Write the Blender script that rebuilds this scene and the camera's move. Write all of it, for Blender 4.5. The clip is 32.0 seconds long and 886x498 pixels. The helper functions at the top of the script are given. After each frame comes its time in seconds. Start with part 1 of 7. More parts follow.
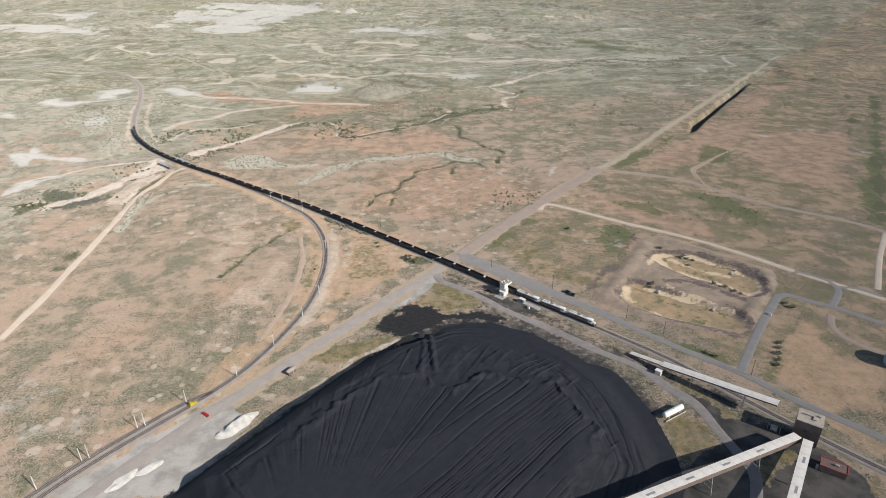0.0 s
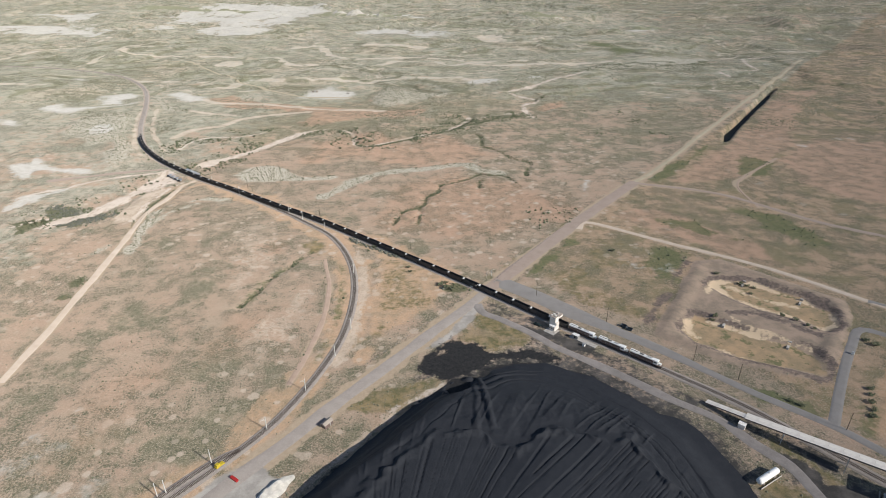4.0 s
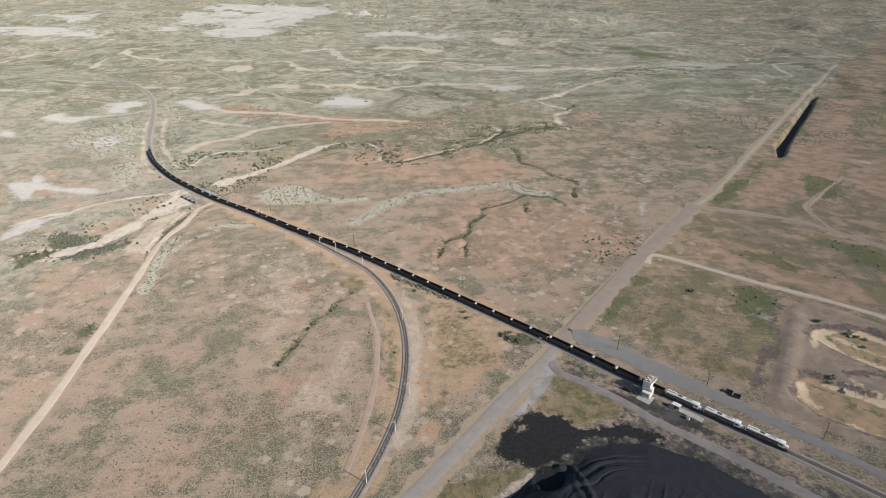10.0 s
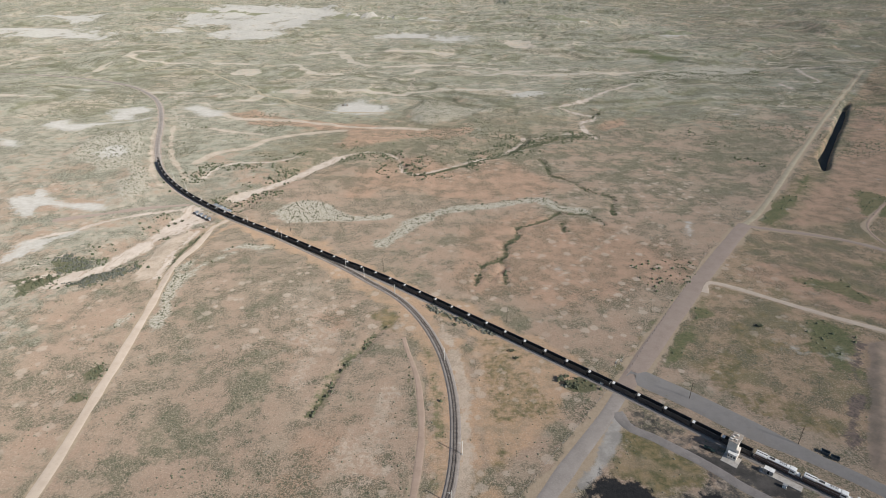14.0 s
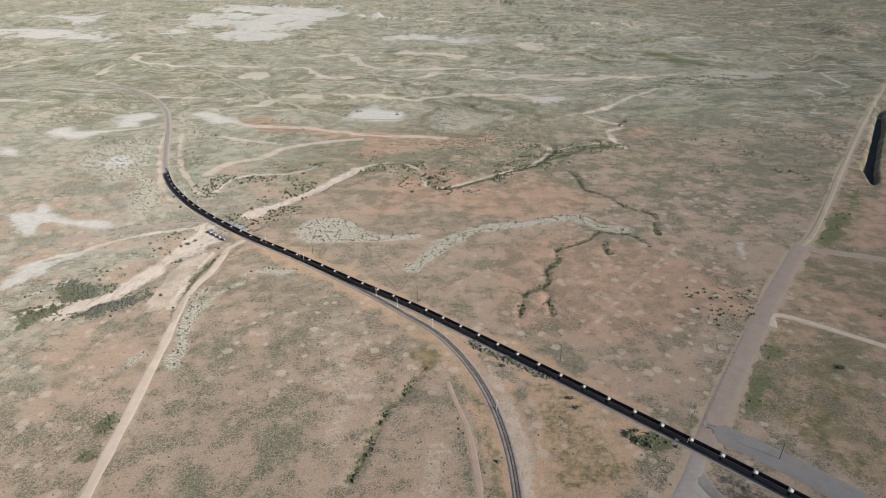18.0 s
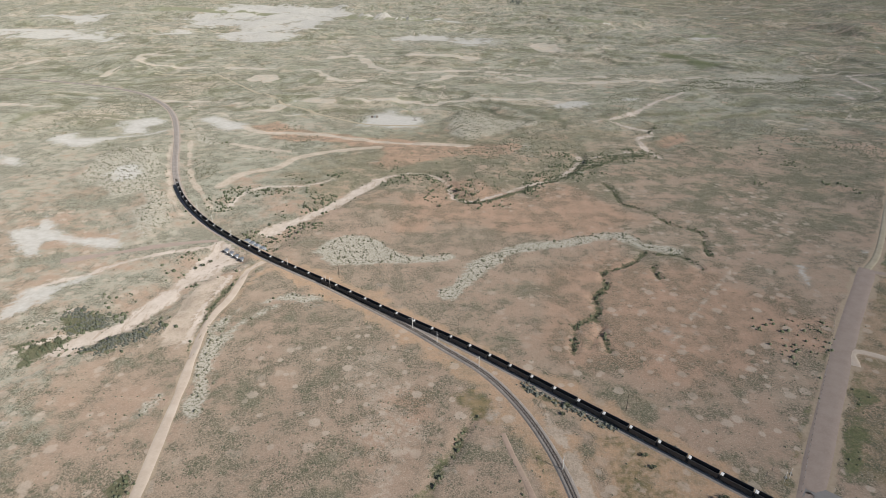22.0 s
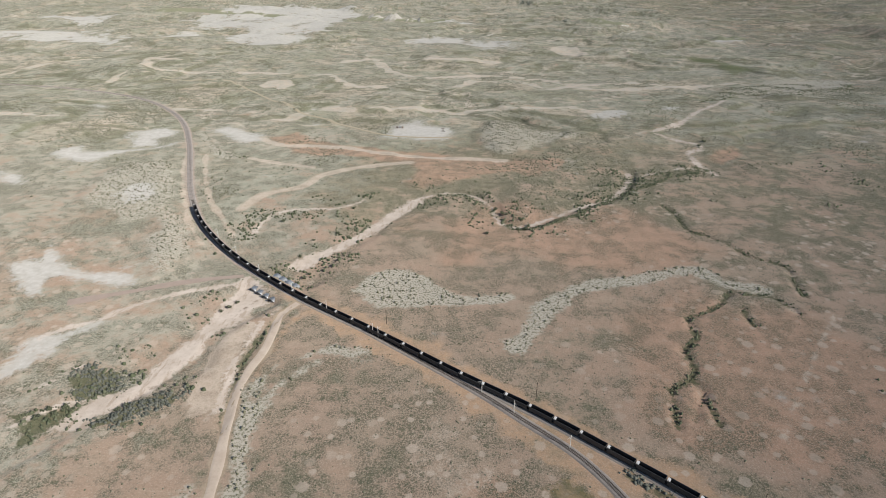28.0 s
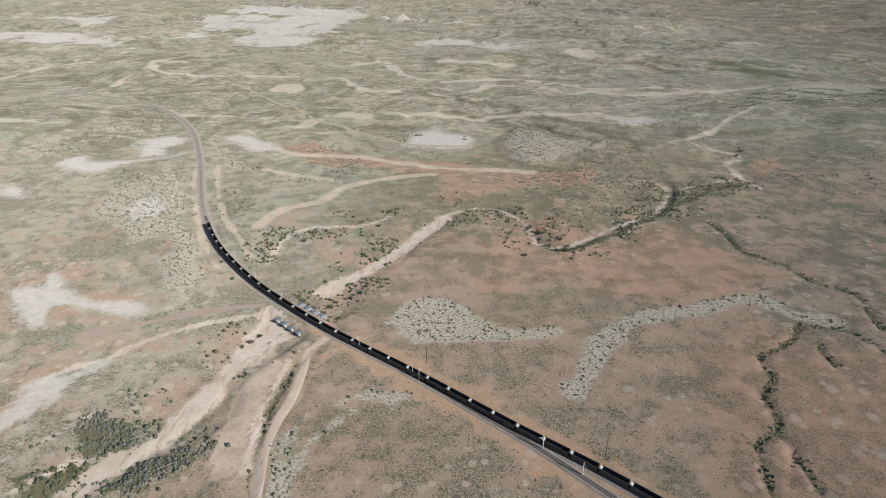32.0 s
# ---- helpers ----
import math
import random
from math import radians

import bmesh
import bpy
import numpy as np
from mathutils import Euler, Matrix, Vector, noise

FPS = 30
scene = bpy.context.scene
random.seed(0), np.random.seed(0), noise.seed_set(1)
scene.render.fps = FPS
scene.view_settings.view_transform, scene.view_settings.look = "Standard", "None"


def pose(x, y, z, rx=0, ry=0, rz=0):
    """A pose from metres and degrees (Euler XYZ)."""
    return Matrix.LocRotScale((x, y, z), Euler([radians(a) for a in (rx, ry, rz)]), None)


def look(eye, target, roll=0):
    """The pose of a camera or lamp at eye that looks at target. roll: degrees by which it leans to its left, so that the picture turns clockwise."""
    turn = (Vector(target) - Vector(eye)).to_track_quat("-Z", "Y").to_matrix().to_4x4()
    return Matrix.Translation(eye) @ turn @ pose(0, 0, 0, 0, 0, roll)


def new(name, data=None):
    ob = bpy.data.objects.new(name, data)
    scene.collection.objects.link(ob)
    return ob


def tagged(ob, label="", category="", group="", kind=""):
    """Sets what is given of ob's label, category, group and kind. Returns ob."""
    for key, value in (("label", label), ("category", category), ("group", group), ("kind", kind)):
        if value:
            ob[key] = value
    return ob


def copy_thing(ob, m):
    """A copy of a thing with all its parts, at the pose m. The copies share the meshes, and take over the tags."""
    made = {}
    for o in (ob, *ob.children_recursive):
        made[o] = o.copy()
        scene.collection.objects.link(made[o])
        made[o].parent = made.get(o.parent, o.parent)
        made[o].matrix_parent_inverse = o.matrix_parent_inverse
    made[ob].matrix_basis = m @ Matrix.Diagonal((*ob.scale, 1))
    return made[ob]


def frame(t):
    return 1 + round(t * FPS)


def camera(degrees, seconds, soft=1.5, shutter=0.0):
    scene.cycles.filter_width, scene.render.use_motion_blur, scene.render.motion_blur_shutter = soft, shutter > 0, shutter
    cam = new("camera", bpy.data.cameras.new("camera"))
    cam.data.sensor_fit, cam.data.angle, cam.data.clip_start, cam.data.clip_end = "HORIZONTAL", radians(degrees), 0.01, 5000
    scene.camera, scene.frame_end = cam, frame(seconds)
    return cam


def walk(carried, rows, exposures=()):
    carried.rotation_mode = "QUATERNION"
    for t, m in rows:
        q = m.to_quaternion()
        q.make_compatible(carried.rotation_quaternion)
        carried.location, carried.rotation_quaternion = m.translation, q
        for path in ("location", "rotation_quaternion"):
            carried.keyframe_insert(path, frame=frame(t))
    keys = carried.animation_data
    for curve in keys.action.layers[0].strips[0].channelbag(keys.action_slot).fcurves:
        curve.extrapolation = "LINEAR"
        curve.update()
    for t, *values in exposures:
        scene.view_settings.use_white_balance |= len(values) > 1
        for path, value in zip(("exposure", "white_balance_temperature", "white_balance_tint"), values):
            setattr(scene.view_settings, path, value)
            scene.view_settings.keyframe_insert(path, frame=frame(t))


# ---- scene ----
cam = camera(74.8, 32.0, soft=0.6)
# seconds, eye, yaw, pitch, roll
PATH = [
    (0, (0.34, 0.19, 230.77), -0.066, -26.566, -0.368),
    (2, (-15.04, 22.97, 230.82), -0.064, -26.534, -0.32),
    (3.5, (-26.52, 39.92, 231.06), -0.054, -26.526, -0.319),
    (6, (-45.46, 67.9, 231.86), -0.086, -26.579, -0.252),
    (8, (-60.26, 90.53, 232.45), -0.137, -26.571, -0.233),
    (10, (-74.98, 113.49, 232.69), -0.143, -26.567, -0.195),
    (12, (-89.93, 136.67, 232.86), -0.11, -26.53, -0.143),
    (14, (-104.82, 159.51, 233.17), -0.045, -26.511, -0.096),
    (17, (-127.27, 193.8, 234.14), -0.031, -26.508, -0.012),
    (19, (-142.35, 216.39, 234.14), 0.015, -26.58, -0.003),
    (21, (-157.18, 238.85, 233.86), 0.066, -26.606, 0.047),
    (23, (-171.96, 261.38, 233.65), 0.094, -26.594, 0.064),
    (25, (-186.66, 283.93, 233.55), 0.123, -26.6, 0.103),
    (28, (-208.78, 318.22, 233.35), 0.222, -26.596, 0.077),
    (30, (-223.52, 340.85, 233.19), 0.289, -26.593, 0.061),
    (32, (-238.04, 363.29, 233.16), 0.359, -26.599, 0.061),
]


def flown(eye, yaw, pitch, roll):
    a, b = radians(yaw), radians(pitch)
    ahead = Vector((-math.sin(a) * math.cos(b), math.cos(a) * math.cos(b), math.sin(b)))
    return look(eye, Vector(eye) + 100 * ahead, roll)


walk(cam, [(t, flown(eye, yaw, pitch, roll)) for t, eye, yaw, pitch, roll in PATH], [(0.0, 0.20), (10.0, 0.05), (32.0, -0.03)])

# ---- light ----
SUN_AZ = math.atan2(-0.57, 0.82)   # the way to the sun, from +x
SUN_EL = radians(30)
world = bpy.data.worlds.new("world")
scene.world = world
world.use_nodes = True
wn = world.node_tree
sky = wn.nodes.new("ShaderNodeTexSky")
sky.sky_type, sky.sun_disc = "NISHITA", False
sky.sun_elevation, sky.sun_rotation = SUN_EL, math.pi / 2 - SUN_AZ
sky.dust_density, sky.altitude = 1.5, 1200
wn.links.new(sky.outputs[0], wn.nodes["Background"].inputs[0])
wn.nodes["Background"].inputs[1].default_value = 0.09
sun_data = bpy.data.lights.new("sun", "SUN")
sun_data.energy, sun_data.angle, sun_data.color = 4.2, radians(0.5), (1.0, 0.955, 0.89)
sun = new("sun", sun_data)
sun_way = Vector((math.cos(SUN_AZ) * math.cos(SUN_EL), math.sin(SUN_AZ) * math.cos(SUN_EL), math.sin(SUN_EL)))
sun.matrix_world = look(sun_way * 800, (0, 0, 0))
scene.view_settings.exposure = 0.0

# ---- plan, in metres ----
RAIL_MAIN = [(300, 120), (246, 182), (199.3, 233.5), (171.9, 266.8), (146.1, 301.2), (121.2, 323.9), (106.3, 338.3), (53.3, 385.2), (-1.1, 436.5), (-144, 563.2), (-194.4, 601.1), (-255.2, 649.9), (-311.4, 691.5), (-350.4, 724.8), (-391.5, 764.4), (-430.2, 811.4), (-458, 853.9), (-491, 920), (-512, 969), (-542, 1047), (-576, 1129), (-612, 1206), (-651, 1272), (-694, 1327), (-736, 1372), (-791, 1416), (-864, 1458), (-934, 1488), (-1004, 1513), (-1070, 1529), (-1138, 1546)]
RAIL_SPUR = [(-262, 654), (-225, 623), (-186.1, 589.5), (-164, 567.4), (-138.8, 542.5), (-119.5, 510.4), (-106.3, 474.8), (-99.6, 439.7), (-97.8, 408.7), (-99.6, 372), (-106, 343), (-113, 320.7), (-126.5, 289), (-147.3, 258.5), (-165, 237), (-182.3, 214.5), (-200, 187), (-222, 150)]
ROAD_WEST = [(-301.6, 326.9), (-305.6, 370), (-313.1, 435.4), (-324.2, 524), (-334.1, 592.4), (-328.7, 636.8), (-329.2, 674.6), (-320.1, 691.9)]
ROAD_INNER = [(-131.9, 490.1), (-127.2, 469.6), (-120.6, 448.6), (-118.6, 430), (-116.5, 405), (-117, 385.4), (-118.1, 368.9), (-120.2, 351.1), (-122.5, 336.6), (-124.7, 324.3)]
ROAD_ACCESS = [(-215, 130), (-172, 198), (-137.5, 248.4), (-114.4, 278), (-96.1, 303.3), (-65.1, 343), (-40, 376), (-12, 412), (12, 446), (65.1, 517.4), (118.4, 587.3), (193.3, 680.7)]
ROAD_NORTH = [(193.3, 680.7), (233.6, 725.3), (375.9, 913.3), (594.9, 1197.9), (848.4, 1512)]
ROAD_PAVED = [(12.7, 451.6), (41.3, 426.2), (66.4, 401.3), (110.9, 360.7), (150.2, 318.8), (184.7, 287), (203.6, 263.5), (236.5, 230.6)]
ROAD_SIDE = [(100.4, 549.6), (114.5, 564.7), (175.7, 518.3), (239, 470.6), (287.7, 418.7), (333.8, 371.9)]
ROAD_FIELD = [(192.3, 676.4), (275, 638.2), (336.6, 563.8), (395.4, 515.9), (414.7, 489.5)]
ROAD_PLANT = [(184.7, 287), (215.9, 329.2), (242, 361.3), (260, 379.5), (277.5, 368.7), (292.2, 358.3), (310.7, 338.3)]
ROAD_HAUL = [(-4.7, 415.9), (-1.1, 403.8), (9.1, 396.7), (18.5, 388.5), (27.5, 380.6), (37, 370.7), (44.9, 361.4), (77.2, 334.3), (102.6, 310), (123.5, 293.3), (134.7, 274.3), (145.8, 259.3), (149.5, 241.1), (152.9, 224.6), (156, 209.6), (146.8, 188)]
POND_N = [(181.7, 443.6), (191.8, 452.1), (215.2, 448.5), (240.2, 427.3), (254.4, 403.2), (247.9, 385.6), (236.4, 379.8), (225.6, 394.6), (204.4, 408.5), (191.3, 423)]
POND_S = [(137.8, 382.8), (153.9, 400), (162.8, 392.8), (180.5, 380.6), (200.2, 365.7), (212.7, 356.3), (214.7, 343.1), (204.3, 329.3), (185.4, 339.9), (161.5, 351), (142.1, 368.1)]
BERM = [(114.2, 374.9), (152, 433.7), (184.2, 483.4), (208.4, 485.4), (272.8, 417), (264.5, 394), (228.2, 350.1), (206.5, 324), (191.3, 326.2), (147, 343.9)]
COAL = [(-131.5, 196.2), (-112.8, 221.4), (-90.4, 250.2), (-63.8, 283.3), (-38.5, 312.9), (-27.5, 327.5), (-14.8, 330.7), (-3.2, 340.8), (14.9, 345.6), (34.8, 343.9), (61.1, 331.1), (86.8, 305.4), (102.1, 279.8), (110.4, 250.4), (112.3, 223.1), (110.4, 204.8), (88.4, 162.7), (3.2, 141.6), (-86.6, 142.3)]
SLAG = [(-195.4, 194.1), (-174.6, 216.3), (-145.3, 252.1), (-127.8, 267), (-110.3, 252.6), (-106.1, 243.7), (-114, 225.3), (-131.5, 196.2)]
SHADED_PIT = [(368.9, 846.2), (395.4, 904.7), (437, 958.5), (504.4, 1052.2), (623.9, 1214.5), (637.2, 1224.5), (547.8, 1091.4), (466.1, 981), (411.3, 904.4), (380, 856.2)]
WASH_LOW = [(-355.3, 711.1), (-370.4, 665.2), (-373.2, 632.6), (-373.9, 613.6), (-385.7, 603.4), (-403.9, 590), (-415.1, 573), (-426, 559.1), (-435.3, 547.9)]
WASH_UP = [(-334.8, 730.1), (-315.2, 768.3), (-287.3, 813.1), (-264.7, 859.7), (-235.1, 910.4)]
CREEK = [(-238, 910), (-214, 926), (-191, 925), (-171, 910), (-160, 885.1), (-155.9, 853), (-147.6, 837.6), (-135.1, 835.4), (-122.5, 842.5), (-105.3, 855.1), (-78.7, 876.9), (-57.7, 892.8), (-31, 907), (-9, 938), (9, 970), (14, 993)]
TRIB = [(-370.7, 722), (-385.6, 716.6), (-403.6, 709.6), (-420.7, 701.8), (-435.7, 691), (-449, 678.5), (-455.3, 668.5), (-466.2, 661.6), (-476.8, 654.8), (-483.8, 648.6), (-485.9, 636.3), (-481.3, 622.8), (-483.8, 612.4), (-487.3, 607.1)]
ROAD_RED = [(-493.3, 689.2), (-455, 706.7), (-409.3, 725.6), (-373.9, 733.7)]
SIDEWASH = [(-332.9, 682.7), (-340.1, 665.5), (-342.5, 639.6), (-344.7, 615.2), (-341.9, 593.3), (-339.6, 577.3), (-342.4, 572.1)]
PAN1 = [(-568.7, 764.7), (-556.5, 756.1), (-563, 773.9), (-576.3, 807.7), (-539.8, 755.9), (-520, 743.2), (-492.4, 740.1), (-467, 732.2), (-449, 719.1), (-467.2, 715.4), (-489.3, 718.5), (-517, 723.5), (-530.9, 726.8), (-523.1, 704.9), (-529.9, 700.7), (-553.3, 727.2), (-566.8, 734.7), (-579.6, 742.2), (-588.8, 755.6), (-574.7, 760.1)]
PAN2 = [(-663, 1129), (-675, 1171), (-654, 1198), (-631, 1212), (-603, 1156), (-620, 1137), (-611, 1103), (-636, 1090), (-652, 1108)]
PAN3 = [(-725, 1049), (-727, 1070), (-710, 1078), (-678, 1071), (-650, 1071), (-650, 1046), (-647, 1026), (-669, 1017), (-703, 1030)]
PAN4 = [(-570.9, 899.9), (-565, 927), (-564, 943), (-541, 939), (-523, 908), (-527.1, 884.8), (-545.4, 882.5)]
PAN5 = [(-561, 1187), (-545, 1208), (-518, 1187), (-479, 1170), (-470, 1129), (-496, 1113), (-517, 1134), (-547, 1164)]
PAN6 = [(-749, 987), (-729, 986), (-696, 953), (-688, 933), (-722, 949)]
WELLPAD = [(-303, 1155), (-283, 1224), (-256, 1242), (-230, 1216), (-203, 1206), (-198, 1165), (-207, 1145), (-246, 1137), (-286, 1150)]
PINK1 = [(-472, 1137), (-434, 1107), (-381, 1108), (-342, 1098), (-303, 1069), (-260, 1059), (-196, 1049), (-134, 1042)]
PINK2 = [(-421.6, 874.2), (-411, 909), (-392, 924), (-375, 934), (-366, 950), (-357, 975), (-335, 997), (-297, 1017), (-255, 1023)]
GULLY1 = [(12.7, 709.1), (-0.6, 691.7), (-10.7, 684.3), (-23.2, 678.8), (-30.5, 675.4), (-34.2, 663.8), (-33.6, 650.8), (-42.7, 640.1), (-49.1, 636.6), (-48.8, 626.9), (-48.3, 617.5), (-54.8, 605.2), (-62.1, 600.7), (-70.2, 596.1), (-73.2, 586.6), (-75.4, 575.9), (-78.7, 563)]
GULLY1B = [(-54.2, 604.1), (-51.9, 596), (-52.7, 588), (-53.6, 575.8), (-54.7, 564.5)]
GULLY2 = [(21.7, 888.6), (26.8, 864.5), (25.6, 827), (38.6, 813.6), (52.4, 793.3), (58.8, 771.7), (75.5, 761), (80.3, 746.5), (72.8, 722), (71, 704.7)]
GULLY3 = [(-146.1, 505.1), (-152.5, 492.3), (-159.8, 475.4), (-168, 463.9), (-172.4, 448), (-175.5, 433.7), (-178.5, 423), (-181.2, 412.5)]
SCREE1 = [(-161.7, 639.3), (-153.5, 645.6), (-142.5, 666.8), (-133.8, 685.3), (-122.2, 701.3), (-107.1, 712.7), (-85.2, 720.4), (-57.1, 729.7), (-28.5, 737.8), (-3.2, 746.3), (5.9, 736.6), (14.8, 721.4), (28.9, 717.1), (41.8, 712.9)]
SCREE2 = [(-257.4, 746.6), (-237.8, 742.7), (-216.8, 726.9), (-204.7, 708.5), (-194.2, 700.9), (-157.8, 705.3), (-154.6, 701.1), (-171.9, 691), (-195.4, 687.6), (-214.5, 690.7), (-237.7, 684), (-264.8, 690.4), (-278.3, 711.6), (-275.4, 726.5)]
RED1 = [(-262, 853.4), (-162.7, 889.1), (-37.8, 862.9), (55.2, 822.8), (-15.6, 753.6), (-110, 765.9), (-206.7, 752.8)]
RED2 = [(-52.7, 693.6), (28.1, 693.1), (113, 638.7), (64.2, 536.2), (-29.6, 497.3), (-98.7, 554.8)]
DARKCREEK = [(-161.5, 873.5), (-141.2, 830.9), (-103, 842.8), (-24.7, 909.3), (59.2, 974.2), (116.4, 1002.1)]
GREEN1 = [(159, 519.5), (171.7, 515.4), (182, 496.3), (158, 450.5), (142.1, 449.5), (144.7, 481.2)]
TRAIL1 = [(-811.6, 1583.5), (-695, 1584.8), (-575.3, 1450.8), (-469.1, 1302.5), (-365.6, 1217.6), (-311.1, 1173), (-262.1, 1151), (-199, 1151.7)]
APRON = [(-21.6, 368.2), (-6.1, 361.3), (0, 355.2), (14.7, 356), (32.2, 354.9), (45.9, 347.2), (20, 348.7), (0.7, 347.1), (-5.4, 331.2), (-31.3, 331.4), (-46.1, 336), (-43.2, 350.1), (-27.8, 362.9)]
YARD = [(113.2, 308.1), (121.4, 292.2), (137, 281), (168.5, 259.1), (190.1, 238.6), (204.2, 226.1), (215.7, 200.4), (206.8, 187.4), (157.4, 187.9), (135.8, 219), (150.8, 226.6), (146.6, 245.5), (137.8, 264.2)]
DUSTY = [(25, 384.4), (51.1, 384), (74, 363.5), (90.3, 341.1), (70.5, 341.3), (48.1, 356.2)]
BARE1 = [(139.8, 580.9), (169.7, 609.5), (200.1, 583.4), (254.4, 505.3), (254.6, 480.3), (221.8, 493), (180.3, 534.3)]
GREEN3 = [(263.7, 598.7), (289.5, 593.1), (313, 574.3), (325.3, 527.4), (293.7, 510.3), (282.1, 547)]
GREEN4 = [(174.2, 579), (216, 557.9), (234.8, 540.8), (246.9, 522.5), (218.9, 537.5), (181, 563.3)]
GREEN5 = [(296.4, 557), (311.9, 534.1), (322.6, 514), (307.2, 515.2), (297.1, 540.1)]
GREEN6 = [(197.1, 690.1), (273.3, 757.9), (336.8, 824.5), (300, 764.7), (221.3, 676.3)]
GREEN8 = [(151.8, 323.3), (170.8, 313.5), (186.4, 298.3), (179, 293.8), (154.8, 310.6)]
GREEN9 = [(205, 292.4), (219.7, 306.8), (219.4, 297.9), (201.6, 278.7), (197.2, 280.4)]
TRAIL3 = [(298.1, 600.8), (302.9, 665.1), (321.5, 689.8), (402.2, 766)]
SPURBANK = [(-106.1, 505), (-96.3, 463.8), (-92, 429.3), (-91.8, 399.9), (-93.7, 374.5), (-96.8, 355.9), (-99.6, 345.7)]
RAILBUSH = [(-116.7, 528.6), (-90.9, 509.1), (-67.4, 492.2), (-43.7, 475.1)]
HILL1 = [(-613, 927), (-625, 983), (-611, 1023), (-576, 1035), (-540, 1006), (-485.7, 876.6), (-438.6, 794.1), (-424.8, 775.1), (-433.3, 734.8), (-442.4, 725.4), (-467.6, 747.7), (-489.3, 790.5), (-486.5, 817.8), (-506.9, 840.6), (-528.6, 831.5), (-565.7, 857.1), (-597.4, 889.9)]
HILL2 = [(-160, 1191), (-142, 1249), (-108, 1246), (-66, 1193), (-24, 1161), (4, 1147), (-35, 1112), (-83, 1095), (-118, 1061), (-147, 1056), (-164, 1098)]
WHITE1 = [(-1555, 2428), (-1814, 2518), (-1548, 2142), (-1372, 2121), (-1204, 2115), (-1163, 2249), (-1073, 2286), (-1263, 2304), (-1498, 2494)]
WHITE2 = [(-1181, 2539), (-1272, 2986), (-1218, 3120), (-1315, 3658), (-1095, 3859), (-806, 3646), (-612, 3556), (-605, 3023), (-637, 2641), (-569, 2371), (-632, 2208), (-728, 2179), (-827, 2229), (-980, 2531), (-1082, 2347)]
WHITE3 = [(-316, 2323), (-240, 2366), (-133, 2296), (-25, 2187), (-58, 2139), (-173, 2170), (-274, 2217)]
WHITE4 = [(270, 2215), (308, 2222), (389, 2089), (315, 2021), (277, 2108)]
FLOOD = [(240, 1332), (344, 1489), (477, 1598), (633, 1658), (676, 1602), (540, 1402), (447, 1442), (315, 1386)]
BLUFF1 = [(-640, 3000), (-480, 2900), (-330, 2850), (-160, 2900)]
BLUFF2 = [(262, 2700), (330, 2620), (400, 2570), (490, 2560)]
BLUFF3 = [(650, 2400), (700, 2370), (770, 2360), (850, 2400)]
DRAIN1 = [(-950, 1818), (-902, 1706), (-849, 1649), (-795, 1666), (-727, 1678), (-644, 1692), (-549, 1666), (-474, 1661), (-430, 1572), (-403, 1516), (-336, 1483), (-245, 1454)]
DRAIN2 = [(-462, 1842), (-395, 1870), (-356, 1768), (-325, 1690), (-246, 1616), (-165, 1656), (-102, 1670), (5, 1584), (28, 1503), (90, 1491), (214, 1518)]
DRAIN3 = [(39, 1478), (82, 1441), (192, 1459), (327, 1547), (398, 1578)]
YARD2 = [(106.8, 194.7), (134.4, 222.9), (162.7, 226.5), (191.6, 230.3), (201.9, 222.2), (205.8, 197.1), (189, 187.6), (109.9, 188.3)]
WEEDS = [(127.8, 245.7), (138.5, 237), (137.3, 222.8), (124.9, 217.2), (118.1, 227)]
WEEDS2 = [(150.6, 271.5), (165.3, 259.1), (163.3, 247.6), (153.6, 254.5)]
ROADGREEN1 = [(39.7, 460.2), (56.8, 482.8), (91.1, 531.8)]
ROADGREEN2 = [(19.5, 468.4), (45.7, 504.3), (83.5, 553.8), (123, 609.2)]
DARKCUT = [(-326.6, 685.3), (-334.3, 659.7), (-338.2, 633.1), (-340, 609.5), (-338.3, 588.6), (-333.7, 566.7), (-332.8, 560)]
DARKLINE = [(334, 1440), (401, 1454), (470, 1429), (536, 1396)]
DRAIN4 = [(-691, 1324), (-602, 1313), (-529, 1286), (-475, 1253), (-413, 1302), (-356, 1287), (-244, 1315), (-184, 1299), (-137, 1308), (-47, 1300), (8, 1300), (34, 1261)]
DRAIN6 = [(-915, 1562), (-899, 1601), (-858, 1614)]
DRAIN7 = [(-923, 1244), (-860, 1226), (-808, 1209)]
DRAIN9 = [(-248, 1850), (-184, 1836), (-88, 1832)]
PALEAPRON = [(-8.5, 415.9), (0.8, 414.3), (-7.2, 401), (-12.4, 385.8), (-18.7, 380.5), (-24.2, 370.5), (-36.4, 362.3), (-44, 356.5), (-45.8, 356.5), (-31.2, 372.9), (-17.6, 396.7), (-11.1, 409.8)]
WEEDS3 = [(-4.7, 402.4), (5.5, 398.1), (18.1, 387.1), (28.9, 374.4), (32.5, 364.8), (14.3, 361.3), (-5.4, 357.7), (-5.4, 363.5), (-14.1, 365.7), (-19.7, 369.3), (-11.3, 385.8)]
GREENW = [(-61.6, 323), (-29.5, 331.4), (-28.7, 322.8), (-43, 308.6), (-55.8, 299.2), (-98.5, 299.5), (-79.3, 315)]
FOOTSAND = [(-60.4, 301.2), (-48.9, 309), (-39.9, 315.4), (-30.4, 322.8)]
BUSHG = [(-442.3, 605.9), (-438.5, 614.3), (-419.1, 611.6), (-402.4, 598), (-405.1, 587.7), (-425.6, 585.1)]
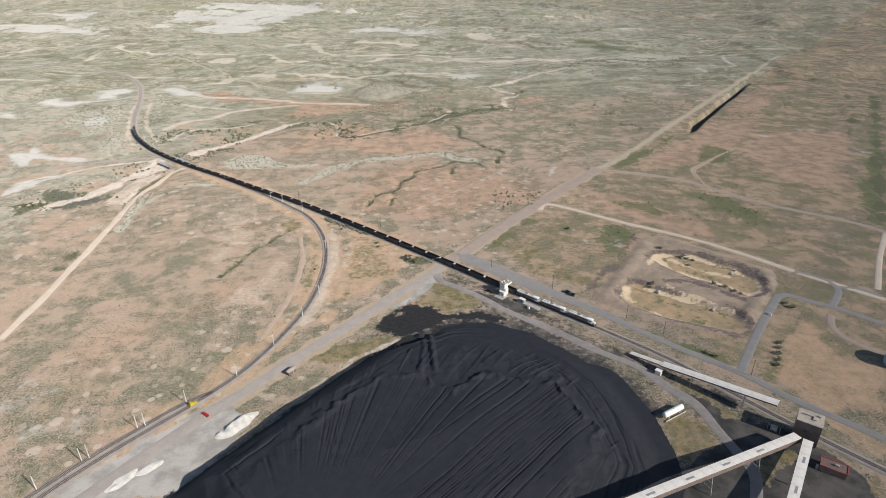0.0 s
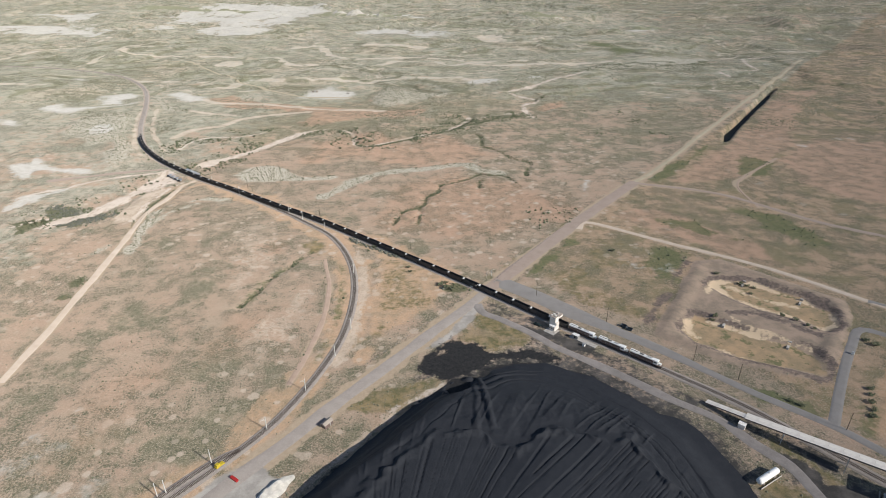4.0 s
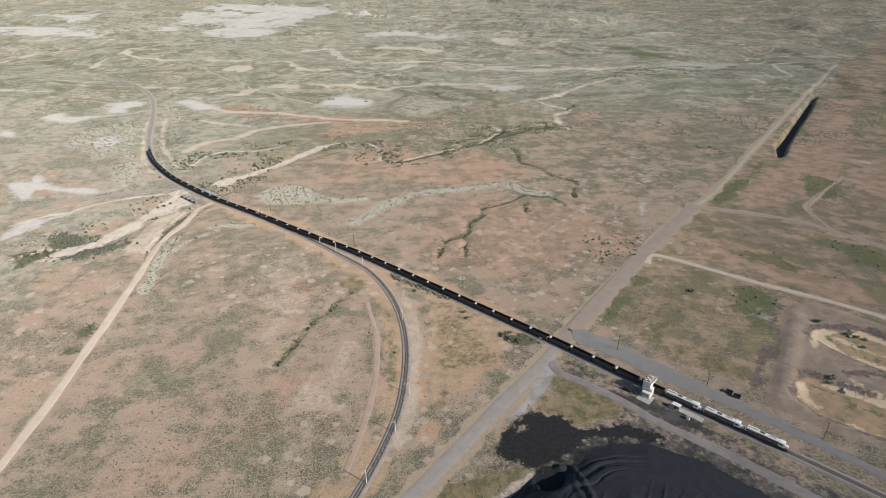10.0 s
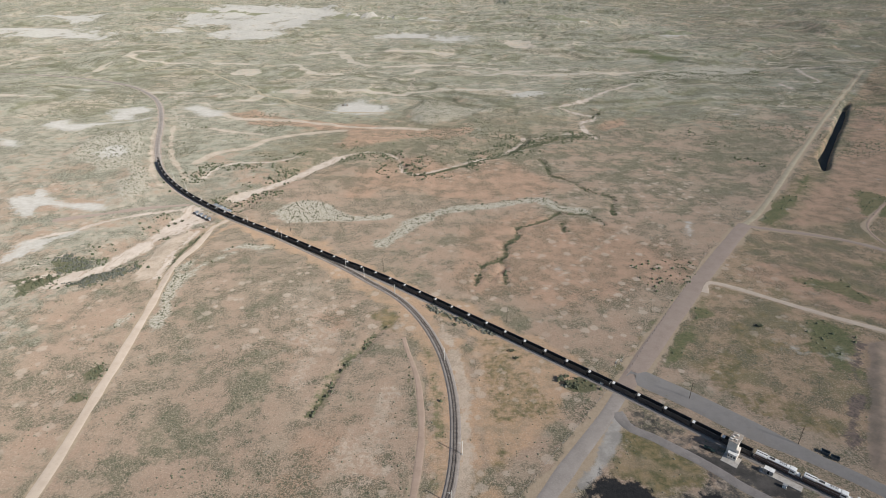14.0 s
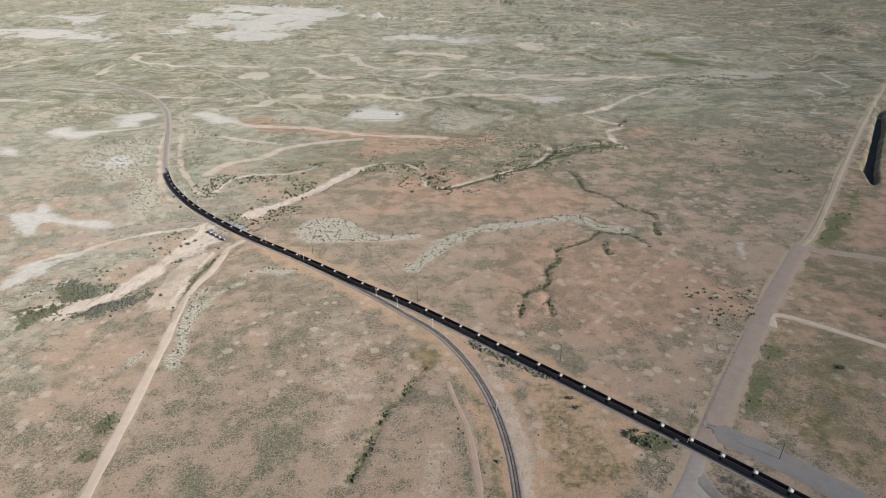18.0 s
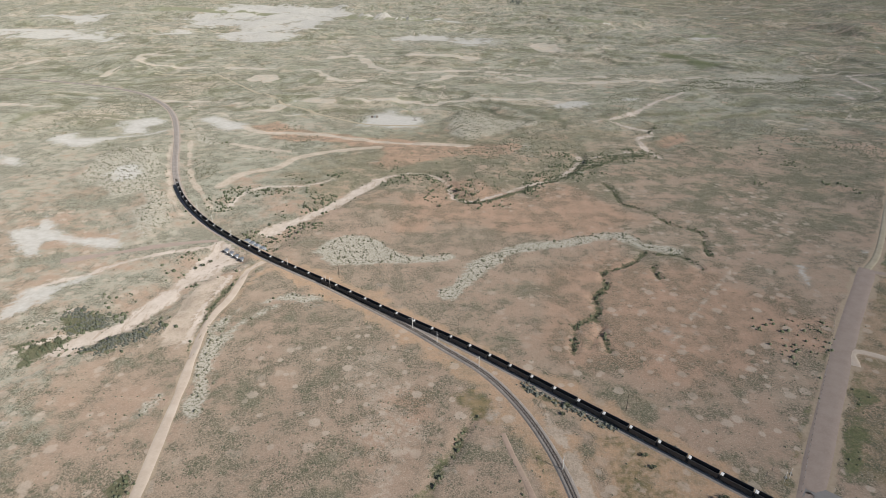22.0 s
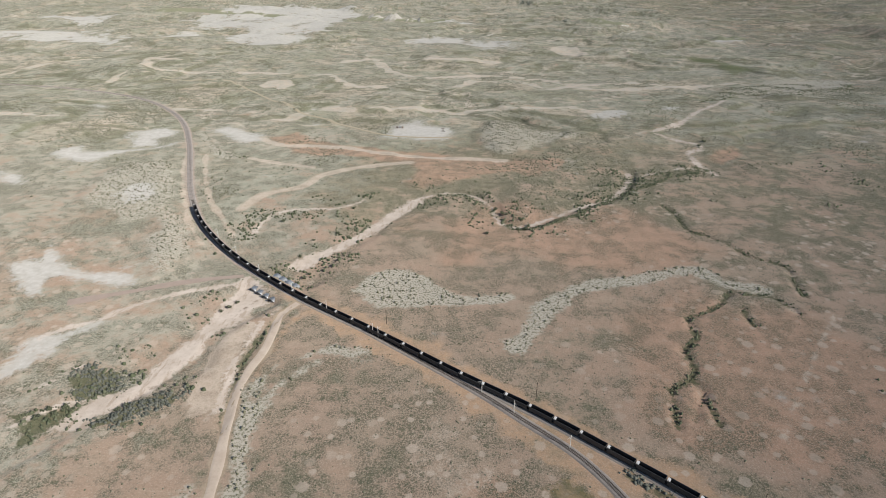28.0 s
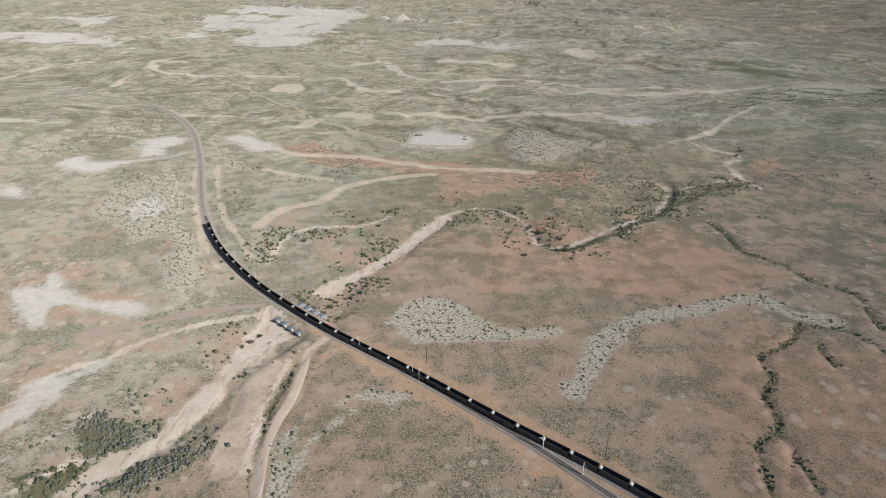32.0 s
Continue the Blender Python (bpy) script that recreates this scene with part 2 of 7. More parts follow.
BUSHL = [(-454.9, 570.7), (-441.8, 573.5), (-422.1, 575.5), (-416.9, 566.3), (-425.6, 557.6), (-439, 549.6)]
GREYSCRUB = [(-380.2, 593.3), (-365.2, 590.3), (-370.7, 581.4), (-383.2, 573.3), (-390, 563.4), (-408.9, 559.7), (-413.7, 560.5), (-398.3, 574.4), (-388.2, 584.1)]
PALEZONE = [(-345.1, 595.4), (-315.5, 619.1), (-266.1, 631.9), (-254.8, 619.2), (-303.8, 595.5), (-305.7, 542.3), (-307.6, 509.6), (-317, 499.8)]
BROWNZONE = [(-324, 542.3), (-307.9, 595.5), (-253.2, 611.1), (-191.2, 581.3), (-130, 536.9), (-127.2, 482.1), (-180.9, 443.3), (-255.1, 430), (-303.8, 436.3)]
MOUNDZONE = [(-293.2, 574.1), (-217.1, 595.8), (-158.9, 542.7), (-131.4, 515.2), (-120.9, 482.1), (-131, 436), (-180.9, 443.3), (-240.3, 481.8)]
MOUNDZONE2 = [(-158.9, 542.7), (-61.2, 537.1), (55.9, 596.5), (169.6, 646.5), (48.8, 482.5), (4.9, 450.8), (-55.7, 491.1)]
OLIVEZONE = [(169.2, 927.8), (445, 1025.8), (258.9, 731.9), (184.3, 685.9), (116.3, 731.5)]
DARKSPOTS = [(54.6, 598.6), (89.5, 615.1), (110.1, 601.5), (94, 567.8), (64.7, 552), (49.7, 563.3)]
PALEPATCH = [(132.8, 680.9), (141.1, 686.5), (136.3, 664.3), (127.9, 647.4), (126.2, 657.7)]
CULVMOUTH = [(-375.5, 727.4), (-370.9, 735.3), (-353.6, 716.9), (-342.8, 695.8), (-351.7, 689), (-359.3, 662.4), (-371.1, 659.4), (-374.3, 693.5)]
ROAD_LOOP = [(285.8, 361.5), (297.2, 373.2), (307.4, 386.5), (309.2, 398.8), (300.6, 408), (289.4, 416.7)]
ROAD_LOOP2 = [(310.1, 390.8), (325, 387.9), (333.2, 376)]
ROAD_YARD = [(279.9, 351.7), (270.8, 335.3), (271.5, 323.2), (279.6, 311.6), (288, 305.4)]
ROAD_PALE = [(337.4, 386.1), (374.4, 438.6), (415.6, 490.7)]
DRYFIELD = [(194.8, 289.7), (212.2, 298), (256.4, 346.1), (265.5, 309.3), (274.7, 286), (241.7, 238.1), (218.1, 260)]
FENCELINE = [(-6, 434.3), (-32.4, 401.4), (-62, 364.6), (-80.2, 342.1)]
FENCELINE2 = [(134.7, 626.4), (91.4, 563), (43.4, 496.9), (11.2, 451.3)]
REDBEND = [(-194.6, 798.2), (-161.7, 760.6), (-110.1, 752.4), (-64.8, 799.3), (-80.1, 831.4), (-137.8, 793.6), (-182, 830.5)]
WASH_BED = [(-365.1, 723.2), (-373.1, 715.2), (-377.2, 701.2), (-380.4, 686.8), (-381.7, 668), (-384.1, 644.8), (-390.5, 634.3), (-393.6, 617.4), (-398.6, 599.8), (-403.3, 593.6), (-412, 589.5), (-417.9, 583.7), (-423.4, 572.5), (-428.9, 560.4), (-410.5, 560), (-406.2, 572.6), (-399.2, 581.9), (-388.8, 591.7), (-381.7, 604.2), (-374.9, 619.9), (-370.9, 632), (-373.6, 644.9), (-369, 662.7), (-363.7, 682), (-355.7, 695.2), (-340.6, 698.4), (-356.1, 712.3)]
WASH_ARM = [(-409.9, 588.4), (-426.5, 583.3), (-436.8, 576.5), (-445.4, 567.4), (-452.6, 559.4)]
BANK_LINE = [(-371.2, 639.6), (-369.4, 630.5), (-373.9, 619), (-382.2, 605.5), (-389.7, 593.7), (-395.4, 587.7), (-400.8, 576.2)]
BANK_LINE2 = [(-353.5, 702.1), (-361.4, 687.2), (-365.3, 662.8), (-367.1, 651.5)]
TERRACE = [(-356.1, 682.1), (-343.8, 665.4), (-345, 643.1), (-344.7, 606.6), (-341.6, 576.7), (-354, 571.7), (-360.2, 580.6), (-363.5, 615.4), (-363, 644.5)]
ROAD_ORANGE = [(-313, 677.8), (-320.6, 659.8), (-324.8, 638.1), (-326.9, 618.6), (-326.9, 603.1)]
TRIB_SMEAR = [(-494, 636.9), (-489.6, 649.4), (-474.2, 656.5), (-456.5, 670.8), (-448.8, 666.7), (-462.4, 648.1), (-466.5, 631.3), (-472.1, 613.5), (-483.8, 602.8), (-491.1, 613.6)]
LOWTRAIL = [(-421.8, 633), (-434.7, 622.1), (-444.8, 610.8), (-453.1, 598.1), (-462.4, 588.5), (-470.4, 583.2)]
CREEKWASH = [(-345.7, 751), (-325.6, 775), (-305.6, 800.2), (-288.3, 823.8), (-274.9, 851.8), (-238, 919), (-230.6, 899.2), (-261.5, 847), (-280, 814.1), (-298.4, 788.3), (-314.6, 769.1), (-327.8, 747.8)]
CREEK_S = [(119, 986), (117, 1008), (111, 1019), (111, 1042), (115, 1066), (140, 1082), (140, 1101), (122, 1112), (103, 1136), (94, 1154), (117, 1170), (149, 1195), (197, 1258), (221, 1284), (291, 1357)]
CREEK_N = [(-391.1, 808.9), (-388.2, 844.2), (-377.9, 863.5), (-352.5, 872.3), (-319.9, 873.3), (-293.6, 897.4)]
CREEK_MID = [(9, 970), (34, 983), (65, 997), (99, 1006), (119, 986)]
CREEKSCRUB = [(-12, 969), (30, 999), (75, 1012), (120, 1022), (125, 993), (79, 962), (34, 942), (2, 921), (-29, 912), (-54, 886), (-71, 885), (-31, 925)]
CONFLUENCE = [(-19, 1220), (-8, 1204), (22, 1224), (48, 1220), (75, 1225), (120, 1256), (181, 1290), (144, 1288), (99, 1273), (66, 1282), (32, 1261)]
GREENBAND = [(364, 1903), (405, 1826), (441, 1781), (432, 1651), (521, 1720), (494, 1786), (450, 1871)]
PAN7 = [(-827, 1329), (-821, 1357), (-793, 1333), (-792, 1302)]
PANTAIL = [(-657, 1059), (-630, 1078), (-605, 1093), (-588, 1116)]
PINKA = [(-467, 1150), (-434, 1178), (-409, 1145), (-352, 1114), (-305, 1093), (-246, 1082), (-196, 1059), (-155, 1046), (-92, 1046), (-56, 1036), (-67, 999), (-103, 984), (-128, 994), (-169, 973), (-201, 956), (-232, 934), (-256, 940), (-269, 956), (-245, 979), (-265, 1020), (-301, 1041), (-345, 1062), (-404, 1070), (-442, 1105)]
PINK3 = [(-462, 1047), (-438, 1036), (-408, 1024), (-371, 1006)]
RAILTRAIL = [(-528, 1064), (-507, 1006), (-490, 961), (-465, 905), (-439.9, 864.6), (-421.4, 833.1), (-407.4, 808.9)]
RAILTRAIL2 = [(-549, 1047), (-520, 969), (-488.6, 898), (-460.6, 839.1), (-430.3, 790.5)]
REDSAND = [(147, 1069), (181, 1094), (192, 1073), (171, 1039), (142, 1028), (134, 1054)]
DRAIN5 = [(-183, 1532), (-142, 1597), (-56, 1558), (-17, 1466), (39, 1478)]
DRAIN8 = [(-1215, 1659), (-1190, 1736), (-1168, 1877), (-1110, 1933), (-1123, 2007), (-1135, 2132)]
FARPATCH1 = [(-592, 1512), (-585, 1569), (-540, 1574), (-510, 1518), (-537, 1466)]
FARPATCH2 = [(80, 1993), (127, 2159), (167, 2114), (174, 1936), (143, 1937)]
FARPATCH3 = [(-986, 1830), (-955, 1886), (-860, 1811), (-875, 1737)]
WHITE1B = [(-2064, 3176), (-1935, 3267), (-1451, 2778), (-1541, 2765), (-1725, 2708)]
WHITE5 = [(263, 2521), (362, 2487), (482, 2542), (468, 2505), (367, 2495)]
WHITE6 = [(680, 2381), (790, 2398), (757, 2311), (661, 2296)]
WHITE7 = [(-486, 3045), (-256, 3021), (-106, 2823), (3, 2793), (-115, 2648), (-254, 2828)]
HILL3 = [(-619, 1248), (-580, 1200), (-527, 1117), (-472, 1047), (-509, 1042), (-547, 1092)]
SCREE3 = [(-167, 641.9), (-161.4, 635.8), (-153.7, 638.3), (-143.2, 654.3), (-133.3, 677.7), (-121.9, 693.1), (-111.5, 708.4), (-131.2, 699.8), (-143.1, 675.8), (-151.5, 655.4)]
PALEARC = [(-320.9, 570.3), (-323.7, 592.7), (-320, 609.6), (-309.8, 622.5), (-288.1, 632.3), (-268, 633.4)]
GULLY1C = [(-52.6, 592), (-60.4, 579.2), (-66.9, 568.5)]
GULLY1D = [(14.7, 686.7), (11.2, 674.2), (13, 663.5)]
GULLY2B = [(12.6, 710.5), (21.9, 706.1), (42, 705.8), (49.6, 693.6), (54.1, 679.5)]
SCARPLINE = [(-46.1, 710.5), (-30.4, 714.2), (-9.3, 715.9), (11.3, 712.6)]
SPURGREEN = [(-158.4, 520.7), (-146.4, 528.8), (-135.8, 515.9), (-135.1, 496.3), (-152.2, 503.6)]
SPURVERGE = [(-116.2, 478.2), (-110.7, 440.3), (-107.4, 409.3), (-107.4, 382.6), (-109.5, 363.2), (-112.2, 346.4)]
INNERVERGE = [(-127.7, 470.3), (-124.6, 440.3), (-121.9, 419.1), (-120.8, 391.1), (-122.1, 374.6), (-122.8, 356), (-123.7, 345.8)]
SPURORANGE = [(-90, 483.4), (-86.3, 445.8), (-85, 419), (-86.9, 391), (-89.5, 374.5), (-92.8, 355.9)]
GREENROAD = [(90.1, 540.6), (107.3, 553.9), (91.4, 519.8), (57.2, 476), (39.1, 455.8), (35, 459.5), (63.8, 496.9)]
GREYZONE = [(-199.5, 200.7), (-203.5, 226), (-195.8, 269.7), (-190, 301.6), (-174.2, 326.2), (-144.6, 354.6), (-110.1, 347.2), (-101.3, 326.4), (-131.3, 299), (-157.3, 257.7), (-179.5, 214.5)]
TANZONE = [(-262.3, 301.5), (-259.6, 355.6), (-233.3, 387.3), (-202.3, 398.1), (-174.3, 435.6), (-141.9, 422.8), (-136.6, 370), (-176.8, 332.7), (-193.6, 301.5), (-207.2, 260), (-231.5, 242.1)]
DUSTZONE = [(-82.2, 504.9), (-52.1, 476.5), (-15.6, 445.5), (-47.2, 399.6), (-75.1, 366.7), (-84.6, 349), (-87.6, 391)]
BARE_CUT = [(218.8, 672.1), (306.1, 764.6), (374.5, 836.5), (429, 906), (494, 993), (618, 1169), (717, 1209), (550, 989), (447.3, 818.5), (378.1, 736.7), (315.7, 691.3), (277, 681.4)]
BARE3 = [(504.8, 850.1), (596.9, 835.6), (454.9, 608.4), (409.9, 609.2), (383.7, 672.1), (397.2, 762.3)]
GREEN10 = [(800, 1091), (818, 1090), (422, 504.7), (413.6, 518.3), (468.4, 611.7), (582, 763.5)]
GREEN11 = [(187.9, 583.5), (208.3, 570.3), (232.9, 538.9), (218.7, 530.6), (191.9, 554.9)]
GREEN12 = [(359.2, 782.1), (389.6, 762.4), (376.7, 717.3), (339.9, 695.3), (321.8, 707)]
HEDGE1 = [(764, 1101), (676, 951), (593, 822.9)]
HEDGE2 = [(805, 1091), (633, 824.7), (530.2, 669.2), (430, 518)]
HEDGE3 = [(815, 1240), (730, 1235), (634, 1206)]
FARCREEK = [(592, 1330), (597, 1392), (637, 1408), (687, 1401), (693, 1462), (743, 1588), (773, 1590), (843, 1554)]
GREYSTREAK = [(-347.4, 488.3), (-350.8, 499.2), (-345.5, 516.3), (-336.5, 527.7), (-329.7, 533.3), (-328.1, 519.4), (-329.4, 504.4), (-336.6, 493.2)]
ROADBUSH = [(-332.5, 453.4), (-331.4, 460.5), (-325, 463.6), (-320.5, 455.7), (-322.7, 444.8), (-328.8, 446.3)]
ROADBUSH2 = [(-324.5, 428.4), (-323.9, 432.5), (-319.7, 430.4), (-320.2, 425.7)]
PALEARC2 = [(-310.1, 504.3), (-315.2, 532.1), (-320.3, 562.2), (-315.8, 583.3), (-302.7, 607.6), (-278.3, 628.1), (-260.2, 628.2)]
ROADVERGE = [(8.2, 456.6), (36.6, 488.5), (70.6, 526.4), (107.4, 571.1), (137.6, 609.4)]
RAILBUSH2 = [(-27.6, 441.3), (-19.5, 447.3), (-5.3, 443.6), (-11.7, 435.3), (-21.3, 432.5), (-27.8, 435.9)]
FAINT_TRAIL = [(-24.7, 554.1), (24.4, 615.6), (78.8, 680)]
DARKBERM1 = [(115.1, 384.4), (136.7, 416.4), (147.6, 427.7), (144, 433.7), (128.6, 417.9), (110.7, 388.1)]
DARKBERM2 = [(149.7, 441.2), (182, 481), (178.2, 486.6), (151.5, 451.5)]
SILT1 = [(142.3, 395.8), (154.4, 405.3), (145.6, 382.3), (147.6, 373), (139.9, 373.6), (137.5, 381.7)]
SILT2 = [(177, 395.6), (182.3, 386), (197.5, 373.1), (212.4, 358.4)]
SILT3 = [(174.1, 429.8), (186.8, 449.6), (196, 445.8), (202.1, 433.5), (218.5, 419.6), (232.8, 411.9)]
ROCKS1 = [(177.8, 402), (200.7, 398.6), (217.2, 383), (226.9, 372.4)]
ROCKS2 = [(211.6, 453.6), (228, 445.4), (243.4, 430.3), (256.7, 416.3)]
PINKZONE = [(-182.1, 352), (-171.7, 382.1), (-159.3, 418.8), (-143.8, 463.9), (-131.7, 505.1), (-123.5, 451.8), (-118.8, 419.1), (-118.8, 374.6), (-121.8, 345.8)]
PINKZONE2 = [(-237, 556), (-207.7, 570.2), (-173.5, 531.5), (-157.8, 488.9), (-175.1, 454.3), (-194.8, 424.9), (-216.8, 453.6), (-215.5, 498.1)]
SHRUBBAND = [(200, 1022), (255, 1030), (270, 977), (284, 919), (294.3, 876.2), (297.1, 845.8)]
SHRUBBAND2 = [(168.2, 877), (193.5, 896.8), (210.5, 896.5)]
COALSPILL = [(-21.6, 369.3), (-14.1, 365.7), (-6.3, 363.4), (-5.2, 358.2), (-5.9, 356.1), (-37.7, 356.4), (-33.1, 364.5), (-25.4, 369.2)]
WEEDS4 = [(122.8, 249.1), (137.3, 253.4), (147.2, 245.6), (149.7, 233.9), (148.1, 225.7), (132.5, 219.4), (124.6, 224.8), (117.9, 234.7)]
WEEDS5 = [(153.2, 212.7), (177.3, 225.3), (190.4, 230.7), (183.2, 221.3), (170.6, 208.8), (157, 197.3), (156, 206.6)]
WEEDS6 = [(201.4, 231.9), (204.6, 223.7), (210.7, 208.4), (203.5, 194.6), (210.5, 193.4), (217.5, 203.6), (213, 221), (207.2, 234.7)]
WEEDS7 = [(139.1, 276.6), (148.2, 264.5), (159.2, 248.4), (167.1, 246.8), (161.5, 256.2), (153.2, 271.2), (147.3, 280.1)]
ORANGE2 = [(214.1, 246.3), (226.4, 226.2), (226.7, 217), (231.2, 223.5), (222, 241.8), (217.2, 247.8)]
FIELDZONE = [(47.8, 451), (108.3, 536.3), (143.5, 536.2), (149.5, 475.8), (150.2, 444.7), (108, 390.2), (82.7, 377.8), (72.4, 408.5)]

# ---- materials ----
class Graph:
    """A small builder for one material's nodes."""

    def __init__(self, name, rough=0.9, metal=0.0, spec=0.3):
        self.m = bpy.data.materials.new(name)
        self.m.use_nodes = True
        self.t = self.m.node_tree
        self.bsdf = self.t.nodes["Principled BSDF"]
        self.bsdf.inputs["Roughness"].default_value = rough
        self.bsdf.inputs["Metallic"].default_value = metal
        self.bsdf.inputs["Specular IOR Level"].default_value = spec
        if rough > 0.9:
            self.bsdf.inputs["Diffuse Roughness"].default_value = 0.8
        self.pos = self.t.nodes.new("ShaderNodeNewGeometry").outputs["Position"]

    def put(self, socket, v):
        if isinstance(v, (int, float)):
            socket.default_value = v
        elif isinstance(v, tuple):
            socket.default_value = (*v, 1.0) if len(v) == 3 and len(socket.default_value) == 4 else v
        else:
            self.t.links.new(v, socket)

    def noise(self, size, detail=3.0, rough=0.55, where=None, warp=0.0):
        n = self.t.nodes.new("ShaderNodeTexNoise")
        n.inputs["Scale"].default_value = 1.0 / size
        n.inputs["Detail"].default_value = detail
        n.inputs["Roughness"].default_value = rough
        n.inputs["Distortion"].default_value = warp
        self.t.links.new(where or self.pos, n.inputs["Vector"])
        return n.outputs["Fac"]

    def cells(self, size, where=None, feature="F1", out="Distance", jitter=1.0):
        n = self.t.nodes.new("ShaderNodeTexVoronoi")
        n.voronoi_dimensions, n.feature = "2D", feature
        n.inputs["Scale"].default_value = 1.0 / size
        n.inputs["Randomness"].default_value = jitter
        self.t.links.new(where or self.pos, n.inputs["Vector"])
        return n.outputs[out]

    def flat(self):
        n = self.t.nodes.new("ShaderNodeVectorMath")
        n.operation = "MULTIPLY"
        self.t.links.new(self.pos, n.inputs[0])
        n.inputs[1].default_value = (1, 1, 0)
        return n.outputs[0]

    def stretch(self, x, y, z, turn=0.0):
        n = self.t.nodes.new("ShaderNodeMapping")
        self.t.links.new(self.pos, n.inputs[0])
        n.inputs["Rotation"].default_value = (0, 0, turn)
        n.inputs["Scale"].default_value = (x, y, z)
        return n.outputs[0]

    def math(self, op, a, b=0.0):
        n = self.t.nodes.new("ShaderNodeMath")
        n.operation = op
        self.put(n.inputs[0], a), self.put(n.inputs[1], b)
        return n.outputs[0]

    def span(self, v, a, b, c=0.0, d=1.0):
        n = self.t.nodes.new("ShaderNodeMapRange")
        n.interpolation_type = "SMOOTHSTEP"
        for i, w in enumerate((v, a, b, c, d)):
            self.put(n.inputs[i], w)
        return n.outputs[0]

    def mix(self, f, a, b, way="MIX"):
        n = self.t.nodes.new("ShaderNodeMix")
        n.data_type, n.blend_type = "RGBA", way
        self.put(n.inputs[0], f), self.put(n.inputs[6], a), self.put(n.inputs[7], b)
        return n.outputs[2]

    def attr(self, name):
        n = self.t.nodes.new("ShaderNodeAttribute")
        n.attribute_name = name
        s = self.t.nodes.new("ShaderNodeSeparateColor")
        self.t.links.new(n.outputs["Color"], s.inputs[0])
        return s.outputs[0], s.outputs[1], s.outputs[2]

    def chance(self):
        return self.t.nodes.new("ShaderNodeObjectInfo").outputs["Random"]

    def island(self):
        return self.t.nodes.new("ShaderNodeNewGeometry").outputs["Random Per Island"]

    def bump(self, v, strength=0.3, dist=0.1):
        n = self.t.nodes.new("ShaderNodeBump")
        n.inputs["Strength"].default_value = strength
        n.inputs["Distance"].default_value = dist
        self.t.links.new(v, n.inputs["Height"])
        self.t.links.new(n.outputs[0], self.bsdf.inputs["Normal"])

    def done(self, color):
        self.put(self.bsdf.inputs["Base Color"], color)
        return self.m


def plain(name, color, other=None, size=1.0, rough=0.7, metal=0.0, spec=0.4, fine=0.15):
    """A paint, metal or stone with stains at two scales."""
    g = Graph(name, rough, metal, spec)
    other = other or tuple(c * 0.7 for c in color)
    where = g.t.nodes.new("ShaderNodeTexCoord").outputs["Object"]
    c = g.mix(g.span(g.noise(size, 4, where=where), 0.35, 0.7), color, other)
    c = g.mix(g.span(g.noise(fine, 2, where=where), 0.5, 0.75, 0.0, 0.5), c, other)
    g.put(g.bsdf.inputs["Roughness"], g.span(g.noise(size * 0.5, 2, where=where), 0.3, 0.7, rough - 0.12, min(1.0, rough + 0.1)))
    return g.done(c)


# ---- helpers of the scene ----
def part(name, bm, material, parent=None, label=""):
    """Links a bmesh as one mesh object under a thing or a part."""
    me = bpy.data.meshes.new(name)
    bm.to_mesh(me)
    bm.free()
    for m in material if isinstance(material, (list, tuple)) else (material,):
        me.materials.append(m)
    ob = new(name, me)
    ob.parent = parent
    if label:
        ob["label"] = label
    return ob


def again(ob, parent, m):
    """Another piece on the same mesh, at the pose m of its parent."""
    o = ob.copy()
    scene.collection.objects.link(o)
    o.parent, o.matrix_basis = parent, m
    return o


def thing(name, label, category, group="", kind=""):
    return tagged(new(name), label, category, group, kind)


def box(bm, x0, x1, y0, y1, z0, z1, m=None, bevel=0.0):
    v = bmesh.ops.create_cube(bm, size=1.0, matrix=Matrix.LocRotScale(((x0 + x1) / 2, (y0 + y1) / 2, (z0 + z1) / 2), None, (x1 - x0, y1 - y0, z1 - z0)))["verts"]
    if bevel:
        es = list({e for w in v for e in w.link_edges})
        got = bmesh.ops.bevel(bm, geom=es, offset=bevel, segments=1, affect="EDGES")
        v = list({w for f in got["faces"] for w in f.verts} | {w for w in v if w.is_valid})
    if m is not None:
        bmesh.ops.transform(bm, matrix=m, verts=v)
    return v


def tube(bm, a, b, r0, r1=None, n=8, caps=True):
    a, b = Vector(a), Vector(b)
    m = Matrix.Translation((a + b) / 2) @ (b - a).to_track_quat("Z", "Y").to_matrix().to_4x4()
    return bmesh.ops.create_cone(bm, cap_ends=caps, segments=n, radius1=r0, radius2=r0 if r1 is None else r1, depth=(b - a).length, matrix=m)["verts"]


def prism(bm, pts, z0, z1):
    """A closed outline drawn up from z0 to z1."""
    lo = [bm.verts.new((x, y, z0)) for x, y in pts]
    hi = [bm.verts.new((x, y, z1)) for x, y in pts]
    n = len(pts)
    for i in range(n):
        bm.faces.new((lo[i], lo[(i + 1) % n], hi[(i + 1) % n], hi[i]))
    bm.faces.new(hi), bm.faces.new(lo[::-1])
    bmesh.ops.recalc_face_normals(bm, faces=bm.faces)


def beam(bm, a, b, w, h=None):
    """A square bar from a to b."""
    a, b = Vector(a), Vector(b)
    m = Matrix.Translation((a + b) / 2) @ (b - a).to_track_quat("Z", "Y").to_matrix().to_4x4()
    return bmesh.ops.create_cube(bm, size=1.0, matrix=m @ Matrix.Diagonal((w, h or w, (b - a).length, 1)))["verts"]


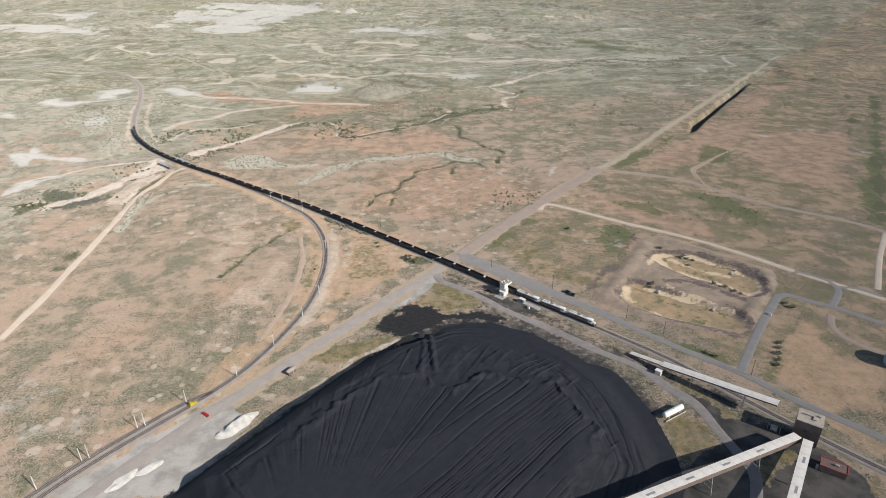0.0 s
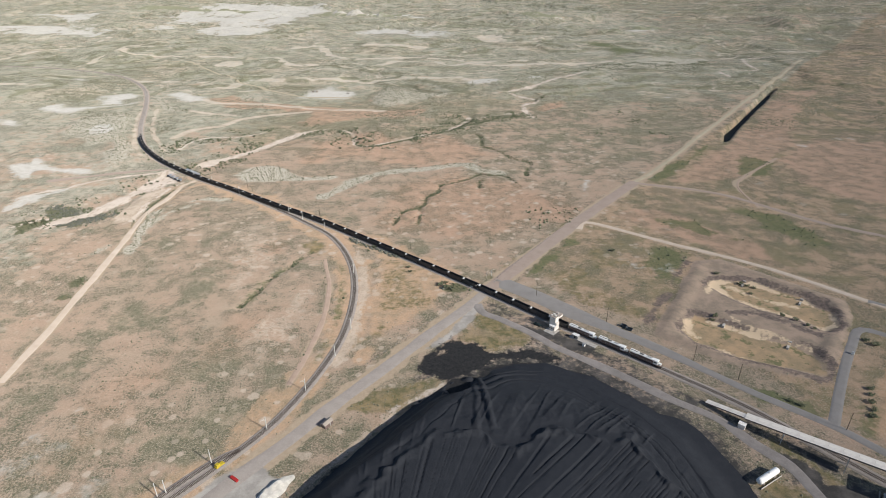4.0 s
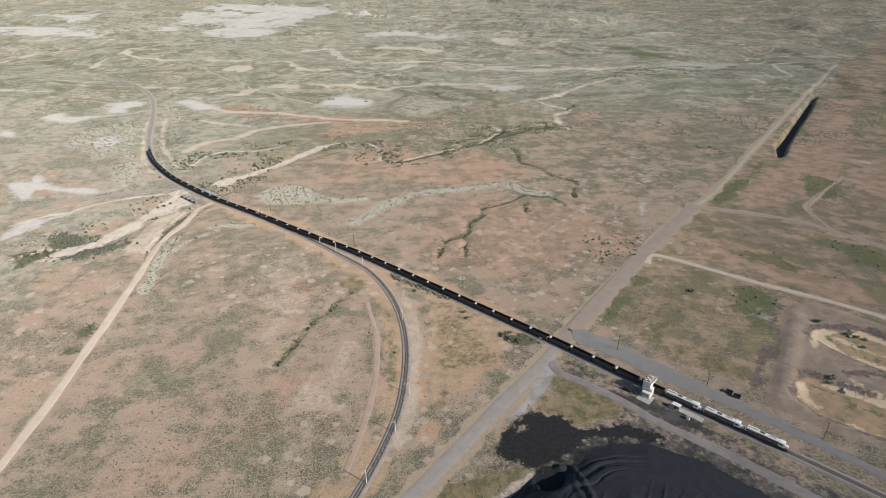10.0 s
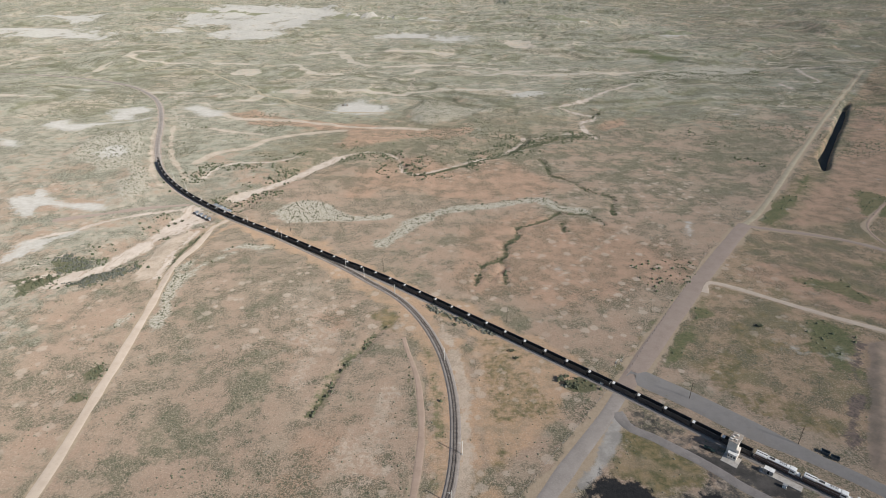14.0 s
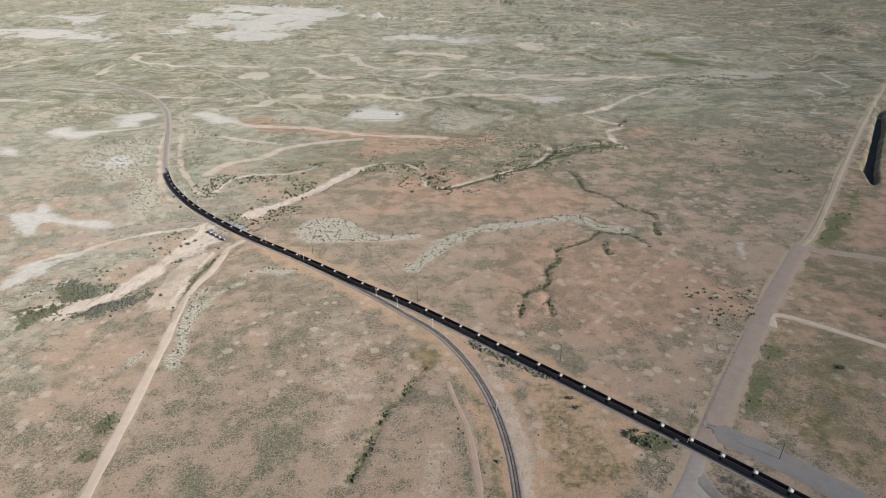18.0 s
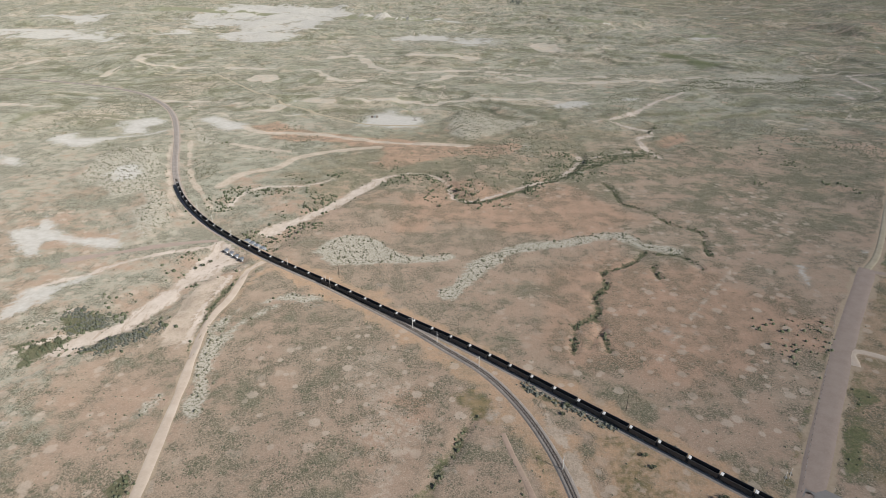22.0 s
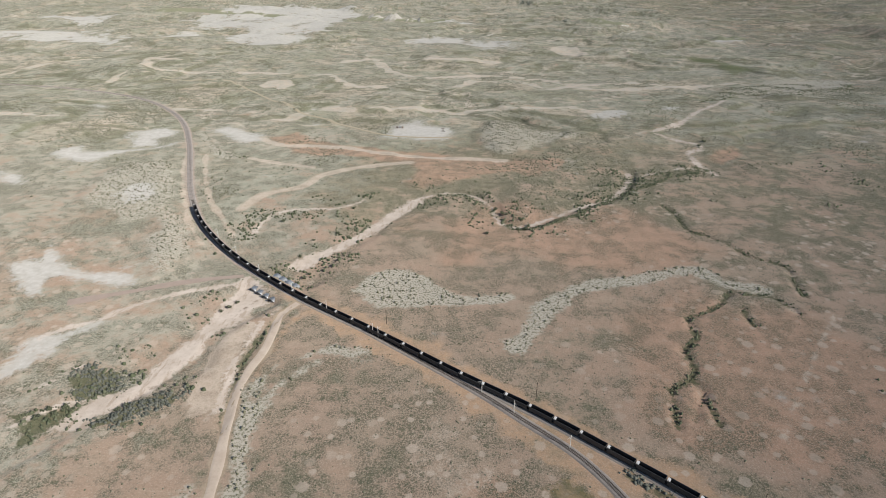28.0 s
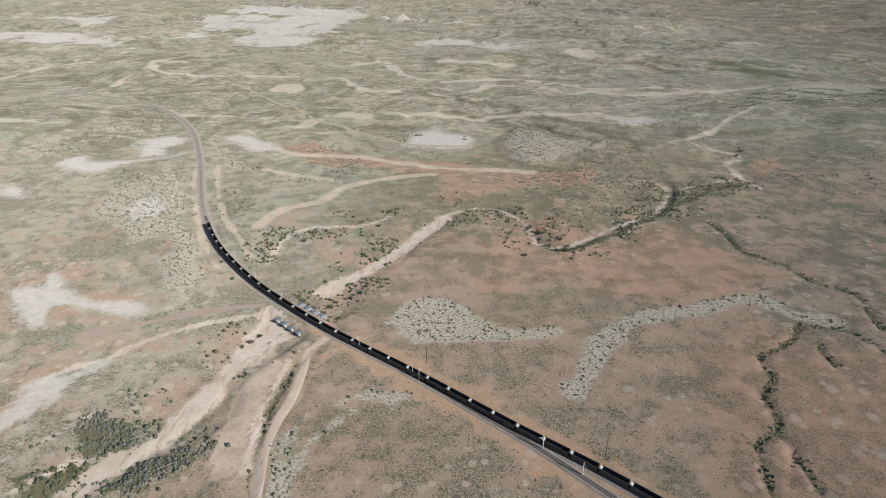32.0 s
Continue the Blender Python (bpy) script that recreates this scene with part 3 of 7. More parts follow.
def spline(pts, step=4.0):
    """A smooth line through the points, evenly stepped."""
    p = np.array(pts, float)
    p = np.vstack([2 * p[0] - p[1], p, 2 * p[-1] - p[-2]])
    out = []
    for i in range(1, len(p) - 2):
        a, b, c, d = p[i - 1 : i + 3]
        u = np.linspace(0, 1, max(3, int(np.linalg.norm(c - b) / 2)), endpoint=False)[:, None]
        out.append(0.5 * (2 * b + (c - a) * u + (2 * a - 5 * b + 4 * c - d) * u**2 + (3 * b - a - 3 * c + d) * u**3))
    out = np.vstack([*out, p[-2:-1]])
    s = np.r_[0, np.cumsum(np.linalg.norm(np.diff(out, axis=0), axis=1))]
    n = max(2, int(s[-1] / step) + 1)
    w = np.linspace(0, s[-1], n)
    return np.stack([np.interp(w, s, out[:, 0]), np.interp(w, s, out[:, 1])], 1)


def smooth(line, rounds):
    for _ in range(rounds):
        line = np.vstack([line[:1], (line[:-2] + 2 * line[1:-1] + line[2:]) / 4, line[-1:]])
    return line


def far_from(x, y, line):
    """The distance of each place from a line."""
    d = np.full(x.shape, 1e9)
    for (ax, ay), (bx, by) in zip(line[:-1], line[1:]):
        ux, uy = bx - ax, by - ay
        t = np.clip(((x - ax) * ux + (y - ay) * uy) / (ux * ux + uy * uy + 1e-9), 0, 1)
        d = np.minimum(d, (x - ax - t * ux) ** 2 + (y - ay - t * uy) ** 2)
    return np.sqrt(d)


def inside(x, y, ring):
    """The distance to a closed outline: positive within it."""
    ring = [tuple(p) for p in ring]
    loop = ring + ring[:1]
    odd = np.zeros(x.shape, bool)
    for (ax, ay), (bx, by) in zip(loop[:-1], loop[1:]):
        if ay != by:
            odd ^= ((ay > y) != (by > y)) & (x < (bx - ax) * (y - ay) / (by - ay) + ax)
    return np.where(odd, 1, -1) * far_from(x, y, loop)


def vnoise(x, y, size, seed=0):
    """Smooth value noise from -1 to 1."""
    x, y = x / size + 37.1 * seed, y / size - 11.7 * seed
    i, j = np.floor(x), np.floor(y)
    u, v = x - i, y - j
    u, v = u * u * u * (u * (6 * u - 15) + 10), v * v * v * (v * (6 * v - 15) + 10)

    def h(a, b):
        s = np.sin(a * 127.1 + b * 311.7 + seed * 74.7) * 43758.5453
        return 2 * (s - np.floor(s)) - 1

    return (h(i, j) * (1 - u) + h(i + 1, j) * u) * (1 - v) + (h(i, j + 1) * (1 - u) + h(i + 1, j + 1) * u) * v


def fbm(x, y, size, seed=0, octaves=4):
    return sum(vnoise(x, y, size / 2**k, seed + k) / 2**k for k in range(octaves)) / 1.6


def step(v, a, b):
    t = np.clip((v - a) / (b - a), 0, 1)
    return t * t * (3 - 2 * t)

# ---- ground ----
RAIL = smooth(spline(RAIL_MAIN, 4.0), 30)
SPUR = smooth(spline(RAIL_SPUR, 4.0), 8)
WASH = spline(WASH_LOW + WASH_UP[:], 8.0)
CREEKLINE = spline(CREEK, 10.0)


def relief(x, y):
    """Broad folds of the middle distance, from about -1 to 1."""
    return fbm(x / 1.35 + 60 * vnoise(x, y, 240, 24), y + 50 * vnoise(x, y, 190, 25), 250, 18, 5)


def height(x, y):
    """The ground's height over the plan."""
    x, y = np.asarray(x, float), np.asarray(y, float)
    rail = np.minimum(far_from(x, y, RAIL[::6]), far_from(x, y, SPUR[::5]))
    plant = step(x + 0.9 * (y - 400), 60, -60) + step(y, 700, 900)
    calm = step(rail, 14, 130) * np.clip(plant, 0.12, 1)
    far = step(y, 700, 2200)
    h = calm * (3.5 + 9 * far) * fbm(x, y, 280, 3) + calm * (1.3 + 2.6 * far) * fbm(x, y, 62, 9, 3)
    # dry washes and gullies cut into the plain
    for line, wide, deep in ((WASH, 16, 1.6), (CREEKLINE, 11, 2.2)):
        d = far_from(x, y, line) + 2.5 * vnoise(x, y, 14, 6)
        mouth = step(np.hypot(x + 346, y - 718), 75, 30)
        h = h * step(d, 0, 60) - (deep + 1.7 * mouth) * step(d, wide * (1 + 0.35 * mouth), wide * 0.5) * step(rail, 10, 15)
    for line in (GULLY1, GULLY1B, GULLY1C, GULLY1D, GULLY2, GULLY2B, GULLY3, DARKCUT, BANK_LINE):
        d = far_from(x, y, spline(line, 6.0)) + 1.2 * vnoise(x, y, 9, 5)
        h = h - 1.5 * step(d, 3.6, 0.8)
    # the scour before and behind the arch culverts
    u = (x + 351.6) * 0.7615 - (y - 705.9) * 0.648
    v = (x + 351.6) * 0.648 + (y - 705.9) * 0.7615
    scour = step(np.abs(u), 27, 14) * np.maximum(step(v, 3.6, 0.4) * step(v, -70, -8), step(v, 22.5, 26.0) * step(v, 70, 34))
    h = h * (1 - scour) - 3.5 * scour
    h = h + (0.3 - h) * step(np.abs(u), 30, 20) * step(v, 2.0, 4.2) * step(v, 24, 21.8)
    # settling ponds behind their berm
    rim = inside(x, y, BERM)
    h = h * step(-rim, 0, 30) + 1.6 * step(rim, -1, 6) - 1.2 * step(rim, 9, 14)
    for ring in (POND_N, POND_S):
        h = h - 2.6 * step(inside(x, y, ring), -7, 1.5)
    h = h - 11.0 * step(inside(x, y, SHADED_PIT), -3, 3)
    # rough hills beside the line
    for ring, tall in ((HILL1, 5.0), (HILL2, 6.0)):
        h = h + tall * step(inside(x, y, ring) + 9 * fbm(x, y, 40, 19), -12, 26)
    # benches and scarps of the rolling middle distance
    f = relief(x, y)
    mid = step(y, 920, 1250) * step(rail, 25, 170)
    h = h + mid * (5 * step(f, -0.16, -0.02) + 5 * step(f, 0.14, 0.27)) + step(y, 1700, 2600) * 14 * f
    return h


def axis(lo, a, b, hi, fine, coarse, grow):
    """Steps: fine from a to b, widening to both ends."""
    out = list(np.arange(a, b, fine))
    for end, sign in ((hi, 1), (lo, -1)):
        v, s = (out[-1] if sign > 0 else out[0]), fine
        while (end - v) * sign > 0:
            s = min(s * grow, coarse)
            v += sign * s
            out.append(v) if sign > 0 else out.insert(0, v)
    return np.array(out)


def near(x, y, line, room):
    """The places within the line's box, widened by some room."""
    p = np.asarray(line, float)
    lo, hi = p.min(0) - room, p.max(0) + room
    return (x > lo[0]) & (x < hi[0]) & (y > lo[1]) & (y < hi[1])


def cover(x, y, areas=(), lines=(), ragged=1.5, size=14.0, seed=0, reach=None):
    """How far inside the areas and the lines' widths each place lies, as 0.5 at the edge."""
    reach = reach or 8.0 + 0.02 * np.clip(y - 700, 0, 4000)
    sd = np.full(x.shape, -1e3)
    room = 2.0 * float(np.max(reach)) + 2 * ragged
    for ring in areas:
        k = near(x, y, ring, room)
        sd[k] = np.maximum(sd[k], inside(x[k], y[k], ring))
    for line, wide in lines:
        p = spline(line, 8.0)
        k = near(x, y, p, room + wide)
        sd[k] = np.maximum(sd[k], wide / 2 - far_from(x[k], y[k], p))
    out = np.clip(0.5 + (sd + ragged * fbm(x, y, size, seed + 50, 3)) / (2 * reach), 0, 1)
    return np.where(sd < -900, 0, out)


GX = axis(-5200, -840, 560, 5200, 3.0, 36.0, 1.03)
GY = axis(-1500, 150, 1000, 7600, 2.8, 30.0, 1.013)
X, Y = np.meshgrid(GX, GY)
H = height(X, Y)


def from_lines(lines, room):
    """The distance from the nearest of some lines, worked out only near them."""
    d = np.full(X.shape, 1e3)
    for line in lines:
        for k in range(0, len(line) - 1, 25):
            piece = line[k:k + 26]
            m = near(X, Y, piece, room)
            d[m] = np.minimum(d[m], far_from(X[m], Y[m], piece))
    return d


shoulder_main = from_lines((RAIL[::2],), 60)
shoulder = np.minimum(shoulder_main, from_lines((SPUR,), 60))
coal_sd = np.full(X.shape, -1e3)
k = near(X, Y, COAL, 90)
coal_sd[k] = inside(X[k], Y[k], COAL)
far_white = np.maximum(cover(X, Y, (WHITE1, WHITE1B, WHITE2, WHITE3, WHITE4, WHITE7), (), 130, 240, 31, 60.0), cover(X, Y, (WHITE5, WHITE6, CONFLUENCE), (), 20, 60, 30, 25.0))
ring = np.clip(0.5 + (1.6 - np.abs(coal_sd + 5.5) + 1.5 * fbm(X, Y, 15, 32)) / 16, 0, 1) * ((Y < 300) | (X > 60))
pans = np.maximum.reduce([cover(X, Y, (PAN1, PAN2, PAN3, PAN4, PAN5, PAN6, PAN7, WELLPAD), ((PANTAIL, 9),), 9.0, 26, 1), cover(X, Y, (PALEPATCH,), (), 5.0, 12, 62), cover(X, Y, (TRIB_SMEAR,), (), 10.0, 12, 59) * 0.8])
sand = np.maximum.reduce([
    cover(X, Y, (WASH_BED, CULVMOUTH, CREEKWASH), (), 3.0, 9, 2),
    cover(X, Y, (), ((WASH_ARM, 3.0), (SIDEWASH, 4.2), (LOWTRAIL, 1.4), (TRIB, 6.0), (CREEK, 4.0), (CREEK_N, 4.5), (FOOTSAND, 3.0)), 2.6, 9, 3),
    cover(X, Y, (), ((CREEK_S, 8.0), (CREEK_MID, 4.0), (FARCREEK, 8.0)), 4.0, 16, 60, 14.0)])
bare = np.maximum.reduce([
    0.5 * cover(X, Y, (PINKZONE, PINKZONE2), (), 20, 18, 75, 14.0), cover(X, Y, (TERRACE,), ((SPURBANK, 6.0), (FAINT_TRAIL, 0.8)), 4.0, 10, 37),
    cover(X, Y, (), ((PINK1, 15), (PINK2, 12), (PINK3, 9), (RAILTRAIL, 6), (RAILTRAIL2, 5)), 3, 18, 49, 7.0),
    cover(X, Y, (FARPATCH1, FARPATCH2, FARPATCH3), ((DRAIN1, 17), (DRAIN2, 22), (DRAIN3, 22), (DRAIN4, 15), (DRAIN5, 17), (DRAIN6, 14), (DRAIN7, 12), (DRAIN8, 11), (DRAIN9, 30)), 14, 30, 33, 13.0),
    ring])
bed = np.clip(0.5 + (5.6 + 1.2 * fbm(X, Y, 12, 63) - shoulder_main) / 12, 0, 1) * step(Y, 640, 760)
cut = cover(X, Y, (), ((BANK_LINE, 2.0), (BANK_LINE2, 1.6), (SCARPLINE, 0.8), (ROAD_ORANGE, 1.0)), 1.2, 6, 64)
red = np.maximum.reduce([cover(X, Y, (RED1, RED2, REDBEND), (), 40, 60, 4, 45.0), cover(X, Y, (BARE1, BARE3, BARE_CUT, PINKA, REDSAND), (), 12, 30, 5, 14.0), 0.56 * cover(X, Y, (PINKZONE, PINKZONE2, TANZONE), (), 30, 40, 70, 30.0)])
green = np.maximum(cover(X, Y, (GREEN1, GREEN3, GREEN4, GREEN5, GREEN6, GREEN8, GREEN9, GREENROAD, GREENBAND, GREEN10, GREEN11, GREEN12), (), 9, 14, 6), cover(X, Y, (), ((GULLY3, 4), (SPURVERGE, 2.5), (ROADGREEN1, 3), (ROADGREEN2, 2.0)), 5, 10, 7))
tufty = cover(X, Y, (DUSTZONE, FIELDZONE), (), 12, 20, 74) * (0.5 + 0.5 * step(fbm(X, Y, 20, 127), -0.1, 0.35)) * 0.9
weedy = cover(X, Y, (WEEDS, WEEDS2, WEEDS3, WEEDS4, WEEDS5, WEEDS6, WEEDS7, GREENW, SPURGREEN), ((ROADVERGE, 5.0),), 5, 10, 41)
weedy = np.maximum(weedy, tufty * 0.66)
dirt = np.maximum.reduce([
    cover(X, Y, (), ((ROAD_INNER, 5.0), (ROAD_WEST, 8.5), (ROAD_SIDE, 8.0)), 2.5, 9, 8),
    cover(X, Y, (), ((ROAD_FIELD, 8), (ROAD_ACCESS, 17)), 3.5, 10, 9),
    cover(X, Y, (), ((TRAIL3, 5), (ROAD_NORTH, 12)), 3, 20, 10)])
orange = np.clip(0.5 + (13 + 12 * fbm(X, Y, 45, 71) + 8 * fbm(X, Y, 9, 73) - shoulder) / 24, 0, 1) * step(Y, 900, 760) * (0.45 + 0.55 * step(Y, 740, 640)) * np.clip(step(Y, 400, 480) + step(X, -10, -50), 0, 1)
orange = np.maximum.reduce([orange, cover(X, Y, (DRYFIELD, DUSTZONE, ORANGE2), (), 12, 20, 51) * 0.9, cover(X, Y, (), ((ROAD_ORANGE, 5.0), (SPURORANGE, 3.5)), 5, 9, 65)])
coaly = np.maximum.reduce([cover(X, Y, (COAL, COALSPILL), (), 5, 9, 11), cover(X, Y, (APRON,), (), 9, 9, 52) * 0.9])
yard = cover(X, Y, (YARD, YARD2, DUSTY), (), 12, 22, 36)
dust = np.clip(0.55 - from_lines((spline(ROAD_HAUL, 8),), 70) / 70 + 0.35 * fbm(X, Y, 22, 72), 0, 1) * step(X, -30, 30)
soot = np.clip(0.8 + (coal_sd + 9 * fbm(X, Y, 20, 53)) / 60, 0, 0.72) * ((X > 35) | (Y > 322))
grime = cover(X, Y, ([(5, 425), (40, 398), (100, 338), (150, 290), (190, 248), (150, 235), (120, 290), (80, 325), (40, 352), (5, 358), (-15, 395)],), (), 10, 20, 55) * 0.60
yard = np.maximum.reduce([yard, dust * 0.8, soot * 0.9, grime * 0.9])
yard = yard * (1 - 0.6 * step(weedy, 0.45, 0.6))
grey = np.maximum(cover(X, Y, (SLAG,), (), 4, 10, 12), cover(X, Y, (PALEAPRON,), (), 3, 8, 13))
scree = np.maximum.reduce([cover(X, Y, (SCREE2, SCREE3), ((SCREE1, 16),), 6, 14, 14), cover(X, Y, (HILL1, HILL2, HILL3, FLOOD, GREYSTREAK), (), 10, 22, 15, 10.0) * 0.60, cover(X, Y, (), ((PALEARC, 7), (PALEARC2, 9)), 7, 12, 57) * 0.92, cover(X, Y, (PALEZONE,), (), 18, 26, 61, 18.0) * 0.56])
lush = np.maximum.reduce([
    cover(X, Y, (), ((GULLY1, 5.0), (GULLY1B, 3.2), (GULLY1C, 2.4), (GULLY1D, 3.0), (GULLY2, 4.6), (GULLY2B, 3.6), (GULLY3, 3.2), (RAILBUSH, 4.0), (DARKCUT, 4.6), (INNERVERGE, 0.9), (LOWTRAIL, 0.3)), 2.4, 7, 16),
    cover(X, Y, (BUSHG, BUSHL, RAILBUSH2, ROADBUSH, ROADBUSH2), ((DARKCREEK, 7),), 7, 10, 17), cover(X, Y, (CREEKSCRUB,), (), 16, 14, 68) * 0.5, cover(X, Y, (GREYSCRUB,), (), 9, 9, 42) * 0.96, cover(X, Y, (), ((DARKLINE, 16), (HEDGE1, 7), (HEDGE2, 7), (HEDGE3, 9)), 12, 30, 43)])
ponds = cover(X, Y, (POND_N, POND_S), (), 4.0, 8, 18)
mound = np.maximum(cover(X, Y, (MOUNDZONE, MOUNDZONE2, GREYZONE, OLIVEZONE), (), 60, 80, 44, 50.0), 0.5 * step(fbm(X, Y, 200, 81), -0.25, 0.25)) * step(Y, 1300, 800) * step(X, 260, 120)
olive = np.clip(0.36 + 0.45 * fbm(X, Y, 260, 91) + 0.25 * fbm(X, Y, 70, 92) + 0.5 * step(Y, 650, 1250) - 0.2 * cover(X, Y, (BROWNZONE, TANZONE), (), 40, 80, 45, 60.0) + 0.3 * cover(X, Y, (OLIVEZONE, GREYZONE), (), 40, 80, 46, 60.0) - 0.1, 0, 1)
# pale western clay; beyond it haze and a brighter middle painted as paler ground
pale = np.clip(step(X - 0.15 * Y, -340, -560) * 0.95 + step(Y, 800, 1500) * step(X, 1900, 500) * 1.0 - 0.15 * step(X - 0.15 * Y, -500, -700) - 0.6 * step(X - 0.1 * Y, 250, 650) * step(Y, 900, 1500) + 0.3 * step(Y, 900, 1400) * step(X, -500, -100) + 0.3 * fbm(X, Y, 240, 93), 0, 1)
# distance mask, also used to paint haze into the far tones
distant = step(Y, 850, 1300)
field = np.clip(step(X + 0.9 * (Y - 430), 40, 110) * step(Y - 1.25 * X, 450, 400) + 0.25 * fbm(X, Y, 50, 94), 0, 1) * step(X, 20, 40)
berm = cover(X, Y, (BERM,), (), 2, 9, 39)
pond_sd = np.maximum(inside(X, Y, POND_N), inside(X, Y, POND_S))
riprap = np.maximum(np.clip(0.5 + (3.0 - np.abs(pond_sd + 3.4) + 2.5 * fbm(X, Y, 9, 40)) / 16, 0, 1), cover(X, Y, (DARKBERM1, DARKBERM2), ((ROCKS1, 7), (ROCKS2, 7)), 3, 8, 66))
silt = np.maximum(np.clip(0.5 + (1.0 - np.abs(pond_sd - 2.0) + 5 * fbm(X, Y, 18, 47)) / 10, 0, 1), cover(X, Y, (SILT1,), ((SILT2, 4.0), (SILT3, 4.5)), 2.5, 7, 67))
remote = step(Y, 1600, 2200)
FOLD = relief(X, Y)
scarp = np.maximum(np.exp(-((FOLD + 0.10) / 0.05) ** 2), np.exp(-((FOLD - 0.20) / 0.045) ** 2)) * step(Y, 950, 1250)
hollow = np.maximum(np.exp(-((FOLD + 0.22) / 0.02) ** 2), 0.8 * np.exp(-((FOLD - 0.07) / 0.012) ** 2)) * step(Y, 1050, 1400)


def earth():
    g = Graph("earth", 0.95, 0.0, 0.15)
    sand_, red_, green_ = g.attr("cover_a")
    dirt_, coal_, grey_ = g.attr("cover_b")
    scree_, lush_, pond_ = g.attr("cover_c")
    mound_, olive_, orange_ = g.attr("cover_d")
    pale_, far_, field_ = g.attr("cover_e")
    yard_, berm_, riprap_ = g.attr("cover_f")
    remote_, scarp_, hollow_ = g.attr("cover_g")
    weedy_, pan_, silt_ = g.attr("cover_h")
    white_, bare_, bed_ = g.attr("cover_i")
    cut_ = g.attr("cover_j")[0]
    p = g.flat()
    big, mid, small = g.noise(90, 5, 0.6, p), g.noise(16, 5, 0.65, p), g.noise(2.6, 5, 0.75, p)
    tiny, clump = g.noise(0.9, 3, 0.7, p), g.noise(7.0, 6, 0.72, p)
    wide = g.noise(150, 6, 0.68, g.stretch(1.5, 1, 0))
    edge = g.math("MULTIPLY", g.math("SUBTRACT", g.noise(4.0, 5, 0.75, p), 0.5), 0.5)

    def off(v, k):
        return g.math("MULTIPLY", g.math("SUBTRACT", v, 0.5), k)

    def add(*v):
        out = v[0]
        for w in v[1:]:
            out = g.math("ADD", out, w)
        return out

    def mul(a, b):
        return g.math("MULTIPLY", a, b)

    def over(v, lo=0.47, hi=0.55, loose=1.0):
        return g.span(add(v, mul(edge, loose)), lo, hi)

    g.bsdf.inputs["Diffuse Roughness"].default_value = 0.8
    patch = g.noise(42, 6, 0.68, p)
    # bare soil, pinkish and greyish, under thin grass
    soil = g.mix(g.span(add(mul(patch, 0.6), mul(mid, 0.4)), 0.40, 0.60), (0.415, 0.295, 0.218), (0.325, 0.258, 0.196))
    soil = g.mix(g.span(big, 0.42, 0.60), soil, (0.38, 0.298, 0.225))
    soil = g.mix(g.span(g.noise(11, 6, 0.75, g.stretch(0.35, 1.0, 0, 0.55)), 0.50, 0.62, 0, 0.55), soil, (0.455, 0.34, 0.255))
    soil = g.mix(g.span(g.noise(75, 6, 0.66, g.stretch(1, 1, 0, 0.9)), 0.51, 0.60, 0, 0.65), soil, (0.425, 0.31, 0.235))
    grass = g.mix(g.span(clump, 0.42, 0.58), (0.268, 0.245, 0.168), (0.198, 0.188, 0.122))
    grow = add(olive_, 0.06, off(patch, 2.8), off(mid, 1.2), off(clump, 0.8))
    c = g.mix(g.span(grow, 0.25, 0.85, 0.05, 0.9), soil, grass)
    # pale clay under the grass of the western plain, and haze painted further out
    c = g.mix(mul(g.span(add(pale_, off(clump, 1.2), off(patch, 2.6)), 0.40, 1.0), 0.68), c, (0.415, 0.42, 0.345))
    # folds of the middle distance: grassy scarps, bare flats and pale channels, greyed as painted haze
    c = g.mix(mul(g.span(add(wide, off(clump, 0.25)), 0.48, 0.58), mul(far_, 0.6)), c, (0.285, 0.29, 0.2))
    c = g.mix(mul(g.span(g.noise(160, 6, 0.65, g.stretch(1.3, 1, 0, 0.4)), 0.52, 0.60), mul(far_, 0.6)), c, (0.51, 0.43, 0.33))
    c = g.mix(mul(g.span(add(scarp_, off(clump, 1.2)), 0.3, 0.7), 0.7), c, (0.17, 0.18, 0.108))
    c = g.mix(mul(g.span(add(hollow_, off(mid, 0.9)), 0.42, 0.75), 0.6), c, (0.53, 0.485, 0.40))
    # winding dry channels and lines of brush in the rolling distance
    for size, turn, wide_, tone, k in ((210, 0.2, 0.012, (0.57, 0.50, 0.41), 0.8), (150, -0.3, 0.014, (0.12, 0.128, 0.078), 0.75), (95, 0.1, 0.012, (0.54, 0.46, 0.36), 0.55), (70, 0.5, 0.02, (0.15, 0.155, 0.095), 0.6)):
        n = g.noise(size, 3, 0.5, g.stretch(0.8, 1.2, 0, turn), 0.4)
        line = g.span(g.math("ABSOLUTE", add(n, -0.5, mul(edge, 0.03))), wide_, wide_ * 0.35)
        c = g.mix(mul(mul(line, far_), g.span(g.noise(size * 1.7, 2, 0.5, p), 0.42, 0.58, 0.0, k)), c, tone)
    # meadows inside the plant's fences
    mead = g.mix(g.span(add(mul(mid, 0.6), mul(clump, 0.4)), 0.40, 0.60), (0.42, 0.295, 0.20), (0.275, 0.212, 0.135))
    mead = g.mix(g.span(g.noise(40, 6, 0.7, p), 0.48, 0.58, 0, 0.75), mead, (0.155, 0.148, 0.075))
    c = g.mix(mul(g.span(field_, 0.3, 0.7), 0.92), c, mead)
    c = g.mix(g.span(add(red_, mul(edge, 0.9), off(patch, 1.0)), 0.35, 0.72, 0.0, 0.92), c, g.mix(g.span(mid, 0.38, 0.62), (0.455, 0.298, 0.21), (0.345, 0.238, 0.165)))
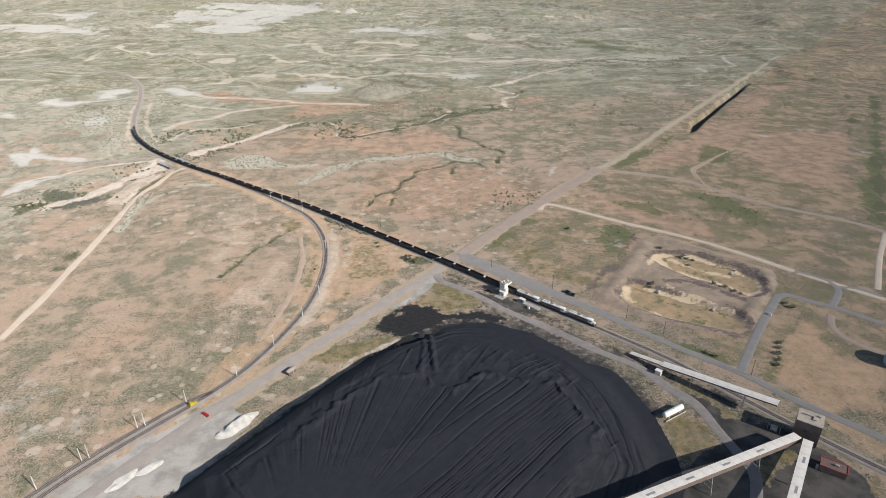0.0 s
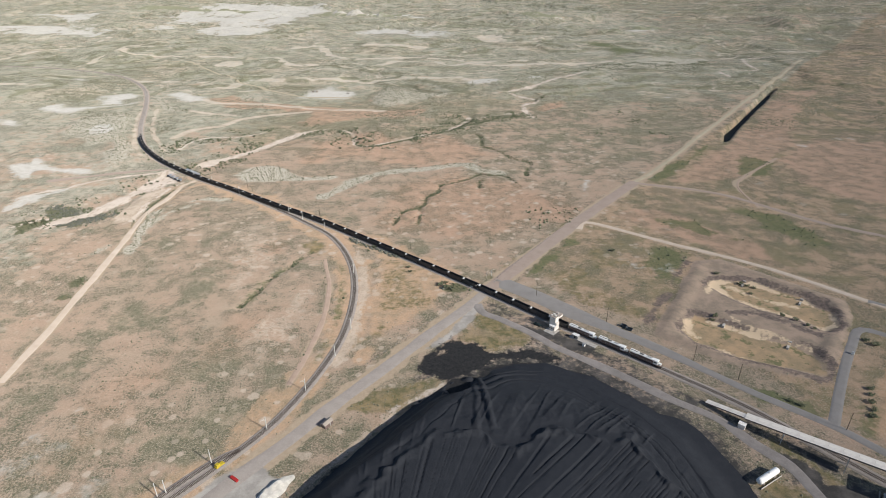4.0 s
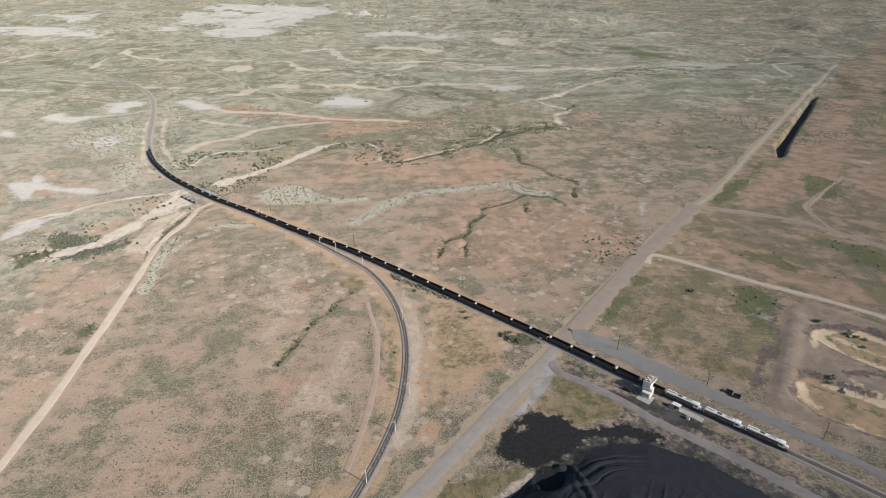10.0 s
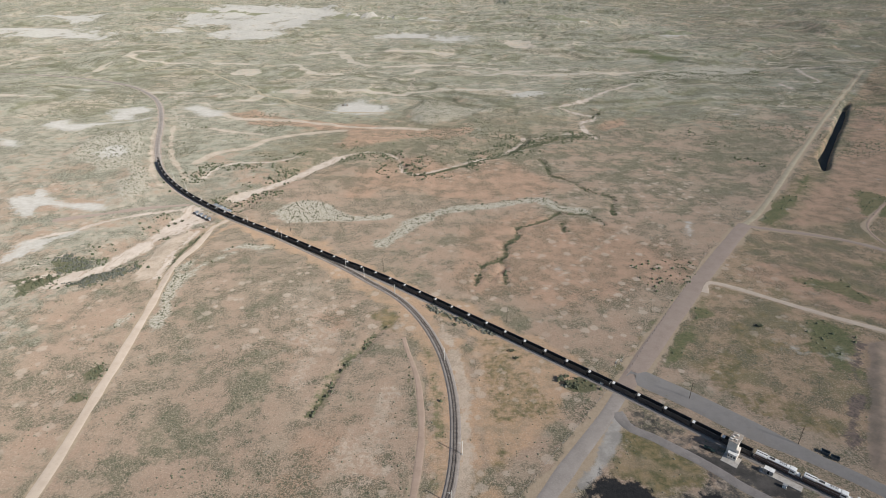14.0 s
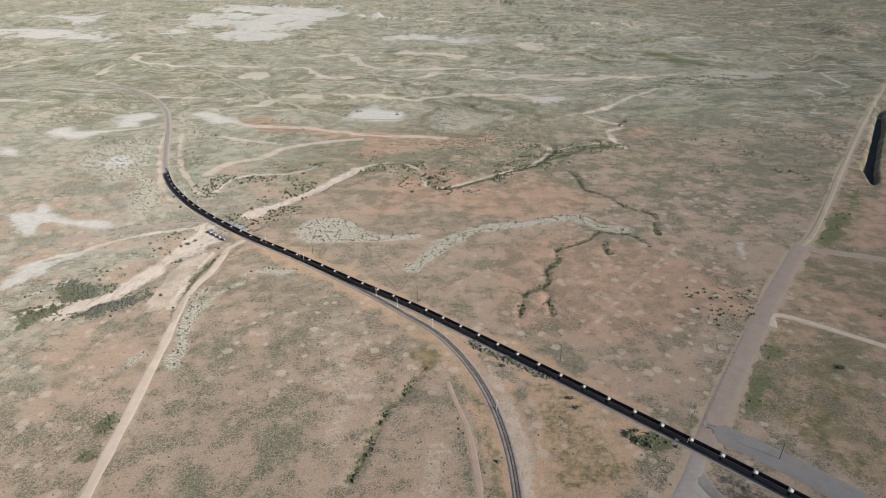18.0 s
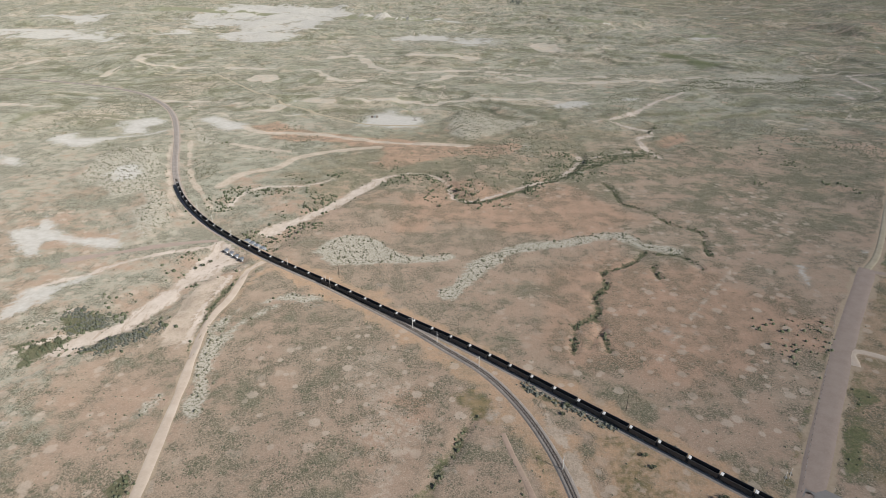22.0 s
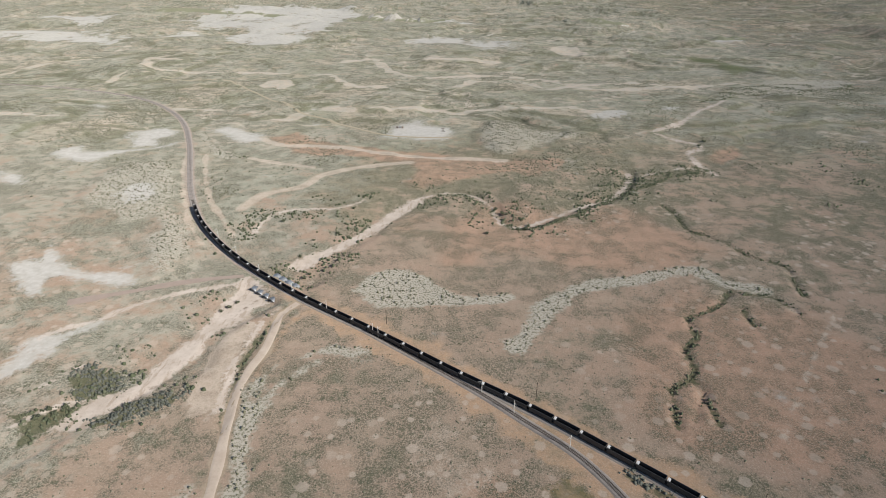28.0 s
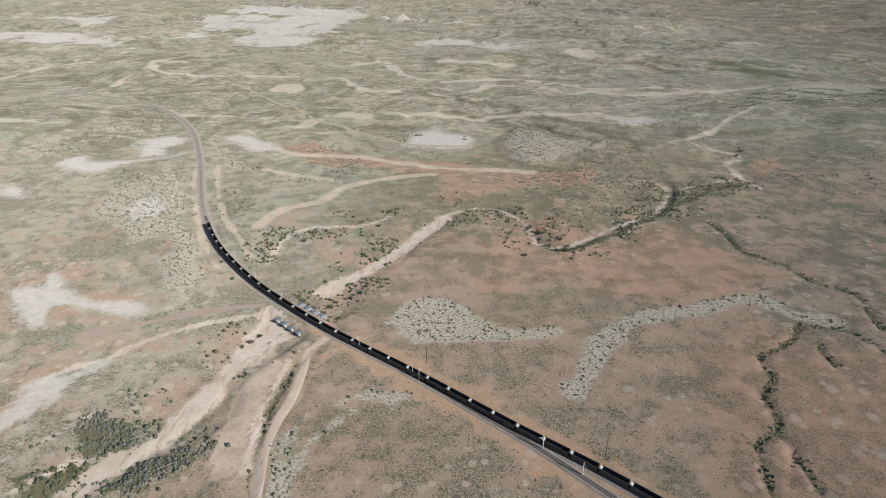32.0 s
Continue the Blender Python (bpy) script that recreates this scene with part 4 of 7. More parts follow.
    c = g.mix(mul(over(orange_, 0.36, 0.74, 1.0), g.span(clump, 0.40, 0.62, 0.9, 0.45)), c, (0.50, 0.335, 0.215))
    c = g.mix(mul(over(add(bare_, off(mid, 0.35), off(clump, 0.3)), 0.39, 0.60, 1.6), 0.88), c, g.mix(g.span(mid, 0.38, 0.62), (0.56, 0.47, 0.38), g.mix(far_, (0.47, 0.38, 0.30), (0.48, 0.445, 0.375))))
    # sage and bunch grass: fine dark specks, and bare crumbs between them
    calm = g.math("MAXIMUM", g.math("MAXIMUM", g.span(orange_, 0.42, 0.75), g.span(bare_, 0.42, 0.60)), g.span(red_, 0.45, 0.9, 0.0, 0.55))
    tuft = mul(g.span(add(patch, off(mid, 1.2), off(big, 0.8)), 0.36, 0.66, 0.12, 0.9), g.span(calm, 0.0, 1.0, 1.0, 0.25))
    for size, k in ((0.95, 0.95), (1.9, 0.6)):
        dots = add(g.cells(size, p), mul(edge, 0.4), mul(g.cells(size, p, "F1", "Color"), -0.25))
        c = g.mix(mul(g.span(dots, 0.32, 0.12), mul(tuft, k)), c, (0.11, 0.108, 0.074))
    for size in (3.3, 6.1):
        sprig = add(g.cells(size, p), mul(edge, 0.5), mul(g.cells(size, p, "F1", "Color"), -0.2))
        c = g.mix(mul(g.span(sprig, 0.10, 0.0), g.span(tuft, 0.2, 0.8, 0.15, 0.75)), c, (0.105, 0.11, 0.07))
    c = g.mix(mul(g.span(g.noise(1.3, 5, 0.8, p), 0.50, 0.60), g.span(tuft, 0.1, 0.8, 0.15, 0.6)), c, (0.125, 0.115, 0.08))
    c = g.mix(g.span(g.noise(0.9, 5, 0.8, p), 0.52, 0.62, 0.0, 0.6), c, (0.56, 0.465, 0.37))
    # pale mounds set through the grassland
    for size, rim, jag in ((13.0, 0.14, 0.42), (23.0, 0.13, 0.36)):
        spot = g.span(add(g.cells(size, p, jitter=0.9), mul(edge, jag), off(small, 0.16), mul(g.cells(size, p, "F1", "Color", 0.9), -0.05)), rim, rim * 0.62)
        c = g.mix(mul(mul(spot, g.span(mound_, 0.05, 0.7)), g.span(g.cells(size, p, "F1", "Color", 0.9), 0.40, 0.65, 0.0, 0.7)), c, g.mix(g.span(tiny, 0.4, 0.6), (0.56, 0.47, 0.385), (0.45, 0.37, 0.295)))
    c = g.mix(mul(over(scree_, 0.40, 0.66, 1.8), 0.9), c, g.mix(g.span(g.noise(1.8, 4, 0.7, p), 0.48, 0.60), (0.50, 0.46, 0.385), (0.20, 0.195, 0.135)))
    c = g.mix(mul(over(add(green_, off(clump, 0.5)), 0.38, 0.80, 2.6), 0.75), c, g.mix(g.span(small, 0.35, 0.65), (0.155, 0.172, 0.08), (0.085, 0.10, 0.048)))
    c = g.mix(mul(over(weedy_, 0.38, 0.75, 2.4), g.span(mid, 0.35, 0.6, 0.55, 0.95)), c, g.mix(g.span(clump, 0.4, 0.6), (0.265, 0.205, 0.11), (0.125, 0.12, 0.06)))
    c = g.mix(mul(over(lush_, 0.45, 0.62, 1.6), 0.9), c, g.mix(g.span(small, 0.3, 0.7), (0.16, 0.155, 0.09), (0.085, 0.09, 0.052)))
    # washes and clay pans
    flow = g.mix(g.span(mid, 0.35, 0.65), (0.60, 0.525, 0.455), (0.50, 0.425, 0.355))
    flow = g.mix(g.span(small, 0.52, 0.66, 0, 0.45), flow, (0.36, 0.295, 0.225))
    flow = g.mix(g.span(g.noise(5.0, 6, 0.7, g.stretch(1, 0.25, 0, -0.35)), 0.52, 0.60, 0, 0.7), flow, (0.39, 0.31, 0.24))
    c = g.mix(over(add(sand_, off(clump, 0.25)), 0.42, 0.60, 1.9), c, flow)
    clay = g.mix(g.span(clump, 0.35, 0.65), (0.56, 0.54, 0.50), (0.46, 0.435, 0.39))
    clay = g.mix(g.span(tiny, 0.56, 0.66, 0, 0.4), clay, (0.30, 0.29, 0.22))
    c = g.mix(mul(over(add(mul(pan_, 0.9), off(clump, 0.6), off(mid, 0.7)), 0.30, 0.78, 1.6), 0.95), c, clay)
    strew = add(mul(white_, 0.62), mul(remote_, 0.05), off(wide, 1.7), off(g.noise(38, 6, 0.7, p), 1.6))
    c = g.mix(mul(g.span(add(strew, off(g.noise(14, 5, 0.7, p), 0.7)), 0.28, 0.62), 0.85), c, clay)
    c = g.mix(mul(over(bed_, 0.44, 0.62, 1.0), 0.85), c, g.mix(g.span(clump, 0.38, 0.62), (0.44, 0.365, 0.31), (0.34, 0.275, 0.225)))
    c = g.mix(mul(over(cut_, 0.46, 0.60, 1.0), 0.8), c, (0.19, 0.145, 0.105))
    c = g.mix(over(yard_, 0.42, 0.66, 1.6), c, g.mix(g.span(mid, 0.35, 0.65), (0.125, 0.114, 0.104), (0.058, 0.055, 0.052)))
    c = g.mix(mul(over(berm_, 0.45, 0.58, 1.2), 0.9), c, g.mix(g.span(add(mul(clump, 0.5), mul(mid, 0.5)), 0.40, 0.60), (0.40, 0.305, 0.235), (0.28, 0.225, 0.175)))
    c = g.mix(mul(over(riprap_, 0.46, 0.64, 2.0), 0.9), c, g.mix(g.span(small, 0.4, 0.6), (0.215, 0.165, 0.142), (0.115, 0.095, 0.086)))
    floor = g.mix(g.span(add(mul(mid, 0.5), mul(clump, 0.5)), 0.40, 0.60), (0.46, 0.325, 0.20), (0.31, 0.245, 0.155))
    floor = g.mix(g.span(g.noise(9, 6, 0.7, p), 0.53, 0.62, 0, 0.85), floor, (0.15, 0.16, 0.08))
    c = g.mix(over(pond_, 0.45, 0.6, 1.6), c, floor)
    c = g.mix(mul(over(silt_, 0.46, 0.64, 1.6), over(berm_, 0.45, 0.58, 1.0)), c, (0.66, 0.52, 0.36))
    c = g.mix(over(dirt_, 0.46, 0.58, 0.8), c, g.mix(g.span(small, 0.3, 0.7), (0.43, 0.345, 0.255), (0.36, 0.285, 0.205)))
    c = g.mix(over(grey_, 0.45, 0.6, 1.0), c, g.mix(g.span(mid, 0.38, 0.62), (0.44, 0.41, 0.375), (0.30, 0.28, 0.255)))
    c = g.mix(over(add(coal_, off(clump, 0.3)), 0.42, 0.60, 1.6), c, g.mix(g.span(small, 0.3, 0.7), (0.020, 0.021, 0.023), (0.038, 0.037, 0.037)))
    g.bump(add(mul(small, 0.5), mul(tiny, 0.5)), 0.8, 0.5)
    return g.done(c)


EARTH = earth()
me = bpy.data.meshes.new("ground")
ny, nx = X.shape
quads = (np.arange(ny - 1)[:, None] * nx + np.arange(nx - 1)[None]).ravel()
faces = np.stack([quads, quads + 1, quads + nx + 1, quads + nx], 1)
me.vertices.add(nx * ny)
me.vertices.foreach_set("co", np.stack([X, Y, H], -1).ravel())
me.loops.add(faces.size)
me.loops.foreach_set("vertex_index", faces.ravel())
me.polygons.add(len(faces))
me.polygons.foreach_set("loop_start", np.arange(0, faces.size, 4))
me.polygons.foreach_set("use_smooth", np.ones(len(faces), bool))
me.update()
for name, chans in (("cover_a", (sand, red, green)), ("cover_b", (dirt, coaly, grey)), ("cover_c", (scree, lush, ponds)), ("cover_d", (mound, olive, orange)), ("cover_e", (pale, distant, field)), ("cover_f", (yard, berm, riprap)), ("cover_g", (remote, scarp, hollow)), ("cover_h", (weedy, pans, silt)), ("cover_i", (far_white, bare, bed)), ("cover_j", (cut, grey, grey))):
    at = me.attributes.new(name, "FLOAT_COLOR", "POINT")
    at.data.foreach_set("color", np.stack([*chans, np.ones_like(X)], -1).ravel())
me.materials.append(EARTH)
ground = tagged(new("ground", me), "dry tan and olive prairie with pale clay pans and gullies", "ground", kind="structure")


def sheet_height(x, y):
    """The ground mesh's own height between its corners."""
    i = np.clip(np.searchsorted(GX, x) - 1, 0, len(GX) - 2)
    j = np.clip(np.searchsorted(GY, y) - 1, 0, len(GY) - 2)
    u, v = (x - GX[i]) / (GX[i + 1] - GX[i]), (y - GY[j]) / (GY[j + 1] - GY[j])
    return (H[j, i] * (1 - u) + H[j, i + 1] * u) * (1 - v) + (H[j + 1, i] * (1 - u) + H[j + 1, i + 1] * u) * v


def drape(line, wide, lift, name, material, label, parent=None, crown=0.05, ragged=0.0, seed=0):
    """A road laid over the ground as a thin slab with sloping edges."""
    line = np.asarray(line)
    t = np.gradient(line, axis=0)
    t /= np.linalg.norm(t, axis=1)[:, None]
    side = np.stack([-t[:, 1], t[:, 0]], 1)
    across = [-0.54, -0.44, -0.2, 0.2, 0.44, 0.54]
    bm = bmesh.new()
    rows = []
    wides = wide if hasattr(wide, "__len__") else [wide] * len(line)
    wides = np.array(wides, float) + ragged * vnoise(np.arange(len(line)) * 3.1, np.full(len(line), seed * 9.0), 11.0, seed)
    q = line[:, None] + side[:, None] * (np.array(across)[None, :] * wides[:, None])[..., None]
    z = sheet_height(q[..., 0], q[..., 1]) + np.array([-0.1, lift, lift + crown, lift + crown, lift, -0.1])
    rows = [[bm.verts.new((*q[k, i], z[k, i])) for i in range(6)] for k in range(len(line))]
    for a, b in zip(rows[:-1], rows[1:]):
        for i in range(5):
            f = bm.faces.new((a[i + 1], a[i], b[i], b[i + 1]))
            f.smooth = True
    ob = part(name, bm, material, parent)
    return tagged(ob, label, "road", kind="structure")


def road_mat(name, a, b, lane, wear):
    g = Graph(name, 0.93, 0.0, 0.2)
    p = g.flat()
    c = g.mix(g.span(g.noise(7, 5, 0.65, p), 0.35, 0.68), a, b)
    c = g.mix(g.span(g.noise(1.1, 4, 0.7, p), 0.45, 0.7, 0.0, 0.55), c, lane)
    c = g.mix(g.span(g.noise(26, 4, 0.6, p, 0.6), 0.5, 0.75, 0.0, 0.6), c, wear)
    g.bump(g.noise(0.6, 4, 0.7, p), 0.4, 0.06)
    return g.done(c)


DIRT = road_mat("pale_dirt", (0.56, 0.47, 0.38), (0.50, 0.41, 0.33), (0.45, 0.37, 0.30), (0.60, 0.52, 0.44))
FAINT = road_mat("faint_dirt", (0.43, 0.37, 0.275), (0.37, 0.325, 0.235), (0.31, 0.28, 0.195), (0.45, 0.385, 0.295))
GRAVEL = road_mat("gravel_road", (0.355, 0.285, 0.24), (0.315, 0.25, 0.21), (0.40, 0.33, 0.28), (0.37, 0.305, 0.255))
ASPHALT = road_mat("worn_asphalt", (0.265, 0.25, 0.238), (0.235, 0.222, 0.21), (0.295, 0.276, 0.258), (0.25, 0.23, 0.21))
PALEGRAVEL = road_mat("pale_gravel", (0.36, 0.32, 0.29), (0.31, 0.275, 0.248), (0.41, 0.37, 0.33), (0.28, 0.252, 0.228))
HAUL = road_mat("dusty_haul_road", (0.29, 0.262, 0.245), (0.23, 0.208, 0.195), (0.34, 0.31, 0.285), (0.17, 0.16, 0.15))
REDDIRT = road_mat("red_dirt", (0.42, 0.315, 0.25), (0.36, 0.27, 0.21), (0.46, 0.355, 0.28), (0.40, 0.315, 0.245))
drape(spline(ROAD_WEST, 5), 6.0, 0.12, "dirt_road", DIRT, "pale two-lane dirt track across dry prairie", ragged=0.9, seed=1)
drape(spline(ROAD_RED, 5), 7.5, 0.2, "dirt_road", GRAVEL, "reddish raised dirt road running to the railway embankment", ragged=2.5, seed=2)
access = spline(ROAD_ACCESS, 5)
south = access[access[:, 1] < 436]
north = access[access[:, 1] > 430]
drape(south, 9.0, 0.14, "gravel_road", PALEGRAVEL, "pale grey gravel road along the stockpile", ragged=1.4, seed=3)
drape(north, 10.0 + 2.5 * step(north[:, 1], 425, 470), 0.16, "gravel_road", GRAVEL, "wide grey-brown gravel road crossing the railway", ragged=0.8, seed=13)
paved = spline(ROAD_PAVED, 5)
drape(paved, 9.0 + 7.0 * step(paved[:, 0], 95, 60) - 3 * step(paved[:, 0], 110, 140), 0.16, "paved_road", ASPHALT, "worn grey asphalt road beside the railway", seed=4)
drape(spline(ROAD_SIDE, 5), 5.5, 0.12, "gravel_road", DIRT, "pale gravel side road through dry pasture", ragged=0.5, seed=5)
drape(spline(ROAD_PLANT, 5), 6.0, 0.14, "paved_road", ASPHALT, "narrow grey plant road past the settling ponds", seed=6)
drape(smooth(spline(ROAD_INNER, 4), 12), 3.8, 0.08, "dirt_road", REDDIRT, "pale sandy track curving beside the branch line", ragged=0.9, seed=7)
drape(spline(ROAD_NORTH, 8), 5.5, 0.2, "dirt_road", FAINT, "straight pale dirt road through olive grass", ragged=0.8, seed=8)
drape(spline(ROAD_FIELD, 6), 5.5, 0.14, "dirt_road", GRAVEL, "brown dirt road between dry fields", ragged=0.9, seed=9)
for line, wide, mat, label in ((ROAD_LOOP, 5.5, ASPHALT, "grey plant road looping between grass islands"), (ROAD_LOOP2, 5.0, ASPHALT, "short grey plant road round a grass island"), (ROAD_YARD, 5.0, GRAVEL, "brown gravel drive past the storage tank"), (ROAD_PALE, 4.5, DIRT, "pale dirt road beside the plant field")):
    drape(smooth(spline(line, 4), 4), wide, 0.13, "plant_road", mat, label, ragged=0.4, seed=14)
drape(spline(ROAD_HAUL, 5), 6.5, 0.12, "haul_road", HAUL, "grey coal-dusted haul road round the stockpile", ragged=1.2, seed=10)
drape(spline(TRAIL1, 8), 5.0, 0.3, "dirt_road", FAINT, "pale dirt road to the well pad", ragged=0.7, seed=11)
drape(smooth(spline(TRAIL3, 6), 14), 2.6, 0.12, "dirt_road", REDDIRT, "pale farm track across a dry field", ragged=0.8, seed=12)


# ---- black sheet for the wall's shade in the cut beside the north road ----
def slough_water():
    g = Graph("pit_shade_black", 0.55, 0.0, 0.08)
    g.bump(g.noise(2.0, 3), 0.1, 0.05)
    # shade of the pit's steep wall, put in as a flat black sheet
    bm = bmesh.new()
    prism(bm, SHADED_PIT, -11.5, -8.5)
    ob = part("slough_water", bm, g.done(g.mix(g.span(g.noise(30, 3), 0.4, 0.6), (0.014, 0.017, 0.017), (0.022, 0.024, 0.02))))
    tagged(ob, "flat black sheet standing in for wall shade in a steep-banked cut", "water", kind="structure")


slough_water()

# ---- railway ----
def ballast_mat():
    g = Graph("ballast", 0.95, 0.0, 0.2)
    p = g.flat()
    c = g.mix(g.span(g.noise(6, 4, 0.6, p), 0.35, 0.65), (0.33, 0.285, 0.25), (0.235, 0.20, 0.178))
    c = g.mix(g.span(g.noise(0.35, 3, 0.7, p), 0.4, 0.65), c, (0.36, 0.33, 0.30))
    g.bump(g.noise(0.25, 3, 0.7, p), 0.6, 0.1)
    return g.done(c)


BALLAST = ballast_mat()
STEEL = plain("rail_steel", (0.20, 0.16, 0.14), (0.13, 0.09, 0.07), 2.0, 0.5, 0.6)
TIE = plain("tie_wood", (0.085, 0.07, 0.058), (0.13, 0.11, 0.09), 0.8, 0.9)


def sweep(bm, line, profile):
    """A cross-section drawn along a level line: (side, height) pairs."""
    t = np.gradient(line, axis=0)
    t /= np.linalg.norm(t, axis=1)[:, None]
    rows = [[bm.verts.new((p[0] - u[1] * s, p[1] + u[0] * s, z)) for s, z in profile] for p, u in zip(line, t)]
    for a, b in zip(rows[:-1], rows[1:]):
        for i in range(len(profile) - 1):
            bm.faces.new((a[i + 1], a[i], b[i], b[i + 1]))


def track(line, name, label, bed=5.6, ties_to=900.0):
    top = tagged(new(name), label, "railway track", kind="structure")
    bm = bmesh.new()
    sweep(bm, line, [(-bed * 0.5 - 1.4, -0.3), (-bed * 0.5, 0.42), (-1.5, 0.5), (1.5, 0.5), (bed * 0.5, 0.42), (bed * 0.5 + 1.4, -0.3)])
    part("ballast", bm, BALLAST, top)
    for side in (-0.75, 0.75):
        bm = bmesh.new()
        sweep(bm, line, [(side - 0.07, 0.56), (side - 0.045, 0.72), (side + 0.045, 0.72), (side + 0.07, 0.56)])
        part("rail", bm, STEEL, top)
    fine = spline(line[::3], 0.62)
    fine = fine[fine[:, 1] < ties_to]
    t = np.gradient(fine, axis=0)
    t /= np.linalg.norm(t, axis=1)[:, None]
    verts, faces = [], []
    for p, u in zip(fine, t):
        k = len(verts)
        for z in (0.45, 0.585):
            for a, b in ((-0.12, -1.3), (0.12, -1.3), (0.12, 1.3), (-0.12, 1.3)):
                verts.append((p[0] + u[0] * a - u[1] * b, p[1] + u[1] * a + u[0] * b, z))
        faces += [(k + 4, k + 5, k + 6, k + 7), (k, k + 1, k + 5, k + 4), (k + 1, k + 2, k + 6, k + 5), (k + 2, k + 3, k + 7, k + 6), (k + 3, k, k + 4, k + 7)]
    me = bpy.data.meshes.new("ties")
    me.from_pydata(verts, [], faces)
    me.materials.append(TIE)
    ob = new("ties", me)
    ob.parent = top
    ob["kind"] = "stuff"
    return top


track(RAIL, "railway_track", "single railway track on grey ballast crossing dry prairie")
track(SPUR, "railway_track", "curved branch track on grey ballast joining the main line", 4.6)
sidings = spline([(-138, 272), (-150, 262.5), (-168.5, 240.5), (-186, 217.5), (-204, 190), (-226, 153)], 4)
track(sidings, "railway_track", "passing siding beside the branch track", 4.0)

# ---- train ----
LINE = spline(RAIL[::4], 1.0)
ARC = np.r_[0, np.cumsum(np.linalg.norm(np.diff(LINE, axis=0), axis=1))]
S_FRONT = ARC[np.argmin(np.hypot(LINE[:, 0] - 107.5, LINE[:, 1] - 337.5))]


def on_track(s, length):
    """A pose on the rails, s metres along, turned to the line."""
    a = np.array([np.interp(s - length * 0.35, ARC, LINE[:, k]) for k in (0, 1)])
    b = np.array([np.interp(s + length * 0.35, ARC, LINE[:, k]) for k in (0, 1)])
    m = (a + b) / 2
    return Matrix.Translation((m[0], m[1], 0.72)) @ Matrix.Rotation(math.atan2(*(a - b)[::-1]), 4, "Z")


CAR_SIDE = plain("black_car_steel", (0.058, 0.058, 0.062), (0.085, 0.08, 0.078), 2.5, 0.55, 0.2)
CAR_RIM = plain("worn_rim_steel", (0.13, 0.125, 0.12), (0.08, 0.077, 0.074), 0.8, 0.5, 0.4)
CAR_IN = plain("coal_stained_steel", (0.018, 0.018, 0.019), (0.03, 0.028, 0.027), 2.0, 0.8)
CAR_WHITE = plain("faded_white_paint", (0.86, 0.85, 0.82), (0.66, 0.63, 0.59), 0.8, 0.6)
CAR_TAN = plain("dusty_tan_steel", (0.30, 0.245, 0.20), (0.2, 0.165, 0.14), 0.5, 0.8)
UNDER = plain("dusty_underframe", (0.05, 0.043, 0.04), (0.10, 0.085, 0.075), 0.6, 0.85)
WHEEL = plain("wheel_steel", (0.09, 0.075, 0.065), (0.15, 0.12, 0.1), 0.3, 0.5, 0.7)


def bogie(parent, x, wheels=2, gap=1.78):
    bm = bmesh.new()
    half = gap * (wheels - 1) / 2
    for y in (-1.0, 1.0):
        box(bm, -half - 0.45, half + 0.45, y - 0.1, y + 0.1, 0.42, 0.78, bevel=0.06)
    box(bm, -0.22, 0.22, -1.1, 1.1, 0.5, 0.86, bevel=0.04)
    b = part("bogie", bm, UNDER, parent)
    b.location = (x, 0, 0)
    wm = bmesh.new()
    for y in (-0.75, 0.75):
        tube(wm, (0, y - 0.065, 0), (0, y + 0.065, 0), 0.457, n=14)
    tube(wm, (0, -1.05, 0), (0, 1.05, 0), 0.09, n=8)
    first = None
    for i in range(wheels):
        m = Matrix.Translation((-half + gap * i, 0, 0.457))
        if first is None:
            first = part("wheelset", wm, WHEEL, b)
            first.matrix_basis = m
        else:
            again(first, b, m)


